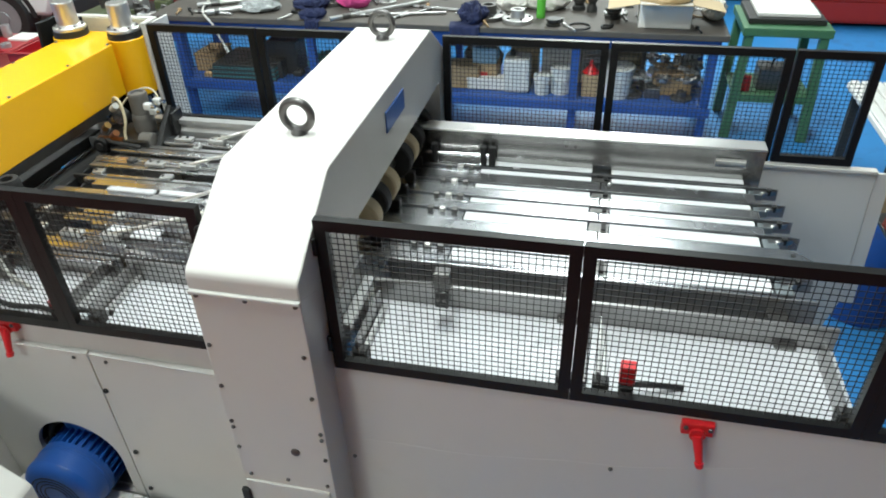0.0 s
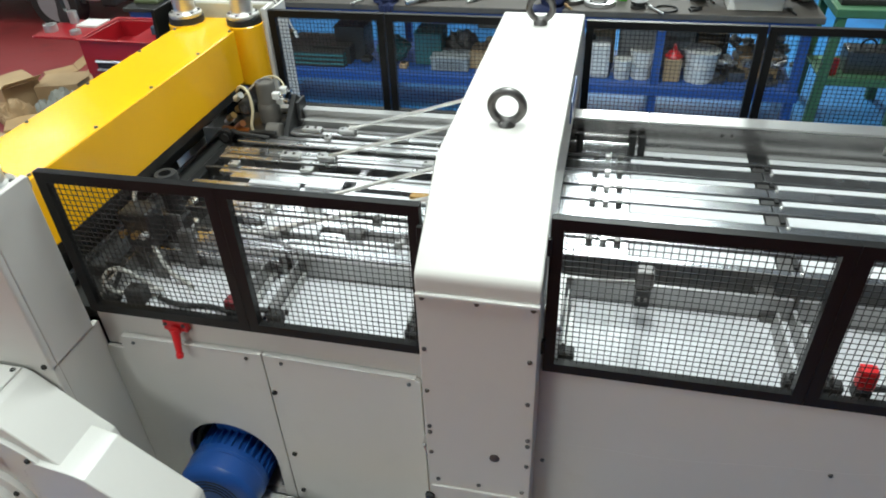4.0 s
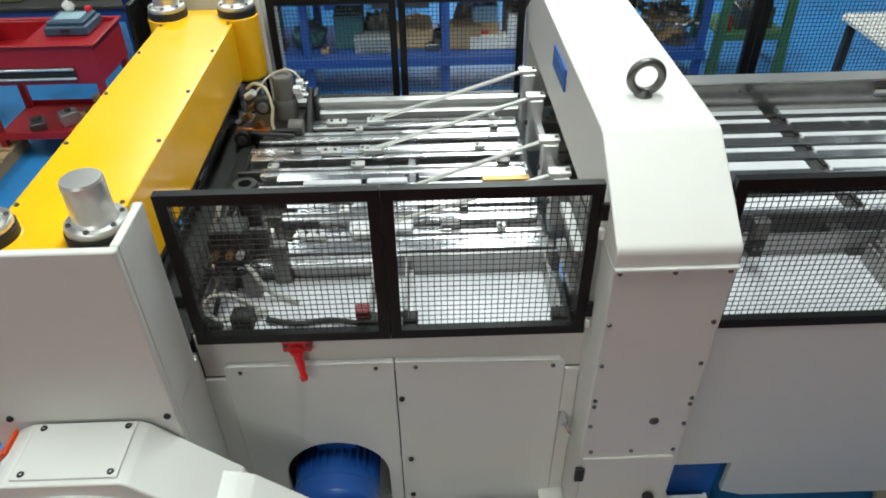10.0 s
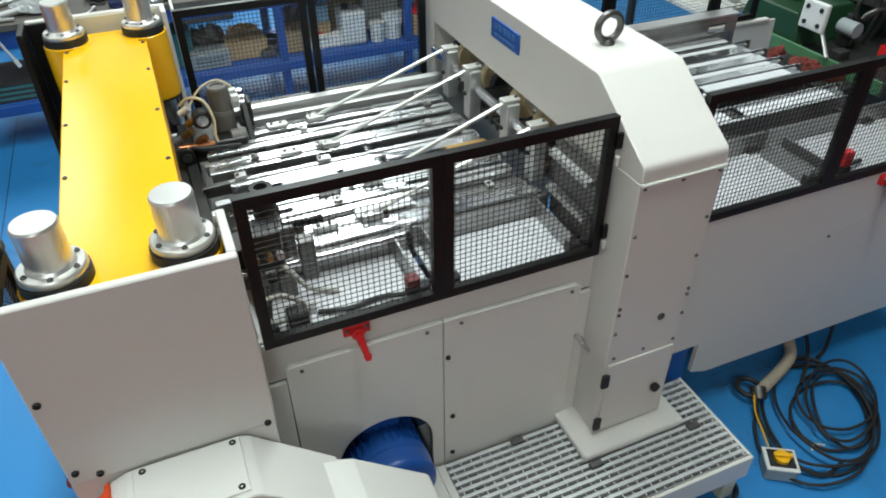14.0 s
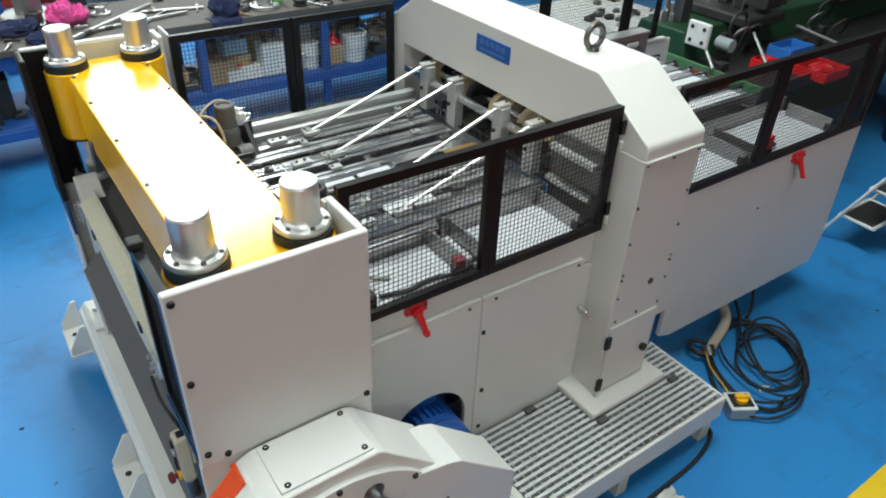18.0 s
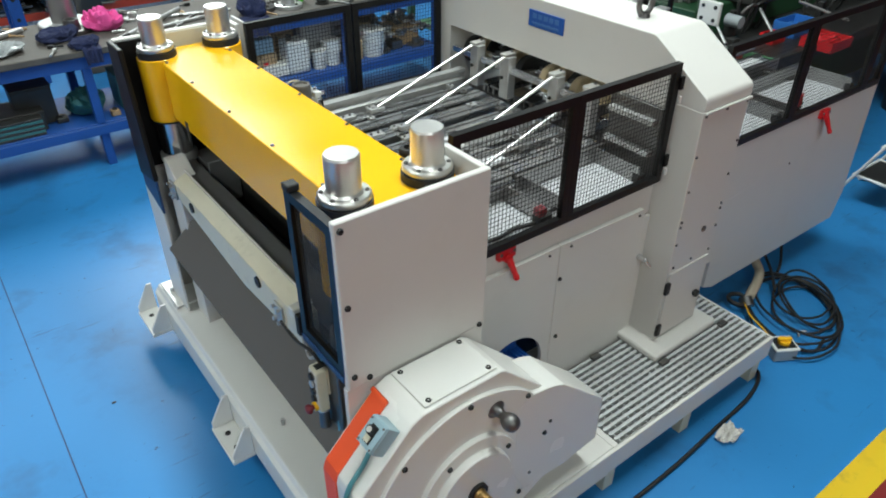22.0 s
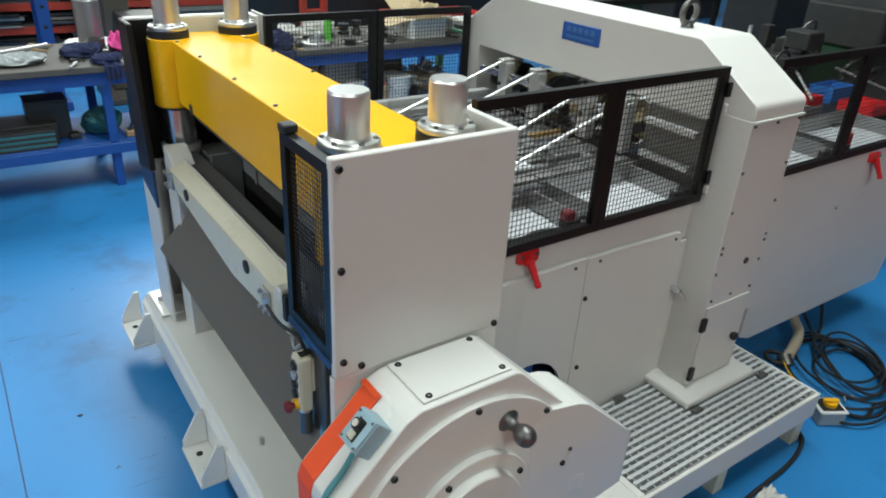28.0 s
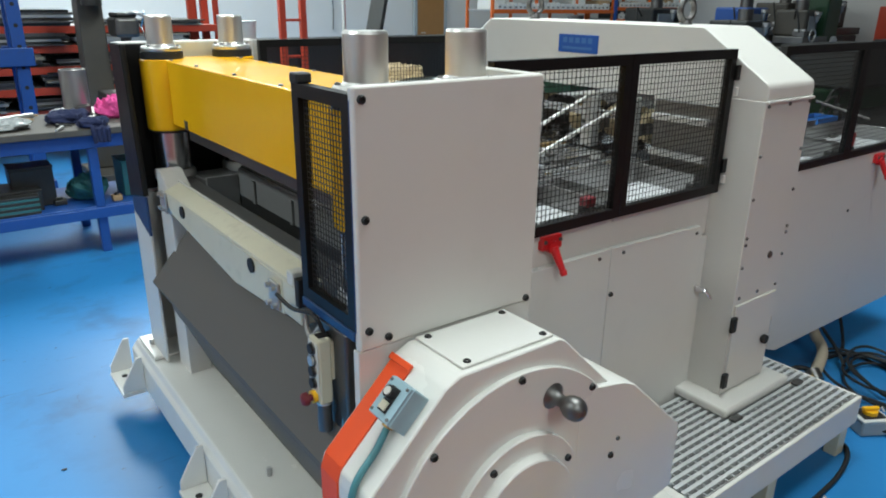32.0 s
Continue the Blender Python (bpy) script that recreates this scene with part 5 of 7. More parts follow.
RACK_RED = material("rack_red", (0.55, 0.055, 0.02), 0.5, spread=0.12, scale=8)
RACK_ORANGE = material("rack_orange", (0.70, 0.14, 0.02), 0.5, spread=0.1, scale=8)
TOOL_RED = material("trolley_red", (0.34, 0.010, 0.016), 0.35, spread=0.1, scale=6)
PAPER = material("paper_white", (0.75, 0.74, 0.70), 0.8, spread=0.05)
WOOD = material("raw_wood", (0.40, 0.26, 0.13), 0.7, spread=0.2, scale=12)
GLASS_GREEN = material("green_plastic", (0.10, 0.45, 0.05), 0.25, spread=0.1)
TEAL_CLOTH = material("teal_plastic", (0.03, 0.15, 0.16), 0.6, spread=0.2)
VAN_WHITE = material("vehicle_white", (0.75, 0.76, 0.76), 0.2, spread=0.02, coat=0.5)
DOOR_BROWN = material("brown_door", (0.30, 0.15, 0.05), 0.5, spread=0.12)


def crumple(c, sx, sy, sz, seed, cuts=4, rough=0.5):
    """A crumpled soft heap with ridged folds, resting on its base plane."""
    bm = bmesh.new()
    bmesh.ops.create_icosphere(bm, subdivisions=cuts + (cuts > 2), radius=1)
    at = Vector((seed * 1.7, seed * 0.9, seed))
    for v in bm.verts:
        p = v.co.copy()
        swirl = p + 0.35 * Vector((noise.noise(p * 1.3 + at), noise.noise(p * 1.3 - at), 0))
        broad = noise.noise(p * 1.4 + at)
        fold = 1 - 2.2 * abs(noise.noise(swirl * 2.6 - at))
        crease = 1 - 2.2 * abs(noise.noise(swirl * 5.8 + at * 2))
        k = 1 + rough * (0.55 * broad + 0.10 * fold)
        up = (p.z * 0.55 + 0.42) * (1 + rough * (0.55 * broad + 0.55 * fold + 0.28 * crease))
        v.co = Vector((c[0] + p.x * sx * k, c[1] + p.y * sy * k, c[2] + max(0.002, up * sz)))
    return bm


# rag and floor joints
solo("rag", crumple((-0.87, 0.765, 0.0), 0.052, 0.030, 0.017, 3, 4, 1.9), CLOTH_WHITE, "crumpled white paper rag on the blue floor", "rag")
solo("floor_joint", box(-3.2105, -3.2055, 0.37, 9.0, -0.01, 0.0025), NAVY, "thin dark joint in the painted floor", "floor joint", kind="structure")
solo("floor_marking_west", box(-5.25, -5.12, 2.5, 14.0, -0.01, 0.004), FLOOR_YELLOW, "yellow painted strip along the far aisle", "floor marking", kind="structure")
solo("aisle_west", box(-14.0, -5.25, 2.5, 14.0, -0.01, 0.004), FLOOR_RED, "red painted far walkway", "aisle", kind="structure")
for x, y, s in ((-2.95, 1.55, 0.012), (-2.9, 1.62, 0.008), (-3.0, 1.45, 0.009), (-2.97, 2.6, 0.01), (-2.5, 0.6, 0.02), (-2.86, 1.42, 0.008), (-2.83, 1.5, 0.006), (-2.92, 1.36, 0.011), (-2.78, 1.3, 0.007), (-2.7, 1.12, 0.016), (-3.35, 1.9, 0.007), (0.95, 0.75, 0.012), (1.15, 0.95, 0.009), (0.7, 0.62, 0.01)):
    solo("debris", crumple((x, y, 0.0), s, s * 0.7, s * 0.4, x * 7, 2, 0.8), RUBBER, "small dark crumb of dirt on the floor", "debris", "debris on the floor")

# cable coil with switch box
coil = thing("cable_coil", (0.25, 1.03, 0.0), "coiled black power cable lying on the blue floor", "cable")
rc = random.Random(11)
for k in range(8):
    wide = k % 2 == 0
    pts = []
    cx, cy = (0.165 if wide else 0.245) + rc.uniform(-0.05, 0.06), (1.065 if wide else 1.075) + rc.uniform(-0.045, 0.045)
    a0, rx, ry = rc.uniform(0, 6), (0.325 if wide else 0.22) + rc.uniform(-0.04, 0.03), (0.225 if wide else 0.14) + rc.uniform(-0.04, 0.03)
    lean, w1, w2 = radians(25 + rc.uniform(-30, 30)), rc.uniform(-0.16, 0.16), rc.uniform(0, 6)
    for i in range(17):
        a = a0 + 2 * math.pi * i / 16 * rc.uniform(1.0, 1.012) * 1.06
        g = 1 + w1 * math.sin(2 * a + w2)
        u, v = rx * g * math.cos(a), ry * g * math.sin(a)
        pts.append((cx + u * math.cos(lean) - v * math.sin(lean), cy + u * math.sin(lean) + v * math.cos(lean), 0.012 + 0.006 * k + 0.006 * math.sin(3 * a + k)))
    part("loop", tube(pts, 0.0068, 7), RUBBER, coil)
part("tail", tube([(0.40, 1.30, 0.04), (0.5, 1.34, 0.03), (0.58, 1.40, 0.1), (0.6, 1.46, 0.22)], 0.0088, 7), RUBBER, coil)
part("tail", tube([(0.2, 1.2, 0.05), (0.33, 1.3, 0.06), (0.42, 1.4, 0.08), (0.40, 1.5, 0.2)], 0.0088, 7), RUBBER, coil)
part("tail", tube([(0.05, 0.83, 0.03), (-0.05, 0.82, 0.015), (-0.12, 0.87, 0.03), (-0.16, 0.9, 0.04)], 0.0088, 7), RUBBER, coil)
part("bare_wire", tube([(0.0, 0.93, 0.01), (0.03, 0.95, 0.014), (0.07, 0.93, 0.01)], 0.004, 6), CABLE_WHITE, coil)
part("earth_wire", tube([(-0.03, 1.25, 0.06), (-0.10, 1.16, 0.05), (-0.15, 1.07, 0.06), (-0.19, 0.99, 0.06)], 0.004, 6), KNOB_YELLOW, coil)
part("collar_loop", torus((-0.03, 1.28, 0.05), "z", 0.05, 0.012, 28, 8), RUBBER, coil)
part("plug_end", rod((-0.02, 1.22, 0.03), (0.0, 1.26, 0.06), 0.035, 18), STEEL_DARK, coil)
hose = thing("sleeve_hose", (0.15, 1.35, 0.0), "beige sleeved hose running under the machine", "hose")
part("sleeve", tube([(0.0, 1.245, 0.04), (0.07, 1.265, 0.05), (0.18, 1.30, 0.06), (0.27, 1.345, 0.07), (0.30, 1.41, 0.12), (0.30, 1.47, 0.24)], 0.026, 14), BEIGE_HOSE, hose)
swb = thing("switch_box", (-0.212, 0.932, 0.0), "grey isolator switch box with yellow rotary knob", "switch")
bx_, by_ = -0.195, 0.928
sw_body = part("body", box(bx_ - 0.06, bx_ + 0.06, by_ - 0.05, by_ + 0.05, 0.0, 0.066, 0.008), PLASTIC_GREY, swb)
part("face_frame", box(bx_ - 0.064, bx_ + 0.064, by_ - 0.055, by_ + 0.055, 0.0665, 0.078, 0.005), PLASTIC_WHITE, sw_body)
part("face_plate", box(bx_ - 0.05, bx_ + 0.05, by_ - 0.041, by_ + 0.041, 0.0785, 0.081, 0.002), RUBBER, sw_body)
part("knob", rod((bx_, by_, 0.0815), (bx_, by_, 0.097), 0.03, 24), KNOB_YELLOW, sw_body)
part("grip", box(bx_ - 0.036, bx_ + 0.036, by_ - 0.009, by_ + 0.009, 0.0975, 0.112, 0.004), KNOB_YELLOW, sw_body)
swb.rotation_euler[2] = radians(-31)

# white step stool
st = thing("step_stool", (1.8, 1.4, 0.0), "white tubular folding step stool with dark treads", "step stool")
for x in (1.6, 1.98):
    part("front_leg", tube([(x, 1.595, 0.012), (x, 1.42, 0.38), (x, 1.20, 0.85)], 0.011, 10, n=3), PLASTIC_WHITE, st)
    part("rear_leg", tube([(x, 1.02, 0.012), (x, 1.1, 0.4), (x, 1.20, 0.85)], 0.011, 10, n=3), PLASTIC_WHITE, st)
for y, z in ((1.41, 0.20), (1.30, 0.44)):
    part("tread", box(1.625, 1.955, y - 0.095, y + 0.09, z - 0.012, z + 0.008, 0.005), OIL_DARK, st, "dark rubber tread")
    part("tread_frame", tube([(1.612, y - 0.11, z), (1.968, y - 0.11, z), (1.968, y + 0.105, z), (1.612, y + 0.105, z), (1.612, y - 0.11, z)], 0.012, 8, n=0), PLASTIC_WHITE, st)
bn_ = thing("waste_bin", (3.65, 2.0, 0.0), "dark grey plastic waste bin near the lathe", "bin")
part("body", lathe([(0.2, 0.0), (0.26, 0.62), (0.275, 0.63), (0.275, 0.66), (0.25, 0.66)], (3.65, 2.0, 0.0), "z", 32), OIL_DARK, bn_)
part("lid", lathe([(0.27, 0.6605), (0.26, 0.70), (0.15, 0.73), (0.02, 0.735)], (3.65, 2.0, 0.0), "z", 32), OIL_DARK, bn_)

# ---- long workbench behind the machine ----
bench = thing("workbench", (-1.4, 5.45, 0.0), "long blue steel workbench with worn top and lower shelf", "workbench")
top = part("tabletop", box(-3.6, 0.86, 5.06, 5.92, 0.825, 0.87, 0.006), WOOD_TOP, bench, "worn dark brown bench top")
part("front_rail", box(-3.55, 0.82, 5.10, 5.14, 0.735, 0.824, 0.004), BENCH_BLUE, bench)
part("back_rail", box(-3.55, 0.82, 5.82, 5.86, 0.735, 0.824, 0.004), BENCH_BLUE, bench)
for x in (-3.42, -2.26, -1.2, -0.18, 0.78):
    for y in (5.10, 5.80):
        part("leg", box(x - 0.03, x + 0.03, y, y + 0.06, 0.0, 0.734, 0.004), BENCH_BLUE, bench)
    part("side_rail", box(x - 0.025, x + 0.025, 5.161, 5.799, 0.27, 0.31, 0.003), BENCH_BLUE, bench)
part("shelf_rail", box(-3.55, 0.82, 5.07, 5.099, 0.255, 0.325, 0.003), BENCH_BLUE, bench)
part("shelf", box(-3.5, 0.80, 5.10, 5.80, 0.3105, 0.333, 0.003), BENCH_BLUE, bench, "blue steel lower shelf")
SH = 0.334
rsx = random.Random(77)
TOP = 0.8705


def bucket(x, y, r, h, label="white plastic bucket with lid on the bench shelf"):
    b = thing("bucket", (x, y, SH), label, "bucket", "buckets on the shelf")
    part("body", lathe([(r * 0.86, SH), (r, SH + h * 0.93), (r * 1.06, SH + h * 0.94), (r * 1.06, SH + h), (r * 0.9, SH + h)], (x, y, 0), "z", 28), PLASTIC_WHITE, b)
    part("handle", tube([(x - r * 1.05, y, SH + h * 0.9), (x - r * 0.7, y - r * 0.8, SH + h * 0.6), (x, y - r * 1.12, SH + h * 0.5), (x + r * 0.7, y - r * 0.8, SH + h * 0.6), (x + r * 1.05, y, SH + h * 0.9)], 0.004, 6), GALV, b)


bucket(-0.28, 5.24, 0.085, 0.21)
bucket(0.14, 5.24, 0.12, 0.23)
bucket(-0.42, 5.2, 0.065, 0.15)
jc = thing("jerrycan", (-0.62, 5.25, SH), "white ribbed plastic canister on the shelf", "canister")
part("body", box(-0.72, -0.52, 5.16, 5.34, SH, SH + 0.27, 0.02, seg=3), PLASTIC_WHITE, jc)
for k in range(4):
    part("rib", box(-0.715 + k * 0.05, -0.69 + k * 0.05, 5.152, 5.16, SH + 0.03, SH + 0.24, 0.003), PLASTIC_WHITE, jc)
part("cap", rod((-0.66, 5.25, SH + 0.27), (-0.66, 5.25, SH + 0.31), 0.025, 16), RUBBER, jc)
bb = thing("blue_crate", (-0.89, 5.34, SH), "pale blue plastic box on a carton on the shelf", "box")
part("body", box(-0.985, -0.79, 5.27, 5.44, SH + 0.185, SH + 0.31, 0.006), BOX_BLUE, bb)
part("carton", box(-0.98, -0.78, 5.26, 5.46, SH, SH + 0.184, 0.004), CARD, bb, "brown carton under the box")
part("red_mark", box(-0.92, -0.86, 5.2575, 5.2595, SH + 0.07, SH + 0.12), RED, bb)
rsh = random.Random(31)
for k in range(34):
    x, y, w = rsh.uniform(0.30, 0.76), rsh.uniform(5.17, 5.62), rsh.uniform(0.03, 0.08)
    z = SH + 0.10 + 0.16 * (y - 5.17) + rsh.uniform(0.0, 0.05)
    m_ = rsh.choice([GALV, STEEL_DARK, GALV, OIL_TAUPE, ALU])
    ob = thing("scrap_piece", (x, y, z), "grey turned metal piece heaped on the shelf", "scrap", "scrap heap on the shelf")
    a_ = rsh.uniform(0, 3)
    body_ = rod((x, y, z), (x + w * math.cos(a_), y + w * math.sin(a_), z + rsh.uniform(-0.02, 0.03)), rsh.uniform(0.012, 0.034), 14)
    part("body", body_, m_, ob)
    part("ring", torus((x, y, z + 0.01), "z", w * 0.4, 0.007, 18, 6), STEEL_DARK if k % 2 else GALV, ob)
for x, y, w, d, h, m_, nm, lb in ((-0.60, 5.60, 0.22, 0.2, 0.30, CARD, "carton", "brown cardboard carton at the back of the shelf"), (-0.36, 5.62, 0.2, 0.2, 0.34, PLASTIC_GREY, "crate", "grey perforated plastic crate at the back of the shelf"), (-0.02, 5.55, 0.24, 0.2, 0.30, PLASTIC_GREY, "crate", "grey perforated plastic crate at the back of the shelf"), (0.22, 5.60, 0.2, 0.2, 0.26, CARD, "carton", "brown cardboard carton at the back of the shelf"), (-1.45, 5.35, 0.3, 0.24, 0.12, CARD, "carton", "flattened brown carton on the bench shelf"), (-1.75, 5.25, 0.3, 0.2, 0.1, PLASTIC_GREY, "crate", "grey plastic crate of parts on the bench shelf"), (-3.32, 5.42, 0.2, 0.3, 0.14, WOOD, "crate", "orange-brown wooden crate on the bench shelf")):
    ob = thing(nm, (x, y, SH), lb, "box")
    part("body", box(x - w / 2, x + w / 2, y - d / 2, y + d / 2, SH + 0.0005, SH + h, 0.006), m_, ob)
    part("rim", box(x - w / 2 - 0.005, x + w / 2 + 0.005, y - d / 2 - 0.005, y + d / 2 + 0.005, SH + h + 0.0005, SH + h + 0.012, 0.003), m_, ob)
    for k in range(3):
        part("slot", box(x - w * 0.35, x + w * 0.35, y - d / 2 - 0.002, y - d / 2 - 0.0005, SH + h * (0.22 + 0.25 * k), SH + h * (0.30 + 0.25 * k)), STEEL_DARK if m_ is PLASTIC_GREY else CARD_PALE, ob)
tin = thing("funnel_tin", (-0.05, 5.22, SH), "brown tin with a red funnel on top", "tin")
part("tin", box(-0.12, 0.0, 5.16, 5.28, SH, SH + 0.17, 0.008), CARD, tin)
part("funnel", lathe([(0.06, SH + 0.17), (0.065, SH + 0.18), (0.02, SH + 0.23), (0.012, SH + 0.27), (0.004, SH + 0.27)], (-0.06, 5.22, 0), "z", 20), RED, tin)
for i, (x, y, w, d, h, m_, lb) in enumerate(((-2.75, 5.35, 0.32, 0.3, 0.13, OIL_DARK, "stack of dark sheet plates"), (-2.62, 5.42, 0.26, 0.22, 0.26, OIL_DARK, "black tool case standing on the shelf"), (-1.95, 5.4, 0.22, 0.26, 0.24, TEAL_CLOTH, "teal plastic crate"),
                                             (-1.05, 5.3, 0.25, 0.2, 0.16, CARD, "brown cardboard carton"), (-0.86, 5.25, 0.3, 0.12, 0.08, PAPER, "white wrapped roll of paper"), (0.55, 5.4, 0.28, 0.25, 0.16, WOOD, "wooden crate with parts"), (-0.3, 5.55, 0.3, 0.2, 0.30, PLASTIC_WHITE, "plain white carton"),
                                             (0.1, 5.6, 0.5, 0.2, 0.33, OIL_DARK, "dark machine housing"))):
    ob = thing("carton" if m_ in (CARD, PAPER, PLASTIC_WHITE) else "case", (x, y, SH), lb + " on the bench shelf", "box")
    part("body", box(x - w / 2, x + w / 2, y - d / 2, y + d / 2, SH, SH + h, 0.006), m_, ob)
    part("lid", box(x - w / 2 - 0.004, x + w / 2 + 0.004, y - d / 2 - 0.004, y + d / 2 + 0.004, SH + h + 0.0005, SH + h + 0.015, 0.003), m_, ob)
for k, (x, y, r) in enumerate(((-1.55, 5.35, 0.10), (-1.25, 5.5, 0.09))):
    cl = thing("wire_coil", (x, y, SH), "loose coil of pale wire lying on the bench shelf", "wire", "coils on the shelf")
    for j in range(4):
        part("loop", torus((x + 0.012 * j, y - 0.01 * j, SH + 0.012 + 0.014 * j), "z", r * (1 - 0.08 * j), 0.006, 28, 6), CABLE_WHITE if k == 0 else RUBBER, cl)
for k, (x, y, sx, sy, sz) in enumerate(((-2.28, 5.4, 0.13, 0.16, 0.13), (-1.72, 5.5, 0.14, 0.12, 0.16), (-1.42, 5.6, 0.12, 0.12, 0.12), (-0.95, 5.6, 0.16, 0.12, 0.2), (0.66, 5.55, 0.11, 0.14, 0.17))):
    solo("plastic_wrap", crumple((x, y, SH), sx, sy, sz, 3.1 * k + 1, 4, 0.55), (TEAL_CLOTH, STEEL_DARK, CARD, STEEL_DARK, STEEL_DARK)[k], "crumpled dull wrapping heaped on the bench shelf", "wrapping", "wrapping on the shelf")
for k in range(14):
    x, y = -3.3 + 0.29 * k + rsx.uniform(-0.08, 0.08), rsx.uniform(5.16, 5.3)
    w, d, h = rsx.uniform(0.05, 0.12), rsx.uniform(0.06, 0.14), rsx.uniform(0.03, 0.09)
    if -0.8 < x < 0.3 or -3.25 < x < -2.5:
        continue
    pb = thing("steel_block", (x, y, SH), "oily steel block lying on the bench shelf", "block", "blocks on the shelf")
    part("body", box(x - w / 2, x + w / 2, y - d / 2, y + d / 2, SH, SH + h, 0.006), rsx.choice([STEEL_DARK, GALV, OIL_DARK, WOOD]), pb)
    part("bore", rod((x, y, SH + h), (x, y, SH + h + 0.012), w * 0.25, 14), OIL_DARK, pb)
# teal sheets under the left end
sheets = thing("sheet_stack", (-2.95, 5.35, SH), "stack of teal and black sheets on the shelf", "sheets")
for k in range(7):
    part("sheet", box(-3.2 + 0.004 * k, -2.62, 5.12, 5.58, SH + k * 0.018, SH + k * 0.018 + 0.016, 0.002), TEAL_CLOTH if k % 2 else OIL_DARK, sheets)
rs = random.Random(21)


def lump(name, label, cat, x, y, z, s, m_, group=""):
    """A machined iron part: flange, boss and bolt holes, turned at random."""
    t_ = thing(name, (x, y, z), label, cat, group)
    part("flange", lathe([(s, 0), (s, s * 0.22), (s * 0.92, s * 0.26), (s * 0.5, s * 0.26)], (x, y, z), "z", 24), m_, t_)
    part("boss", lathe([(s * 0.48, 0), (s * 0.46, s * 0.5), (s * 0.3, s * 0.5), (s * 0.28, s * 0.3)], (x, y, z + s * 0.262), "z", 20), m_, t_)
    for k in range(5):
        a = k * 1.257 + s
        part("bolt", rod((x + s * 0.74 * math.cos(a), y + s * 0.74 * math.sin(a), z + s * 0.25), (x + s * 0.74 * math.cos(a), y + s * 0.74 * math.sin(a), z + s * 0.36), s * 0.09, 8), STEEL_DARK, t_)


for x, y, s in ((-0.63, 5.24, 0.115), (-0.86, 5.3, 0.13), (-2.2, 5.55, 0.12), (-1.75, 5.62, 0.07), (0.08, 5.5, 0.09)):
    lump("flange_part", "machined steel flange lying on the bench", "flange", x, y, TOP, s, GALV if s < 0.12 else STEEL_DARK, "flanges on the bench")
for x, y, s in ((0.25, 5.3, 0.09), (0.42, 5.45, 0.10), (0.62, 5.28, 0.08), (0.33, 5.6, 0.1)):
    lump("iron_part", "oily grey iron machine part on the shelf", "machine part", x, y - 0.05, SH, s, STEEL_DARK, "parts on the shelf")
for x, y, r, h in ((-0.36, 5.17, 0.055, 0.05), (-0.1, 5.55, 0.04, 0.12), (0.06, 5.4, 0.06, 0.08), (-0.2, 5.6, 0.05, 0.09)):
    solo("pulley", lathe([(r, 0), (r, h * 0.3), (r * 0.75, h * 0.4), (r * 0.75, h * 0.6), (r, h * 0.7), (r, h), (r * 0.5, h)], (x, y, TOP), "z", 24), OIL_DARK, "dark iron pulley lying on the bench", "pulley", "pulleys on the bench")
for x, y, R_ in ((-0.17, 5.14, 0.075), (0.02, 5.16, 0.035)):
    solo("belt_ring", torus((x, y, TOP + 0.008), "z", R_, 0.007, 32, 8), RUBBER, "black rubber ring lying on the bench", "ring", "rings on the bench")
bt = thing("spray_bottle", (-0.47, 5.35, TOP), "lime green bottle standing on the bench", "bottle")
part("body", lathe([(0.032, 0), (0.034, 0.01), (0.034, 0.13), (0.02, 0.17), (0.014, 0.175)], (-0.47, 5.35, TOP), "z", 20), GLASS_GREEN, bt)
part("cap", lathe([(0.015, 0.1755), (0.015, 0.21), (0.01, 0.215)], (-0.47, 5.35, TOP), "z", 16), RED, bt)
cbx2 = thing("open_carton", (0.42, 5.3, TOP), "open white carton with brown flaps on the bench", "box")
part("body", box(0.24, 0.60, 5.18, 5.46, TOP, TOP + 0.16, 0.004), PAPER, cbx2)
part("packing_paper", crumple((0.42, 5.32, TOP + 0.13), 0.17, 0.13, 0.12, 4.4, 4, 0.6), CARD_PALE, cbx2, "crumpled tan packing paper")
for xa, xb in ((0.02, 0.24), (0.60, 0.82)):
    part("flap", prism([(xa, TOP + 0.12), (xb, TOP + 0.162), (xb, TOP + 0.166), (xa, TOP + 0.124)] if xa < 0.3 else [(xa, TOP + 0.162), (xb, TOP + 0.12), (xb, TOP + 0.124), (xa, TOP + 0.166)], "y", 5.19, 5.45), CARD_PALE, cbx2)
for ya, yb, za in ((5.03, 5.18, 0.20), (5.46, 5.66, 0.27)):
    part("flap", prism([(ya, TOP + za), (yb, TOP + 0.162), (yb, TOP + 0.166), (ya, TOP + za + 0.004)] if ya < 5.3 else [(ya, TOP + 0.162), (yb, TOP + za), (yb, TOP + za + 0.004), (ya, TOP + 0.166)], "x", 0.245, 0.595), CARD_PALE, cbx2)
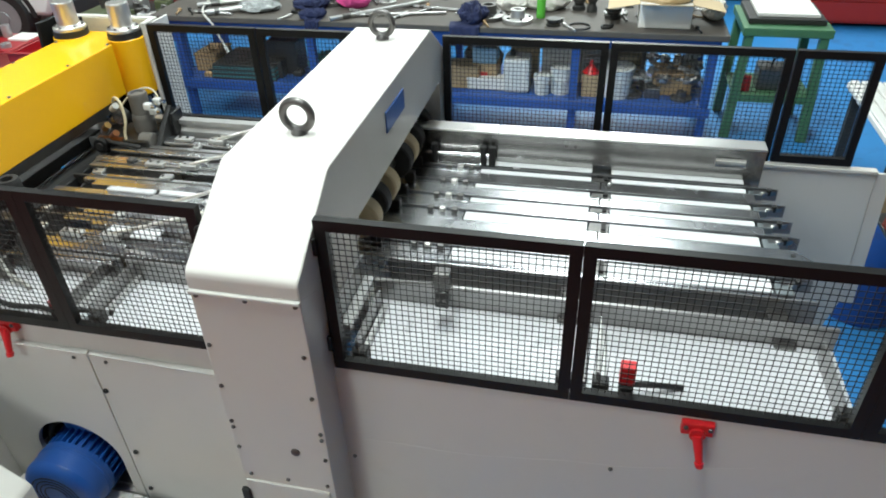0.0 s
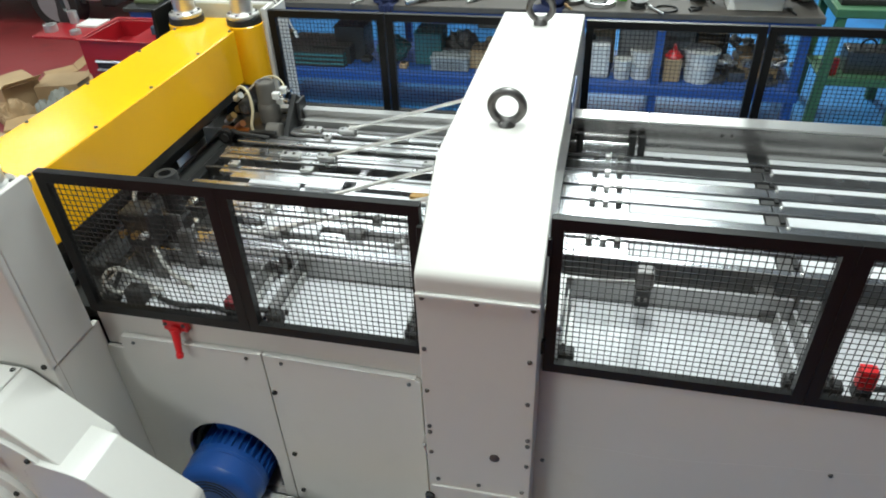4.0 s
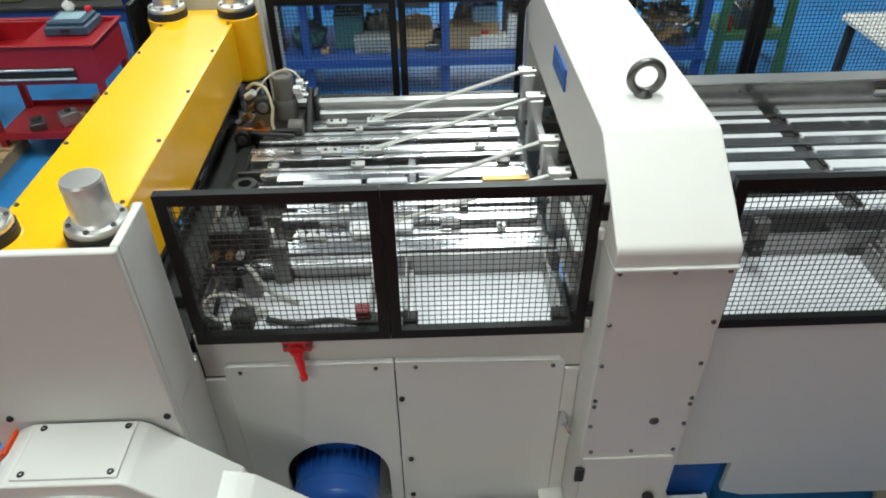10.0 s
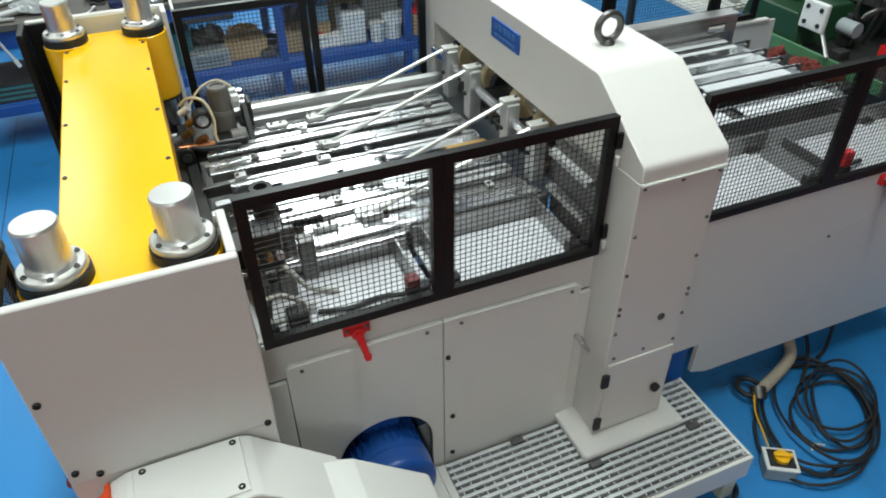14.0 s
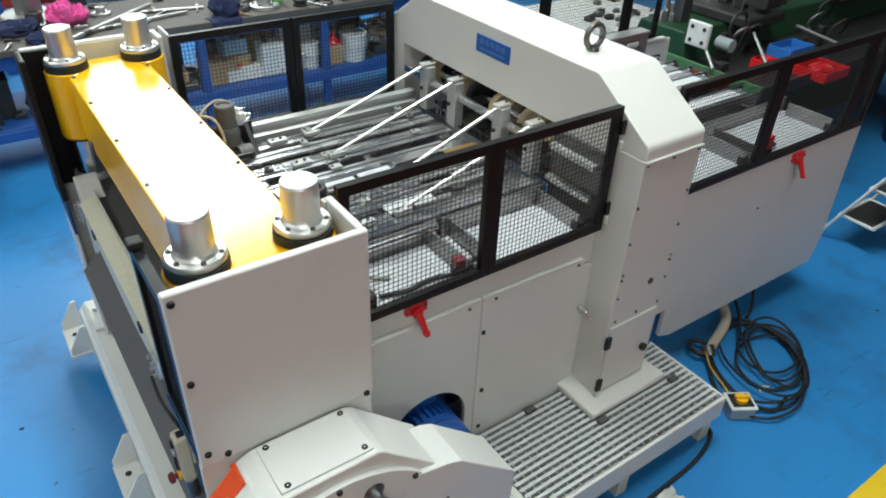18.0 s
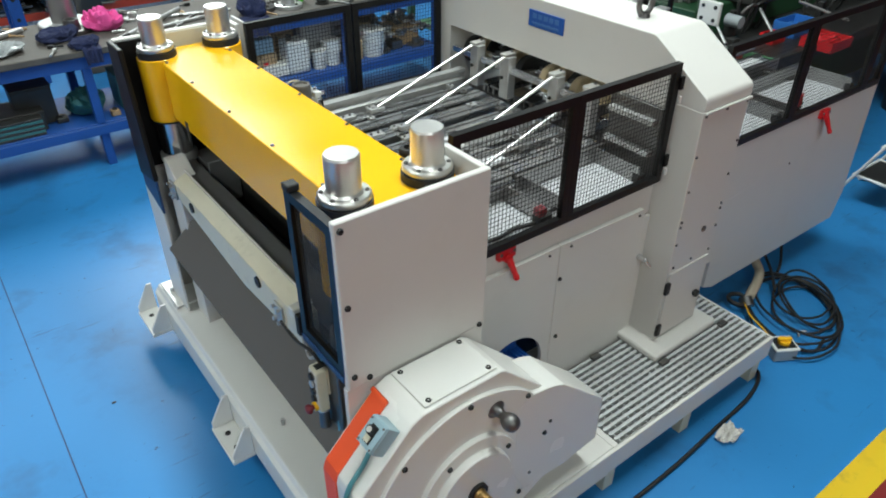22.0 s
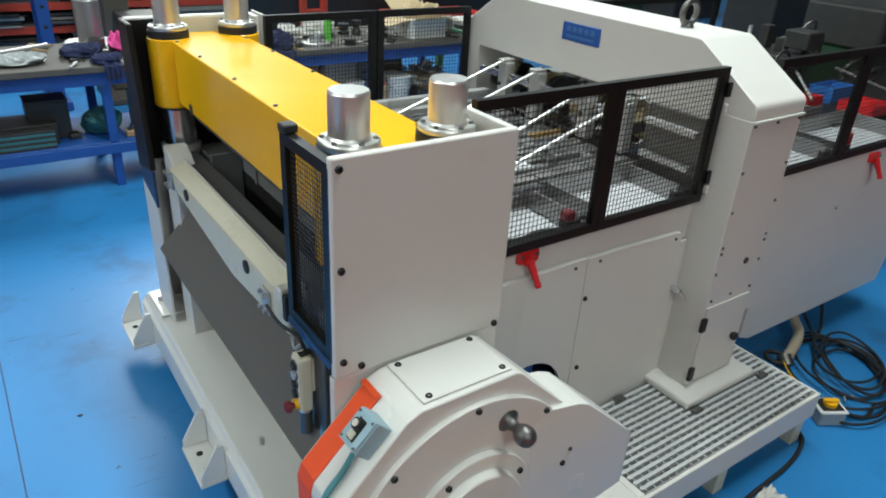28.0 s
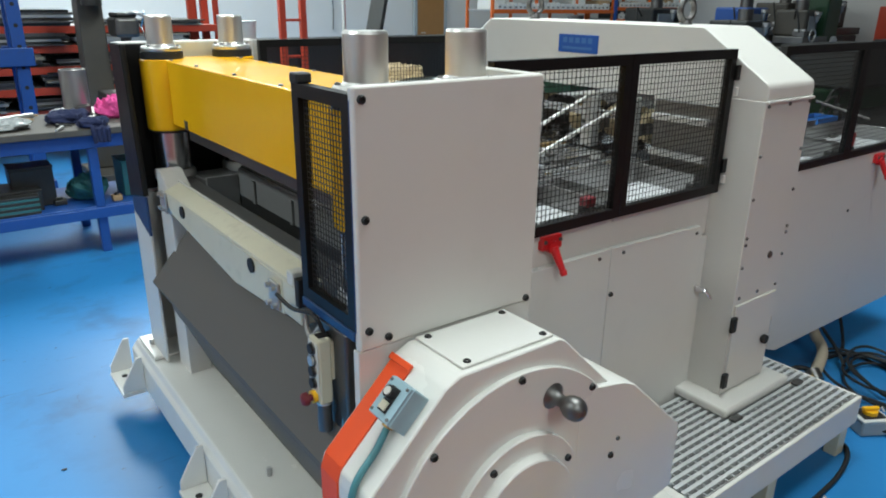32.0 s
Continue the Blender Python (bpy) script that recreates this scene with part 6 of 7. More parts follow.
for x, y, sx, sy, sz, m_, lb, nm in ((-2.33, 5.40, 0.14, 0.10, 0.06, CLOTH_NAVY, "crumpled navy blue cloth on the bench", "cloth"), (-2.22, 5.14, 0.10, 0.08, 0.045, CLOTH_NAVY, "crumpled navy blue cloth on the bench edge", "cloth"), (-0.96, 5.2, 0.10, 0.12, 0.09, CLOTH_NAVY, "crumpled navy blue cloth on the bench edge", "cloth"), (-2.0, 5.50, 0.12, 0.12, 0.10, CLOTH_PINK, "crumpled bright pink cloth on the bench", "cloth"),
                                     (0.78, 5.5, 0.08, 0.12, 0.09, CLOTH_WHITE, "crumpled white plastic bag on the bench", "bag"), (-2.75, 5.3, 0.17, 0.11, 0.05, WRAP, "clear plastic wrapping heaped on the bench", "bag"), (-0.45, 5.6, 0.15, 0.10, 0.09, CLOTH_WHITE, "white crumpled paper on the bench", "paper"),
                                     (-0.72, 5.55, 0.12, 0.10, 0.08, CLOTH_WHITE, "white crumpled paper on the bench", "paper")):
    solo(nm, crumple((x, y, TOP), sx, sy, sz, x * 3 + y, 4, 0.75), m_, lb, nm)
# hanging cloth over the front edge
for x_, w_, dz_ in ((-1.0, 0.13, 0.13), (-2.20, 0.07, 0.10)):
    bm_ = bmesh.new()
    bmesh.ops.create_grid(bm_, x_segments=24, y_segments=16, size=1)
    for v in bm_.verts:
        u_, d_ = v.co.x, (v.co.y + 1) / 2
        fold_ = 0.012 * math.sin(u_ * 6 + x_ * 3) * (0.4 + d_) + 0.008 * noise.noise(Vector((u_ * 2, d_ * 2, x_)))
        reach = 0.11 + dz_
        q_ = d_ * reach
        flat = min(q_, 0.11)
        v.co = Vector((x_ + u_ * w_ * (1 - 0.25 * d_), 5.165 - flat - 0.006 + (0.0 if q_ < 0.11 else -abs(fold_) - 0.004), TOP + 0.006 + max(0, fold_) * (q_ < 0.11) - max(0, q_ - 0.11) * (1 + 0.25 * noise.noise(Vector((u_ * 1.5, 0, x_))))))
    bmesh.ops.solidify(bm_, geom=bm_.faces[:], thickness=0.004)
    solo("cloth", bm_, CLOTH_NAVY, "navy blue cloth hanging over the bench edge", "cloth")
cyl = thing("steel_sleeve", (-2.2, 5.75, TOP), "tall turned steel sleeve on a round plate", "sleeve")
part("plate", lathe([(0.19, 0), (0.19, 0.03), (0.18, 0.036)], (-2.2, 5.75, TOP), "z", 36), GALV, cyl)
part("sleeve", lathe([(0.09, 0.0365), (0.09, 0.325), (0.086, 0.33), (0.074, 0.33), (0.074, 0.2)], (-2.2, 5.75, TOP), "z", 36), LIP, cyl)
for p, q_, r in (((-2.05, 5.06, TOP + 0.02), (-1.4, 5.6, TOP + 0.03), 0.016), ((-1.9, 5.2, TOP + 0.014), (-1.2, 5.35, TOP + 0.014), 0.012), ((-3.1, 5.1, TOP + 0.025), (-2.72, 5.35, TOP + 0.025), 0.024), ((-3.25, 5.16, TOP + 0.012), (-2.9, 5.12, TOP + 0.012), 0.012), ((-1.6, 5.15, TOP + 0.01), (-1.3, 5.5, TOP + 0.01), 0.009), ((-1.5, 5.5, TOP + 0.012), (-1.05, 5.42, TOP + 0.012), 0.011), ((-3.3, 5.3, TOP + 0.02), (-2.5, 5.75, TOP + 0.02), 0.02)):
    ob = thing("steel_bar", p, "bright steel bar lying on the bench", "bar", "bars on the bench")
    part("bar", rod(p, q_, r, 14), GALV, ob)
    part("collar", rod(Vector(p).lerp(Vector(q_), 0.12), Vector(p).lerp(Vector(q_), 0.2), r * 1.25, 14), STEEL_DARK, ob)
for k in range(48):
    x, y = rs.uniform(-3.4, 0.7), rs.uniform(5.1, 5.85)
    a, ln = rs.uniform(0, 3.1), rs.uniform(0.08, 0.22)
    m_ = rs.choice([GALV, STEEL_DARK, STEEL_DARK, RUBBER, WOOD])
    ob = thing("hand_tool", (x, y, TOP), "small steel hand tool lying on the bench", "tool", "tools on the bench")
    d = Vector((math.cos(a), math.sin(a), 0))
    c = Vector((x, y, TOP + 0.012))
    part("shank", rod(c - d * ln / 2, c + d * ln / 4, 0.007, 8), m_, ob)
    hd = part("head", box(-0.02, 0.02, -0.012, 0.012, -0.01, 0.012, 0.004), m_, ob)
    hd.matrix_basis = Matrix.Translation(c + d * ln / 4 - ORIGIN[ob]) @ Matrix.Rotation(a, 4, "Z") @ Matrix.Translation(ORIGIN[ob])

cord = thing("hanging_cord", (-2.98, 5.03, 0.6), "white cord hanging over the bench edge", "cord")
part("cord", tube([(-3.3, 5.5, TOP + 0.012), (-3.2, 5.2, TOP + 0.012), (-3.1, 5.055, TOP + 0.008), (-3.04, 5.035, 0.82), (-2.99, 5.035, 0.70), (-2.965, 5.04, 0.64)], 0.009, 8), CABLE_WHITE, cord)
part("cord_end", rod((-2.97, 5.04, 0.65), (-2.955, 5.04, 0.60), 0.014, 12), PLASTIC_WHITE, cord)
# green stand beside the bench
gs = thing("green_stand", (1.28, 5.55, 0.0), "green welded steel stand with a white topped plate", "stand")
for x in (1.0, 1.56):
    for y in (5.34, 5.86):
        part("leg", prism([(x - 0.035, 0), (x + 0.035, 0), (x + (0.03 if x < 1.2 else -0.03) + 0.03, 0.80), (x + (0.03 if x < 1.2 else -0.03) - 0.03, 0.80)], "y", y - 0.03, y + 0.03, 0.004), STAND_GREEN, gs)
part("top_frame", box(0.98, 1.58, 5.30, 5.90, 0.80, 0.86, 0.006), STAND_GREEN, gs)
part("mid_rail", box(1.0, 1.56, 5.32, 5.36, 0.30, 0.36, 0.004), STAND_GREEN, gs)
part("lower_shelf", box(1.0, 1.56, 5.36, 5.84, 0.33, 0.345, 0.003), STAND_GREEN, gs)
part("black_plate", box(1.02, 1.54, 5.40, 5.88, 0.861, 0.90, 0.006), OIL_DARK, gs)
solo("white_board", box(1.08, 1.50, 5.45, 5.85, 0.9005, 0.925, 0.004), PAPER, "white board lying on the green stand", "board")
tb = thing("tool_bag", (1.3, 5.55, 0.345), "grey tool case with a red tin beside it", "tool case")
part("case", box(1.18, 1.48, 5.45, 5.65, 0.3455, 0.52, 0.015), STEEL_DARK, tb)
part("handle", torus((1.33, 5.55, 0.53), "y", 0.05, 0.008, 20, 8), RUBBER, tb)
solo("red_tin", lathe([(0.035, 0), (0.035, 0.11), (0.03, 0.115), (0.01, 0.115)], (1.1, 5.45, 0.3455), "z", 18), RED, "small red tin on the stand shelf", "tin")
# red chest beyond the stand
CHEST_RED = material("chest_red", (0.52, 0.03, 0.015), 0.4, spread=0.1, scale=6)
rc_ = thing("red_chest", (2.7, 8.6, 0.0), "red steel tool chest beyond the stand", "tool chest")
part("body", box(2.1, 3.5, 8.35, 9.0, 0.04, 0.5, 0.01), CHEST_RED, rc_)
for x in (2.2, 3.4):
    for y in (8.45, 8.9):
        part("caster", rod((x - 0.02, y, 0.03), (x + 0.02, y, 0.03), 0.03, 16), RUBBER, rc_)
for k in range(2):
    part("drawer", box(2.13, 3.47, 8.335, 8.349, 0.07 + k * 0.21, 0.27 + k * 0.21, 0.003), CHEST_RED, rc_)

# white slatted table with clutter
wt = thing("white_table", (2.05, 4.2, 0.0), "white slatted metal table loaded with small parts", "table")
part("frame", box(1.54, 2.56, 3.72, 4.66, 0.70, 0.735, 0.006), PLASTIC_WHITE, wt)
for k in range(16):
    part("slat", box(1.55 + k * 0.063, 1.60 + k * 0.063, 3.73, 4.65, 0.7355, 0.75, 0.003), PLASTIC_WHITE, wt)
for x in (1.6, 2.5):
    for y in (3.78, 4.6):
        part("leg", box(x - 0.025, x + 0.025, y - 0.025, y + 0.025, 0, 0.699, 0.003), OIL_DARK, wt)
for k in range(22):
    x, y, s = rs.uniform(1.7, 2.5), rs.uniform(3.8, 4.6), rs.uniform(0.02, 0.05)
    m_ = rs.choice([GALV, RUBBER, BRASS, STEEL_DARK, WOOD, OIL_DARK, STEEL_DARK])
    ob = thing("small_part", (x, y, 0.7505), "small machine part lying on the white table", "machine part", "parts on the white table")
    part("body", lathe([(s, 0), (s, s * 0.5), (s * 0.6, s * 0.6), (s * 0.4, s * 0.9), (s * 0.2, s * 0.9)], (x, y, 0.7505), "z", 14), m_, ob)
    part("pin", rod((x, y, 0.77), (x + s * 1.8, y + s * 0.6, 0.765), s * 0.22, 8), m_, ob)

# green lathe at the end of the machine
BIN_BLUE = material("bin_blue", (0.03, 0.16, 0.5), 0.4, spread=0.08)
la = thing("lathe", (2.7, 2.9, 0.0), "dark green oily lathe with chip tray", "lathe")
part("base", box(1.75, 4.6, 2.75, 3.45, 0.0, 0.62, 0.02), DARK_GREEN, la)
part("chip_tray", box(1.486, 4.4, 2.20, 3.4, 0.78, 0.80, 0.004), OIL_DARK, la)
part("drip_ledge", box(1.24, 1.464, 2.32, 2.95, 0.76, 0.775, 0.003), OIL_DARK, la)
part("tray_rim", box(1.465, 1.485, 2.20, 3.4, 0.76, 0.84, 0.004), STAND_GREEN, la)
part("tray_rim", box(1.465, 4.4, 2.18, 2.20, 0.76, 0.84, 0.004), OIL_DARK, la)
for x in (1.55, 4.2):
    part("tray_leg", box(x - 0.04, x + 0.04, 2.3, 2.38, 0.0, 0.779, 0.004), OIL_DARK, la)
part("bed", prism([(2.85, 0.80), (3.35, 0.80), (3.3, 1.0), (2.9, 1.0)], "x", 1.5, 4.5, 0.01), DARK_GREEN, la)
part("headstock", box(3.3, 4.5, 2.75, 3.45, 1.0, 1.36, 0.03), OIL_DARK, la)
part("carriage", box(1.95, 2.4, 2.7, 3.35, 1.0, 1.08, 0.015), OIL_DARK, la)
rl = random.Random(9)
for k in range(26):
    x, y, w = rl.uniform(1.6, 3.2), rl.uniform(2.55, 3.35), rl.uniform(0.04, 0.12)
    z0 = 1.08 if 1.95 < x < 2.4 and y > 2.72 else 1.0 if 2.9 < y < 3.3 else 0.801
    h = rl.uniform(0.05, 0.2)
    m_ = rl.choice([OIL_DARK, RUBBER, STEEL_DARK, DARK_GREEN, OIL_DARK, GALV])
    if k % 3 == 0:
        part("knob", lathe([(w * 0.5, 0), (w * 0.5, h * 0.4), (w * 0.3, h * 0.5), (w * 0.28, h), (w * 0.1, h)], (x, y, z0), "z", 16), m_, la)
    elif k % 3 == 1:
        part("fitting", box(x - w / 2, x + w / 2, y - w * 0.4, y + w * 0.4, z0, z0 + h, 0.006), m_, la)
    else:
        part("coolant_hose", tube([(x, y, z0 + 0.01), (x + 0.02, y - 0.02, z0 + h), (x + 0.1, y - 0.06, z0 + h + 0.05), (x + 0.18, y - 0.02, z0 + h * 0.6), (x + 0.2, y + 0.02, z0 + 0.01)], 0.012, 8), RUBBER if k % 2 else STEEL_DARK, la)
part("tool_post", box(2.1, 2.3, 2.7, 2.9, 1.12, 1.25, 0.01), OIL_DARK, la)
fpl = part("face_plate", prism([(2.7, 0.93), (2.88, 0.93), (2.88, 1.1), (2.7, 1.1)], "x", 1.50, 1.53, 0.01), PLASTIC_WHITE, la, "white plate with four holes")
for y, z in ((2.74, 0.97), (2.84, 0.97), (2.74, 1.06), (2.84, 1.06)):
    part("hole", rod((1.495, y, z), (1.502, y, z), 0.014, 12), RUBBER, fpl)
for p, q_ in (((1.55, 2.75, 0.95), (1.42, 2.55, 0.86)), ((1.95, 2.65, 1.0), (1.8, 2.4, 0.87)), ((2.4, 2.6, 1.0), (2.65, 2.3, 0.88))):
    part("lever", rod(p, q_, 0.011, 10), GALV, la)
part("hand_wheel", torus((1.85, 2.72, 1.05), "y", 0.09, 0.012, 28, 8), OIL_DARK, la)
part("drum", rod((1.75, 2.66, 0.93), (1.75, 2.78, 0.93), 0.045, 20), PLASTIC_GREY, la)
for nm, b, m_ in (("red_bin", (1.84, 2.0, 2.43, 2.55, 0.80, 0.87), RED), ("blue_bin", (2.10, 2.40, 2.42, 2.60, 0.80, 0.91), BIN_BLUE), ("red_bin", (2.0, 2.3, 2.08, 2.32, 0.80, 0.87), RED)):
    bn = thing(nm, ((b[0] + b[1]) / 2, (b[2] + b[3]) / 2, b[4]), ("blue" if "blue" in nm else "red") + " plastic bin standing on the lathe tray", "bin")
    w_ = 0.008
    part("bottom", box(b[0], b[1], b[2], b[3], b[4] + 0.0005, b[4] + 0.01, 0.002), m_, bn)
    for q4 in ((b[0], b[0] + w_, b[2], b[3]), (b[1] - w_, b[1], b[2], b[3]), (b[0] + w_, b[1] - w_, b[2], b[2] + w_), (b[0] + w_, b[1] - w_, b[3] - w_, b[3])):
        part("side", box(*q4, b[4] + 0.0105, b[5], 0.002), m_, bn)
    part("contents", crumple(((b[0] + b[1]) / 2, (b[2] + b[3]) / 2, b[4] + 0.012), (b[1] - b[0]) * 0.3, (b[3] - b[2]) * 0.3, 0.06, b[0], 3, 0.6), m_, bn)
CLOTH_RUST = material("rust_cloth", (0.16, 0.03, 0.02), 0.9, spread=0.4, scale=20)
for x, y, w, sd in ((1.30, 2.80, 0.06, 1.0), (1.33, 2.62, 0.08, 2.0), (1.38, 2.45, 0.06, 3.0)):
    solo("rag", crumple((x, y, 0.7755), w, w * 0.9, 0.05, sd, 3, 0.9), CLOTH_RUST, "oily rust-red rag on the lathe ledge", "rag", "rags by the lathe")
# blue drum and wooden block by the far end
bd = thing("blue_drum", (1.47, 3.30, 0.0), "blue steel drum with a wooden block on it", "drum")
part("body", lathe([(0.19, 0), (0.2, 0.01), (0.2, 0.3), (0.205, 0.31), (0.2, 0.32), (0.2, 0.6), (0.19, 0.61), (0.17, 0.6)], (1.47, 3.30, 0.0), "z", 36), BENCH_BLUE, bd)
solo("wooden_block", box(1.29, 1.46, 3.18, 3.36, 0.6105, 0.72, 0.006), WOOD, "raw wooden block on the blue drum", "block")

# ---- trolley, cartons, van ----
tr = thing("tool_trolley", (-3.9, 4.5, 0.0), "open red tool trolley with one black drawer", "tool trolley")
for x in (-4.26, -3.48):
    for y in (4.26, 4.70):
        part("post", box(x - 0.022, x + 0.022, y - 0.022, y + 0.022, 0.08, 0.549, 0.003), TOOL_RED, tr)
        part("caster", rod((x - 0.015, y, 0.04), (x + 0.015, y, 0.04), 0.04, 18), RUBBER, tr)
part("lower_tray", box(-4.29, -3.45, 4.23, 4.73, 0.165, 0.18, 0.004), TOOL_RED, tr)
for b in ((-4.29, -3.45, 4.225, 4.2295), (-4.29, -3.45, 4.7305, 4.735)):
    part("tray_lip", box(*b, 0.16, 0.215, 0.002), TOOL_RED, tr)
for b in ((-4.29, -3.45, 4.23, 4.25), (-4.29, -3.45, 4.71, 4.73), (-4.29, -4.27, 4.251, 4.709), (-3.47, -3.45, 4.251, 4.709)):
    part("case_wall", box(*b, 0.55, 0.80, 0.004), TOOL_RED, tr)
part("case_floor", box(-4.269, -3.471, 4.251, 4.709, 0.66, 0.675, 0.002), TOOL_RED, tr)
part("case_shelf", box(-3.93, -3.471, 4.251, 4.709, 0.776, 0.79, 0.002), TOOL_RED, tr)
for b in ((-4.31, -3.43, 4.215, 4.245), (-4.31, -3.43, 4.715, 4.745), (-4.31, -4.28, 4.2455, 4.7145), (-3.46, -3.43, 4.2455, 4.7145)):
    part("rim", box(*b, 0.8005, 0.815, 0.005), TOOL_RED, tr)
part("drawer", box(-4.19, -3.60, 4.222, 4.2295, 0.575, 0.668, 0.003), RUBBER, tr)
for z in (0.588, 0.65):
    part("pull", box(-4.19, -3.60, 4.205, 4.2215, z, z + 0.013, 0.003), ALU, tr)
part("side_shelf", box(-4.74, -4.315, 4.3, 4.7, 0.775, 0.795, 0.004), TOOL_RED, tr)
for x, y, w, d, h, m_ in ((-4.05, 4.36, 0.14, 0.1, 0.06, STEEL_DARK), (-3.85, 4.42, 0.1, 0.12, 0.09, GALV), (-3.68, 4.38, 0.12, 0.1, 0.1, WOOD), (-3.62, 4.58, 0.14, 0.16, 0.14, CARD)):
    ob = thing("trolley_part", (x, y, 0.18), "loose machine part lying in the trolley tray", "machine part", "parts in the trolley")
    part("body", box(x - w / 2, x + w / 2, y - d / 2, y + d / 2, 0.1805, 0.18 + h, 0.008), m_, ob)
    part("knob", rod((x, y, 0.18 + h), (x, y, 0.2 + h), w * 0.2, 14), STEEL_DARK, ob)
    ob.rotation_euler[2] = radians(60 * x)
TESTER = material("dark_teal_plastic", (0.035, 0.075, 0.12), 0.45, spread=0.1)
pt = thing("battery_tester", (-3.69, 4.56, 0.79), "dark blue plastic instrument case on the trolley", "case")
part("body", box(-3.82, -3.54, 4.43, 4.70, 0.7905, 0.855, 0.012), TESTER, pt)
part("lid", box(-3.80, -3.56, 4.45, 4.68, 0.8555, 0.878, 0.008), TESTER, pt)
part("screen", box(-3.77, -3.60, 4.50, 4.64, 0.8785, 0.881, 0.001), BOX_BLUE, pt, "pale blue lid label")
part("latch", box(-3.71, -3.65, 4.42, 4.4295, 0.825, 0.84, 0.002), RUBBER, pt)
solo("paper_ball", crumple((-3.72, 4.66, 0.8782), 0.035, 0.03, 0.05, 2.0, 3, 0.7), CLOTH_WHITE, "crumpled white paper on the dark case", "paper")
solo("red_ball", lathe([(0.022, 0), (0.024, 0.012), (0.018, 0.03), (0.006, 0.032)], (-3.60, 4.665, 0.8783), "z", 18), RED, "small red ball on the dark case", "ball")
solo("notebook", box(-4.52, -4.33, 4.52, 4.68, 0.7955, 0.812, 0.002), PAPER, "white paper pad on the trolley shelf", "paper")
for x, y, r_, h in ((-4.66, 4.42, 0.05, 0.05), (-4.6, 4.62, 0.035, 0.09), (-4.42, 4.38, 0.04, 0.03)):
    solo("bearing", lathe([(r_, 0), (r_, h), (r_ * 0.6, h), (r_ * 0.55, h * 0.4)], (x, y, 0.7955), "z", 20), GALV, "grey steel bearing on the trolley shelf", "bearing", "bearings on the trolley")
solo("clamp", prism([(-4.72, 0.80), (-4.62, 0.80), (-4.62, 0.86), (-4.66, 0.90), (-4.66, 1.02), (-4.70, 1.02), (-4.70, 0.90), (-4.72, 0.86)], "y", 4.6, 4.64, 0.004), OIL_DARK, "dark iron clamp on the trolley shelf", "clamp")
for x, y, w, d, h, m_, r_ in ((-5.05, 4.75, 0.35, 0.3, 0.26, CARD, 20), (-4.95, 3.75, 0.3, 0.25, 0.2, CARD, -15), (-5.0, 4.25, 0.4, 0.25, 0.12, WOOD, 35), (-5.4, 4.6, 0.35, 0.3, 0.3, CARD, -30), (-5.75, 4.95, 0.3, 0.22, 0.06, CARD_PALE, 12), (-5.3, 5.05, 0.26, 0.2, 0.2, WOOD, 50), (-4.9, 5.0, 0.3, 0.2, 0.16, CARD, -8)):
    ob = thing("carton", (x, y, 0.004), "torn brown carton on the floor beside the aisle", "box", "cartons by the aisle")
    part("body", box(x - w / 2, x + w / 2, y - d / 2, y + d / 2, 0.005, h, 0.005), m_, ob)
    part("flap", prism([(x + w / 2, h), (x + w / 2 + 0.14, h + 0.07), (x + w / 2 + 0.14, h + 0.074), (x + w / 2, h + 0.004)], "y", y - d / 2, y + d / 2), m_, ob)
    ob.rotation_euler[2] = radians(r_)
dbn = thing("dark_table", (-4.9, 6.1, 0.0), "dark steel table with a blue front rail", "table")
part("top", box(-4.92, -3.72, 5.62, 6.4, 0.56, 0.60, 0.01), OIL_DARK, dbn)
part("rail", box(-4.88, -3.75, 5.65, 5.70, 0.455, 0.559, 0.005), BENCH_BLUE, dbn)
for x in (-4.84, -3.80):
    for y in (5.75, 6.32):
        part("leg", box(x - 0.03, x + 0.03, y - 0.03, y + 0.03, 0, 0.559, 0.004), BENCH_BLUE, dbn)
for x, y, s, m_ in ((-4.9, 4.6, 0.16, CLOTH_WHITE), (-5.25, 4.35, 0.15, CARD)):
    solo("scrap_heap", crumple((x, y, 0.004), s, s * 0.8, s * 1.1, x, 4, 0.6), m_, "crumpled packing scrap on the floor", "scrap", "scrap by the aisle")
OLIVE = material("olive_enamel", (0.09, 0.11, 0.05), 0.5, spread=0.2, scale=9)
gcb = thing("bench_drill", (-4.75, 5.95, 0.601), "olive green bench drill on the dark table", "drill")
part("foot", box(-4.87, -4.63, 5.75, 6.1, 0.601, 0.63, 0.006), OLIVE, gcb)
part("column", rod((-4.75, 6.02, 0.63), (-4.75, 6.02, 1.1), 0.035, 18), STEEL_DARK, gcb)
part("head", box(-4.84, -4.66, 5.72, 6.1, 0.95, 1.14, 0.03), OLIVE, gcb)
part("handle", rod((-4.66, 5.85, 1.03), (-4.55, 5.80, 0.96), 0.008, 10), GALV, gcb)
rtb = random.Random(14)
for k in range(9):
    x, y, w, h = rtb.uniform(-4.5, -3.85), rtb.uniform(5.72, 6.25), rtb.uniform(0.05, 0.12), rtb.uniform(0.04, 0.12)
    ob = thing("table_part", (x, y, 0.6), "oily machine part lying on the dark table", "machine part", "parts on the dark table")
    part("body", box(x - w, x + w, y - w * 0.6, y + w * 0.6, 0.6005, 0.6 + h, 0.01), rtb.choice([STEEL_DARK, OIL_DARK, GALV, OLIVE, CARD]), ob)
    part("stud", rod((x, y, 0.6 + h), (x + 0.02, y, 0.64 + h), w * 0.3, 12), STEEL_DARK, ob)
SACK = material("grey_sack", (0.27, 0.27, 0.24), 0.8, spread=0.2, scale=14)
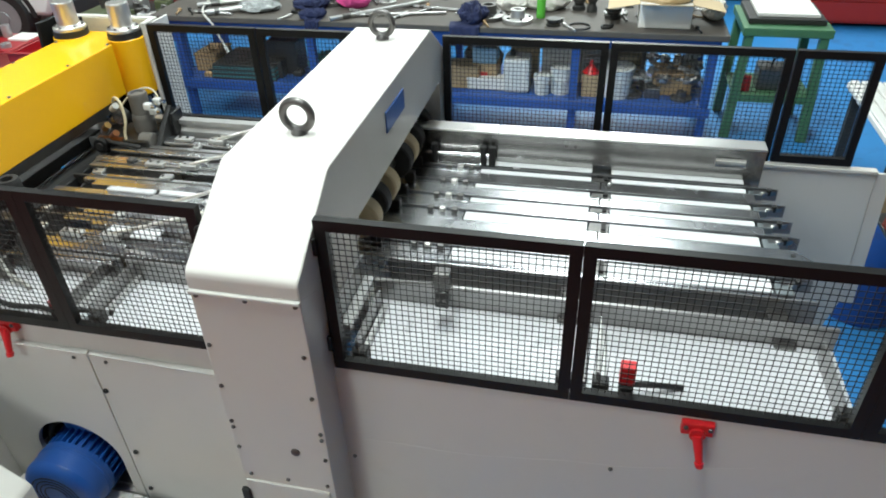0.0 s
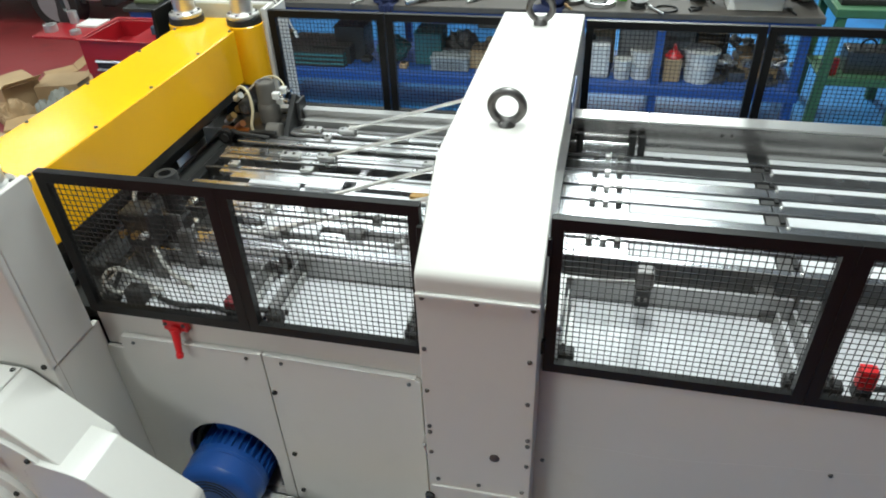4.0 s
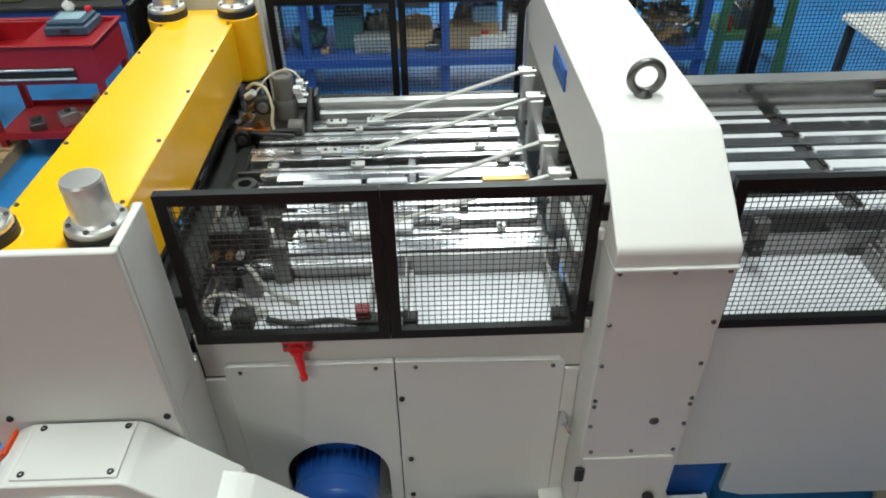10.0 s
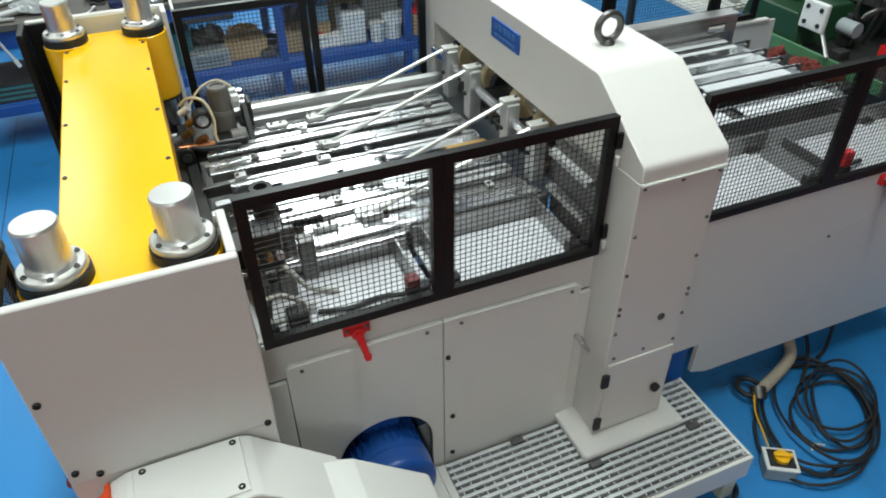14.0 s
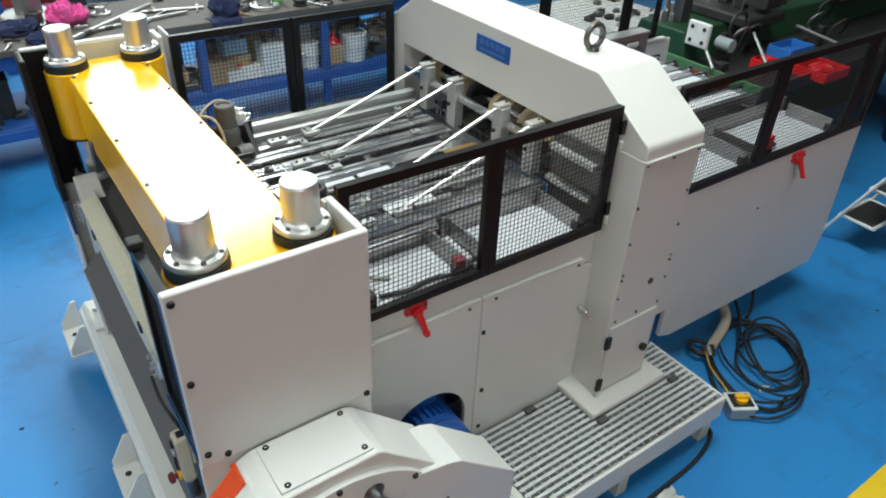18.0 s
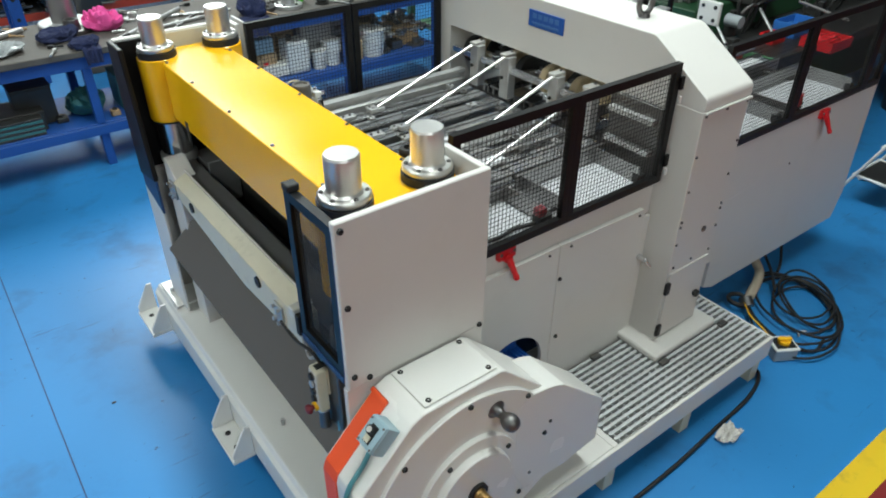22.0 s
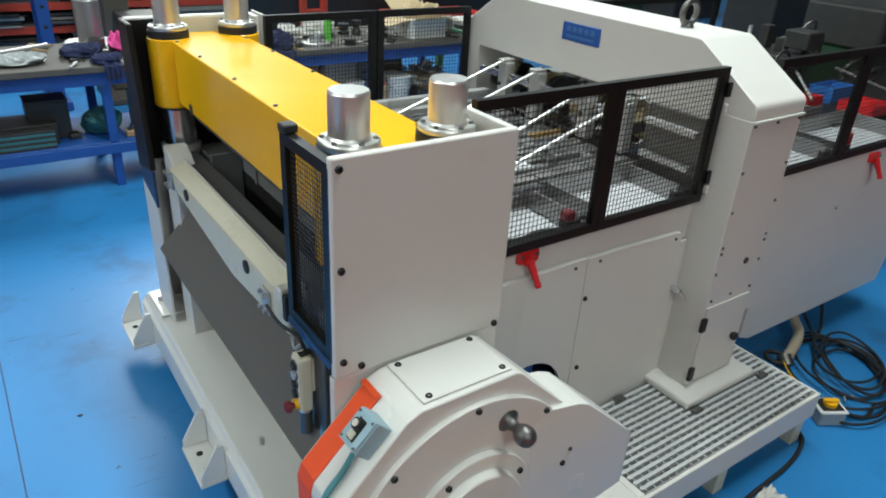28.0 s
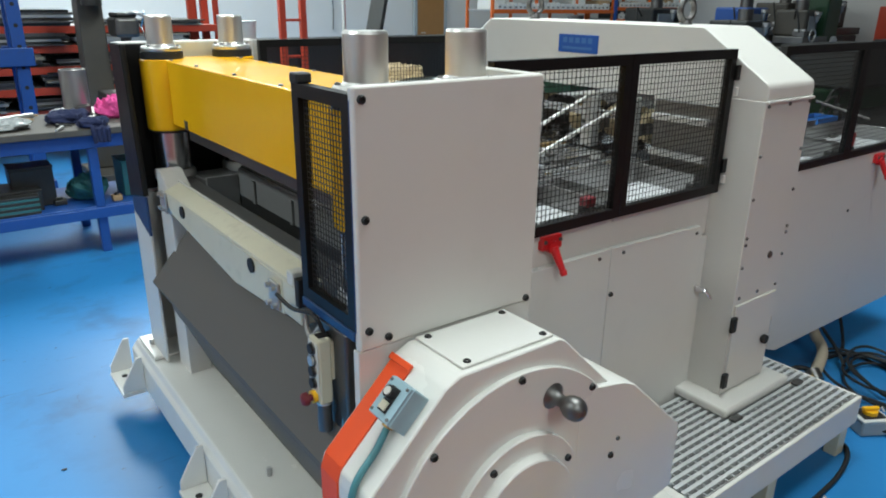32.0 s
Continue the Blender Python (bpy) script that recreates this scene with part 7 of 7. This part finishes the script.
solo("sack", crumple((-4.56, 4.12, 0.10), 0.16, 0.2, 0.26, 5.5, 4, 0.5), SACK, "slumped grey sack on a wooden pallet", "sack")
pal = thing("pallet", (-4.45, 4.1, 0.0), "rough wooden pallet under the grey sack", "pallet")
for k in range(5):
    part("board", box(-4.85, -4.2, 3.82 + k * 0.13, 3.92 + k * 0.13, 0.0805, 0.10, 0.002), WOOD, pal)
for x in (-4.82, -4.27):
    part("bearer", box(x, x + 0.06, 3.82, 4.44, 0.0, 0.08, 0.003), WOOD, pal)
RIM_GREY = material("rim_grey", (0.30, 0.31, 0.32), 0.45, metal=0.4, spread=0.1)
van = thing("van", (-8.4, 7.4, 0.0), "white delivery van parked on the red aisle", "van")
part("body", prism([(-10.9, 0.32), (-10.9, 1.9), (-7.6, 1.95), (-6.6, 1.15), (-5.95, 0.95), (-5.85, 0.5), (-5.95, 0.32)], "y", 6.62, 8.3, 0.06), VAN_WHITE, van)
part("bumper", box(-5.97, -5.80, 6.66, 8.26, 0.26, 0.46, 0.03), RUBBER, van)
part("side_trim", box(-9.4, -7.15, 6.60, 6.6195, 0.52, 0.62, 0.006), NAVY, van)
for x in (-6.5, -9.6):
    for y in (6.58, 8.12):
        wl = part("wheel", lathe([(0.2, 0.0), (0.29, 0.0), (0.31, 0.03), (0.31, 0.17), (0.29, 0.2), (0.2, 0.2)], (x, y, 0.31), "y", 40), RUBBER, van)
        part("rim", lathe([(0.195, -0.004), (0.185, 0.02), (0.165, 0.045), (0.13, 0.03), (0.075, 0.012), (0.06, -0.012), (0.02, -0.014)], (x, y - 0.002, 0.31), "y", 36), RIM_GREY, wl)
        for k in range(8):
            a = k * math.pi / 4
            part("vent", rod((x + 0.125 * math.cos(a), y + 0.012, 0.31 + 0.125 * math.sin(a)), (x + 0.125 * math.cos(a), y + 0.03, 0.31 + 0.125 * math.sin(a)), 0.02, 10), RUBBER, wl)
    part("wheel_arch", ring_face(x, 0.31, 0.33, 0.39, 6.615, 6.63, 0, 180, 24), RUBBER, van)

# ---- deeper background ----
bp = thing("blue_press_frame", (-2.3, 7.6, 0.0), "tall blue welded press frame", "press")
for x in (-3.35, -2.31):
    for y in (7.45, 7.75):
        up_ = part("upright", box(x - 0.055, x + 0.055, y - 0.03, y + 0.03, 0, 2.3, 0.006), BENCH_BLUE, bp)
        for k in range(9):
            part("pin_hole", rod((x, y - 0.032, 0.55 + 0.18 * k), (x, y - 0.029, 0.55 + 0.18 * k), 0.018, 12), RUBBER, up_)
    part("foot", box(x - 0.08, x + 0.08, 7.2, 8.0, 0, 0.08, 0.006), BENCH_BLUE, bp)
part("beam", box(-3.45, -2.21, 7.38, 7.419, 1.10, 1.26, 0.006), BENCH_BLUE, bp)
part("beam", box(-3.45, -2.21, 7.781, 7.82, 1.10, 1.26, 0.006), BENCH_BLUE, bp)
part("crown", box(-3.45, -2.21, 7.38, 7.82, 2.301, 2.5, 0.01), BENCH_BLUE, bp)
part("ram_box", rod((-2.83, 7.6, 1.7), (-2.83, 7.6, 2.3), 0.09, 24), BENCH_BLUE, bp)
part("press_bed", box(-3.2, -2.45, 7.42, 7.78, 1.261, 1.31, 0.006), STEEL_DARK, bp)


SHEET_PALE = material("pale_sheet", (0.42, 0.41, 0.38), 0.5, spread=0.15, scale=9)
RACK_BEIGE = material("beige_sheet", (0.28, 0.25, 0.20), 0.6, spread=0.2, scale=9)


def rack(x0, x1, y, levels, m_, goods, label, seed, sheets_=False):
    rr_ = random.Random(seed)
    rk = thing("storage_rack", ((x0 + x1) / 2, y, 0), label, "rack")
    n = max(2, round((x1 - x0) / 1.3) + 1)
    for i in range(n):
        x = x0 + (x1 - x0) * i / (n - 1)
        for yy in (y, y + 0.8):
            part("upright", box(x - 0.03, x + 0.03, yy, yy + 0.05, 0, levels[-1] + 0.5, 0.004), m_, rk)
    if sheets_:
        part("back_sheet", box(x0 + 0.04, x1 - 0.04, y + 0.86, y + 0.87, 0.1, levels[-1] + 0.02), OIL_DARK, rk)
    for z in levels:
        part("beam", box(x0, x1, y - 0.03, y - 0.001, z - 0.08, z, 0.004), m_, rk)
        part("deck", box(x0, x1, y + 0.0005, y + 0.8, z - 0.03, z, 0.003), GALV, rk)
        x = x0 + 0.08
        while sheets_ and x < x1 - 0.7:
            w, zz = rr_.uniform(0.6, 1.4), z + 0.0005
            w = min(w, x1 - x - 0.02)
            ob = thing("sheet_pile", (x + w / 2, y + 0.3, z), "pile of thin sheets and bars on the rack", "sheets", "sheet piles on the rack")
            for k in range(rr_.randint(4, 8)):
                h = rr_.uniform(0.008, 0.032)
                part("sheet", box(x + rr_.uniform(0, 0.08), x + w - rr_.uniform(0, 0.1), y + rr_.uniform(-0.1, 0.05), y + 0.7, zz, zz + h, 0.002), rr_.choice(goods), ob)
                zz += h + 0.001
            x += w + rr_.uniform(0.01, 0.06)
        while not sheets_ and x < x1 - 0.3:
            w, h = rr_.uniform(0.2, 0.5), rr_.uniform(0.06, 0.24)
            gm_ = rr_.choice(goods)
            ob = thing("stored_goods", (x + w / 2, y + 0.35, z), "stored material lying on the rack", "goods", "goods on the racks")
            part("body", box(x, x + w, y + 0.02, y + 0.6, z + 0.0005, z + h, 0.006), gm_, ob)
            if h > 0.12:
                part("label_patch", box(x + w * 0.3, x + w * 0.7, y + 0.012, y + 0.0195, z + h * 0.3, z + h * 0.7), PAPER, ob)
            x += w + rr_.uniform(0.01, 0.12)


rack(-7.0, -0.02, 8.75, [0.28, 0.52, 0.76, 0.98, 1.20, 1.40], RACK_RED, [OIL_DARK, STEEL_DARK, OIL_DARK, SHEET_PALE, STEEL_DARK, OIL_DARK, RACK_BEIGE], "red steel rack stacked with sheets and bars", 3, True)
rack(6.5, 10.15, 11.2, [0.3, 0.85, 1.56, 2.1], RACK_ORANGE, [PAPER, PLASTIC_WHITE, PAPER, CARD], "orange pallet rack filled with white cartons", 4)
rack(10.25, 12.7, 11.2, [0.3, 0.85, 1.36, 1.62, 2.1], RACK_ORANGE, [PAPER, OIL_DARK, PAPER, CARD], "orange pallet rack with white cartons and dark parts", 8)
solo("rack_post", box(10.16, 10.24, 11.15, 11.25, 0.0, 2.4, 0.004), BENCH_BLUE, "blue upright between the pallet racks", "post")
rbn = random.Random(8)
for x0_, x1_, z_ in ((6.6, 10.05, 1.561), (10.35, 12.6, 1.621), (10.35, 12.6, 1.361)):
    x = x0_
    while x < x1_ - 0.12:
        w, h = rbn.uniform(0.10, 0.14), rbn.uniform(0.10, 0.125)
        sb = thing("parts_box", (x, 11.19, z_), "small white parts box on the pallet rack", "box", "small boxes on the rack")
        part("body", box(x, x + w, 11.172, 11.215, z_, z_ + h, 0.002), PAPER, sb)
        part("label", box(x + w * 0.25, x + w * 0.75, 11.170, 11.1715, z_ + h * 0.25, z_ + h * 0.5), OIL_TAUPE, sb)
        x += w + rbn.uniform(0.012, 0.03)
OIL_BROWN = material("brown_grey_iron", (0.075, 0.067, 0.055), 0.6, spread=0.25, scale=6)
gpm = thing("column_drill", (-1.65, 7.7, 0.0), "brown-grey column drill with a round motor", "drill")
part("base", box(-1.9, -1.3, 7.2, 7.9, 0, 0.07, 0.01), OIL_BROWN, gpm)
part("column", prism([(-1.79, 0.071), (-1.53, 0.071), (-1.56, 2.2), (-1.76, 2.2)], "y", 7.55, 7.8, 0.01), OIL_BROWN, gpm)
hd_ = part("head", box(-1.53, -1.32, 7.2, 7.56, 1.34, 1.52, 0.03), STEEL_DARK, gpm, "dark grey drill head")
part("head_cover", box(-1.52, -1.33, 7.22, 7.5, 1.521, 1.56, 0.015), OIL_DARK, hd_)
part("supply_cable", tube([(-1.5, 7.3, 1.44), (-1.44, 7.25, 1.54), (-1.34, 7.2, 1.56), (-1.25, 7.2, 1.50), (-1.22, 7.2, 1.40)], 0.016, 8), GALV, hd_)
part("spindle", lathe([(0.05, 0), (0.05, -0.05), (0.025, -0.07), (0.025, -0.2), (0.01, -0.24)], (-1.42, 7.35, 1.339), "z", 18), STEEL_DARK, hd_)
for k in range(3):
    part("feed_lever", rod((-1.27, 7.35, 1.43), (-1.25, 7.35 + 0.16 * math.cos(2.1 * k), 1.43 + 0.16 * math.sin(2.1 * k)), 0.008, 8), STEEL, hd_)
part("table", box(-1.7, -1.2, 7.1, 7.54, 0.78, 0.84, 0.01), STEEL_DARK, gpm)
part("table_arm", box(-1.56, -1.42, 7.2, 7.54, 0.70, 0.779, 0.008), OIL_BROWN, gpm)
part("motor", rod((-1.66, 7.45, 1.62), (-1.66, 7.45, 1.85), 0.09, 28), OIL_DARK, gpm)
for xa, xb in ((-0.245, -0.085), (0.94, 1.24)):
    ps = thing("upright_frame", (xa, 9.0, 0), "orange-red steel upright frame with cross braces", "frame", "red upright frames")
    for x in (xa, xb):
        part("post", box(x - 0.042, x + 0.042, 8.96, 9.04, 0.012, 2.2, 0.006), RACK_RED, ps)
        part("foot", box(x - 0.07, x + 0.07, 8.9, 9.1, 0, 0.0115, 0.003), RACK_RED, ps)
    for z in (0.5, 0.95, 1.42, 1.9):
        part("rung", box(xa + 0.0425, xb - 0.0425, 8.98, 9.02, z, z + 0.035, 0.003), RACK_RED, ps)
solo("counter", box(0.2, 4.5, 9.3, 9.9, 0.0, 1.17, 0.01), OIL_DARK, "long dark counter by the wall", "counter")
pl = thing("white_pail", (0.66, 9.5, 1.1705), "white pail with lid standing on the dark counter", "pail")
part("body", lathe([(0.10, 0), (0.115, 0.21), (0.10, 0.212)], (0.66, 9.5, 1.1705), "z", 28), PLASTIC_WHITE, pl)
part("lid", lathe([(0.118, 0.2125), (0.122, 0.22), (0.122, 0.245), (0.11, 0.25), (0.01, 0.25)], (0.66, 9.5, 1.1705), "z", 28), PLASTIC_WHITE, pl)
po = thing("marking_pole", (2.2, 9.6, 1.1705), "thin white pole with a red tip on the counter", "pole")
part("pole", rod((2.2, 9.6, 1.1805), (2.2, 9.6, 2.2), 0.022, 14), PLASTIC_WHITE, po)
part("stripe", rod((2.225, 9.6, 1.25), (2.225, 9.6, 2.2), 0.008, 8), RACK_RED, po)
part("base", lathe([(0.09, 0), (0.09, 0.006), (0.03, 0.0095)], (2.2, 9.6, 1.1705), "z", 20), OIL_DARK, po)
ms = thing("monitor", (2.75, 9.5, 1.1705), "dark monitor seen edge on on the counter", "monitor")
part("panel", prism([(2.66, 1.24), (2.72, 1.24), (2.86, 1.85), (2.80, 1.86)], "y", 9.35, 9.75, 0.006), OIL_DARK, ms)
part("stand", box(2.66, 2.80, 9.45, 9.65, 1.171, 1.239, 0.006), RUBBER, ms)
cbl = thing("wall_cable", (3.4, 13.97, 1.2), "thin grey cable hanging down the wall", "cable")
part("cable", tube([(4.35, 13.96, 2.4), (4.32, 13.96, 2.0), (4.38, 13.96, 1.6), (4.36, 13.96, 1.1)], 0.012, 8), OIL_TAUPE, cbl)
dr = thing("door_1", (6.9, 13.93, 0), "brown wooden door in the white wall", "door", kind="structure")
part("leaf", box(6.55, 7.32, 13.93, 13.99, 0, 2.1, 0.006), DOOR_BROWN, dr)
part("door_frame", box(6.47, 6.5495, 13.92, 13.995, 0, 2.16, 0.006), PLASTIC_GREY, dr)
part("door_frame", box(7.3205, 7.40, 13.92, 13.995, 0, 2.16, 0.006), PLASTIC_GREY, dr)
part("handle", rod((6.63, 13.88, 1.0), (6.75, 13.88, 1.0), 0.012, 10), GALV, dr)
gcol = thing("green_column", (11.6, 7.0, 0.0), "tall green machine column", "machine")
part("column", box(11.32, 11.86, 6.9, 7.4, 0.0, 2.6, 0.03), DARK_GREEN, gcol)
part("knee", box(11.0, 11.32, 6.8, 7.3, 0.6, 1.05, 0.02), OIL_BROWN, gcol)
part("handwheel", lathe([(0.11, -0.02), (0.12, -0.01), (0.12, 0.02), (0.06, 0.02)], (11.55, 6.8, 1.02), "y", 28), PLASTIC_WHITE, gcol, "white handwheel")
rcab = thing("red_cabinet", (13.75, 6.6, 0.0), "red steel cabinet by the wall", "cabinet")
part("body", box(13.55, 13.95, 6.4, 6.9, 0.0, 1.7, 0.01), RACK_RED, rcab)
part("door", box(13.57, 13.93, 6.385, 6.3995, 0.06, 1.64, 0.004), RACK_RED, rcab)
for x, y, w, d, h, m_, nm, lb in ((4.6, 7.2, 1.0, 0.9, 1.35, DARK_GREEN, "milling_machine", "dark green milling machine beyond the bench"), (10.3, 8.0, 1.2, 0.9, 1.65, BENCH_BLUE, "blue_machine", "blue painted machine tool beyond the bench"), (8.3, 6.8, 1.2, 0.9, 1.45, OIL_DARK, "milling_machine", "dark grey milling machine beyond the bench"), (9.6, 9.6, 1.5, 0.9, 1.62, OIL_DARK, "milling_machine", "dark grey milling machine beyond the bench"), (12.3, 8.3, 1.3, 0.9, 1.75, OIL_BROWN, "boring_machine", "brown-grey boring machine by the wall"), (10.9, 7.2, 0.75, 0.8, 1.62, OIL_BROWN, "boring_machine", "brown-grey boring machine by the wall"), (12.75, 7.7, 1.6, 0.9, 1.8, OIL_BROWN, "boring_machine", "brown-grey boring machine by the wall"),
                                  (7.2, 3.6, 1.6, 1.0, 1.3, OIL_DARK, "milling_machine", "dark oily machine beyond the lathe"), (5.6, 2.2, 1.2, 1.4, 1.1, OIL_DARK, "dark_bench", "dark steel bench loaded with parts")):
    mm = thing(nm, (x, y, 0), lb, "machine")
    part("base", box(x - w / 2, x + w / 2, y - d / 2, y + d / 2, 0, h * 0.62, 0.03), m_, mm)
    part("table", box(x - w * 0.62, x + w * 0.62, y - d * 0.45, y + d * 0.3, h * 0.6205, h * 0.7, 0.01), STEEL_DARK, mm)
    part("head", box(x - w * 0.3, x + w * 0.32, y - d * 0.3, y + d * 0.5, h * 0.7005, h, 0.04), m_, mm)
    part("motor", rod((x, y, h), (x, y, h + 0.18), 0.12, 24), STEEL_DARK, mm)
    vs = part("vise", box(x - w * 0.5, x - w * 0.34, y - d * 0.4, y - d * 0.1, h * 0.7005, h * 0.7 + 0.1, 0.01), STEEL_DARK, mm)
    part("jaw", box(x - w * 0.46, x - w * 0.38, y - d * 0.38, y - d * 0.12, h * 0.7 + 0.1005, h * 0.7 + 0.14, 0.006), GALV, vs)
    part("spindle", lathe([(0.07, 0), (0.07, -0.06), (0.04, -0.08), (0.035, -0.16), (0.015, -0.2)], (x + w * 0.1, y - d * 0.36, h * 0.98), "z", 20), GALV, mm)
    for k in range(3):
        part("lever", rod((x + w * 0.32, y - d * 0.2 + 0.1 * k, h * 0.85), (x + w * 0.32 + 0.14, y - d * 0.25 + 0.1 * k, h * 0.92 + 0.04 * k), 0.012, 8), GALV, mm)
    part("control_panel", box(x - w * 0.2, x + w * 0.15, y - d * 0.33, y - d * 0.305, h * 0.76, h * 0.93, 0.006), PLASTIC_GREY, mm)
    part("hose", tube([(x - w * 0.3, y, h * 0.9), (x - w * 0.5, y - 0.1, h * 1.0), (x - w * 0.55, y - 0.2, h * 0.85), (x - w * 0.45, y - 0.2, h * 0.71)], 0.015, 8), RUBBER, mm)
    part("wheel", torus((x - w * 0.4, y - d * 0.55, h * 0.72), "y", 0.11, 0.014, 24, 8), GALV, mm)
solo("dark_offcut", crumple((-3.55, 4.9, 0.0), 0.12, 0.1, 0.05, 2.2, 3, 0.6), OIL_DARK, "dark oily rag dropped on the floor", "rag")
# unseen housings round the added fill strips and the mirrored roof panels
for lx, ly, sx, sy, power in FIXTURES:
    fx = thing("unseen_light", (lx, ly, 6.06), "wide bright roof light panel under the ceiling" if sx > 1 else "unseen strip light added under the roof as fill", "ceiling light", "strip lights")
    part("housing", box(lx - sx / 2 - 0.05, lx + sx / 2 + 0.05, ly - sy / 2 - 0.05, ly + sy / 2 + 0.05, 6.03, 6.12, 0.01), PLASTIC_WHITE, fx)
    part("hanger", rod((lx, ly, 6.12), (lx, ly, 6.5), 0.012, 8), GALV, fx)
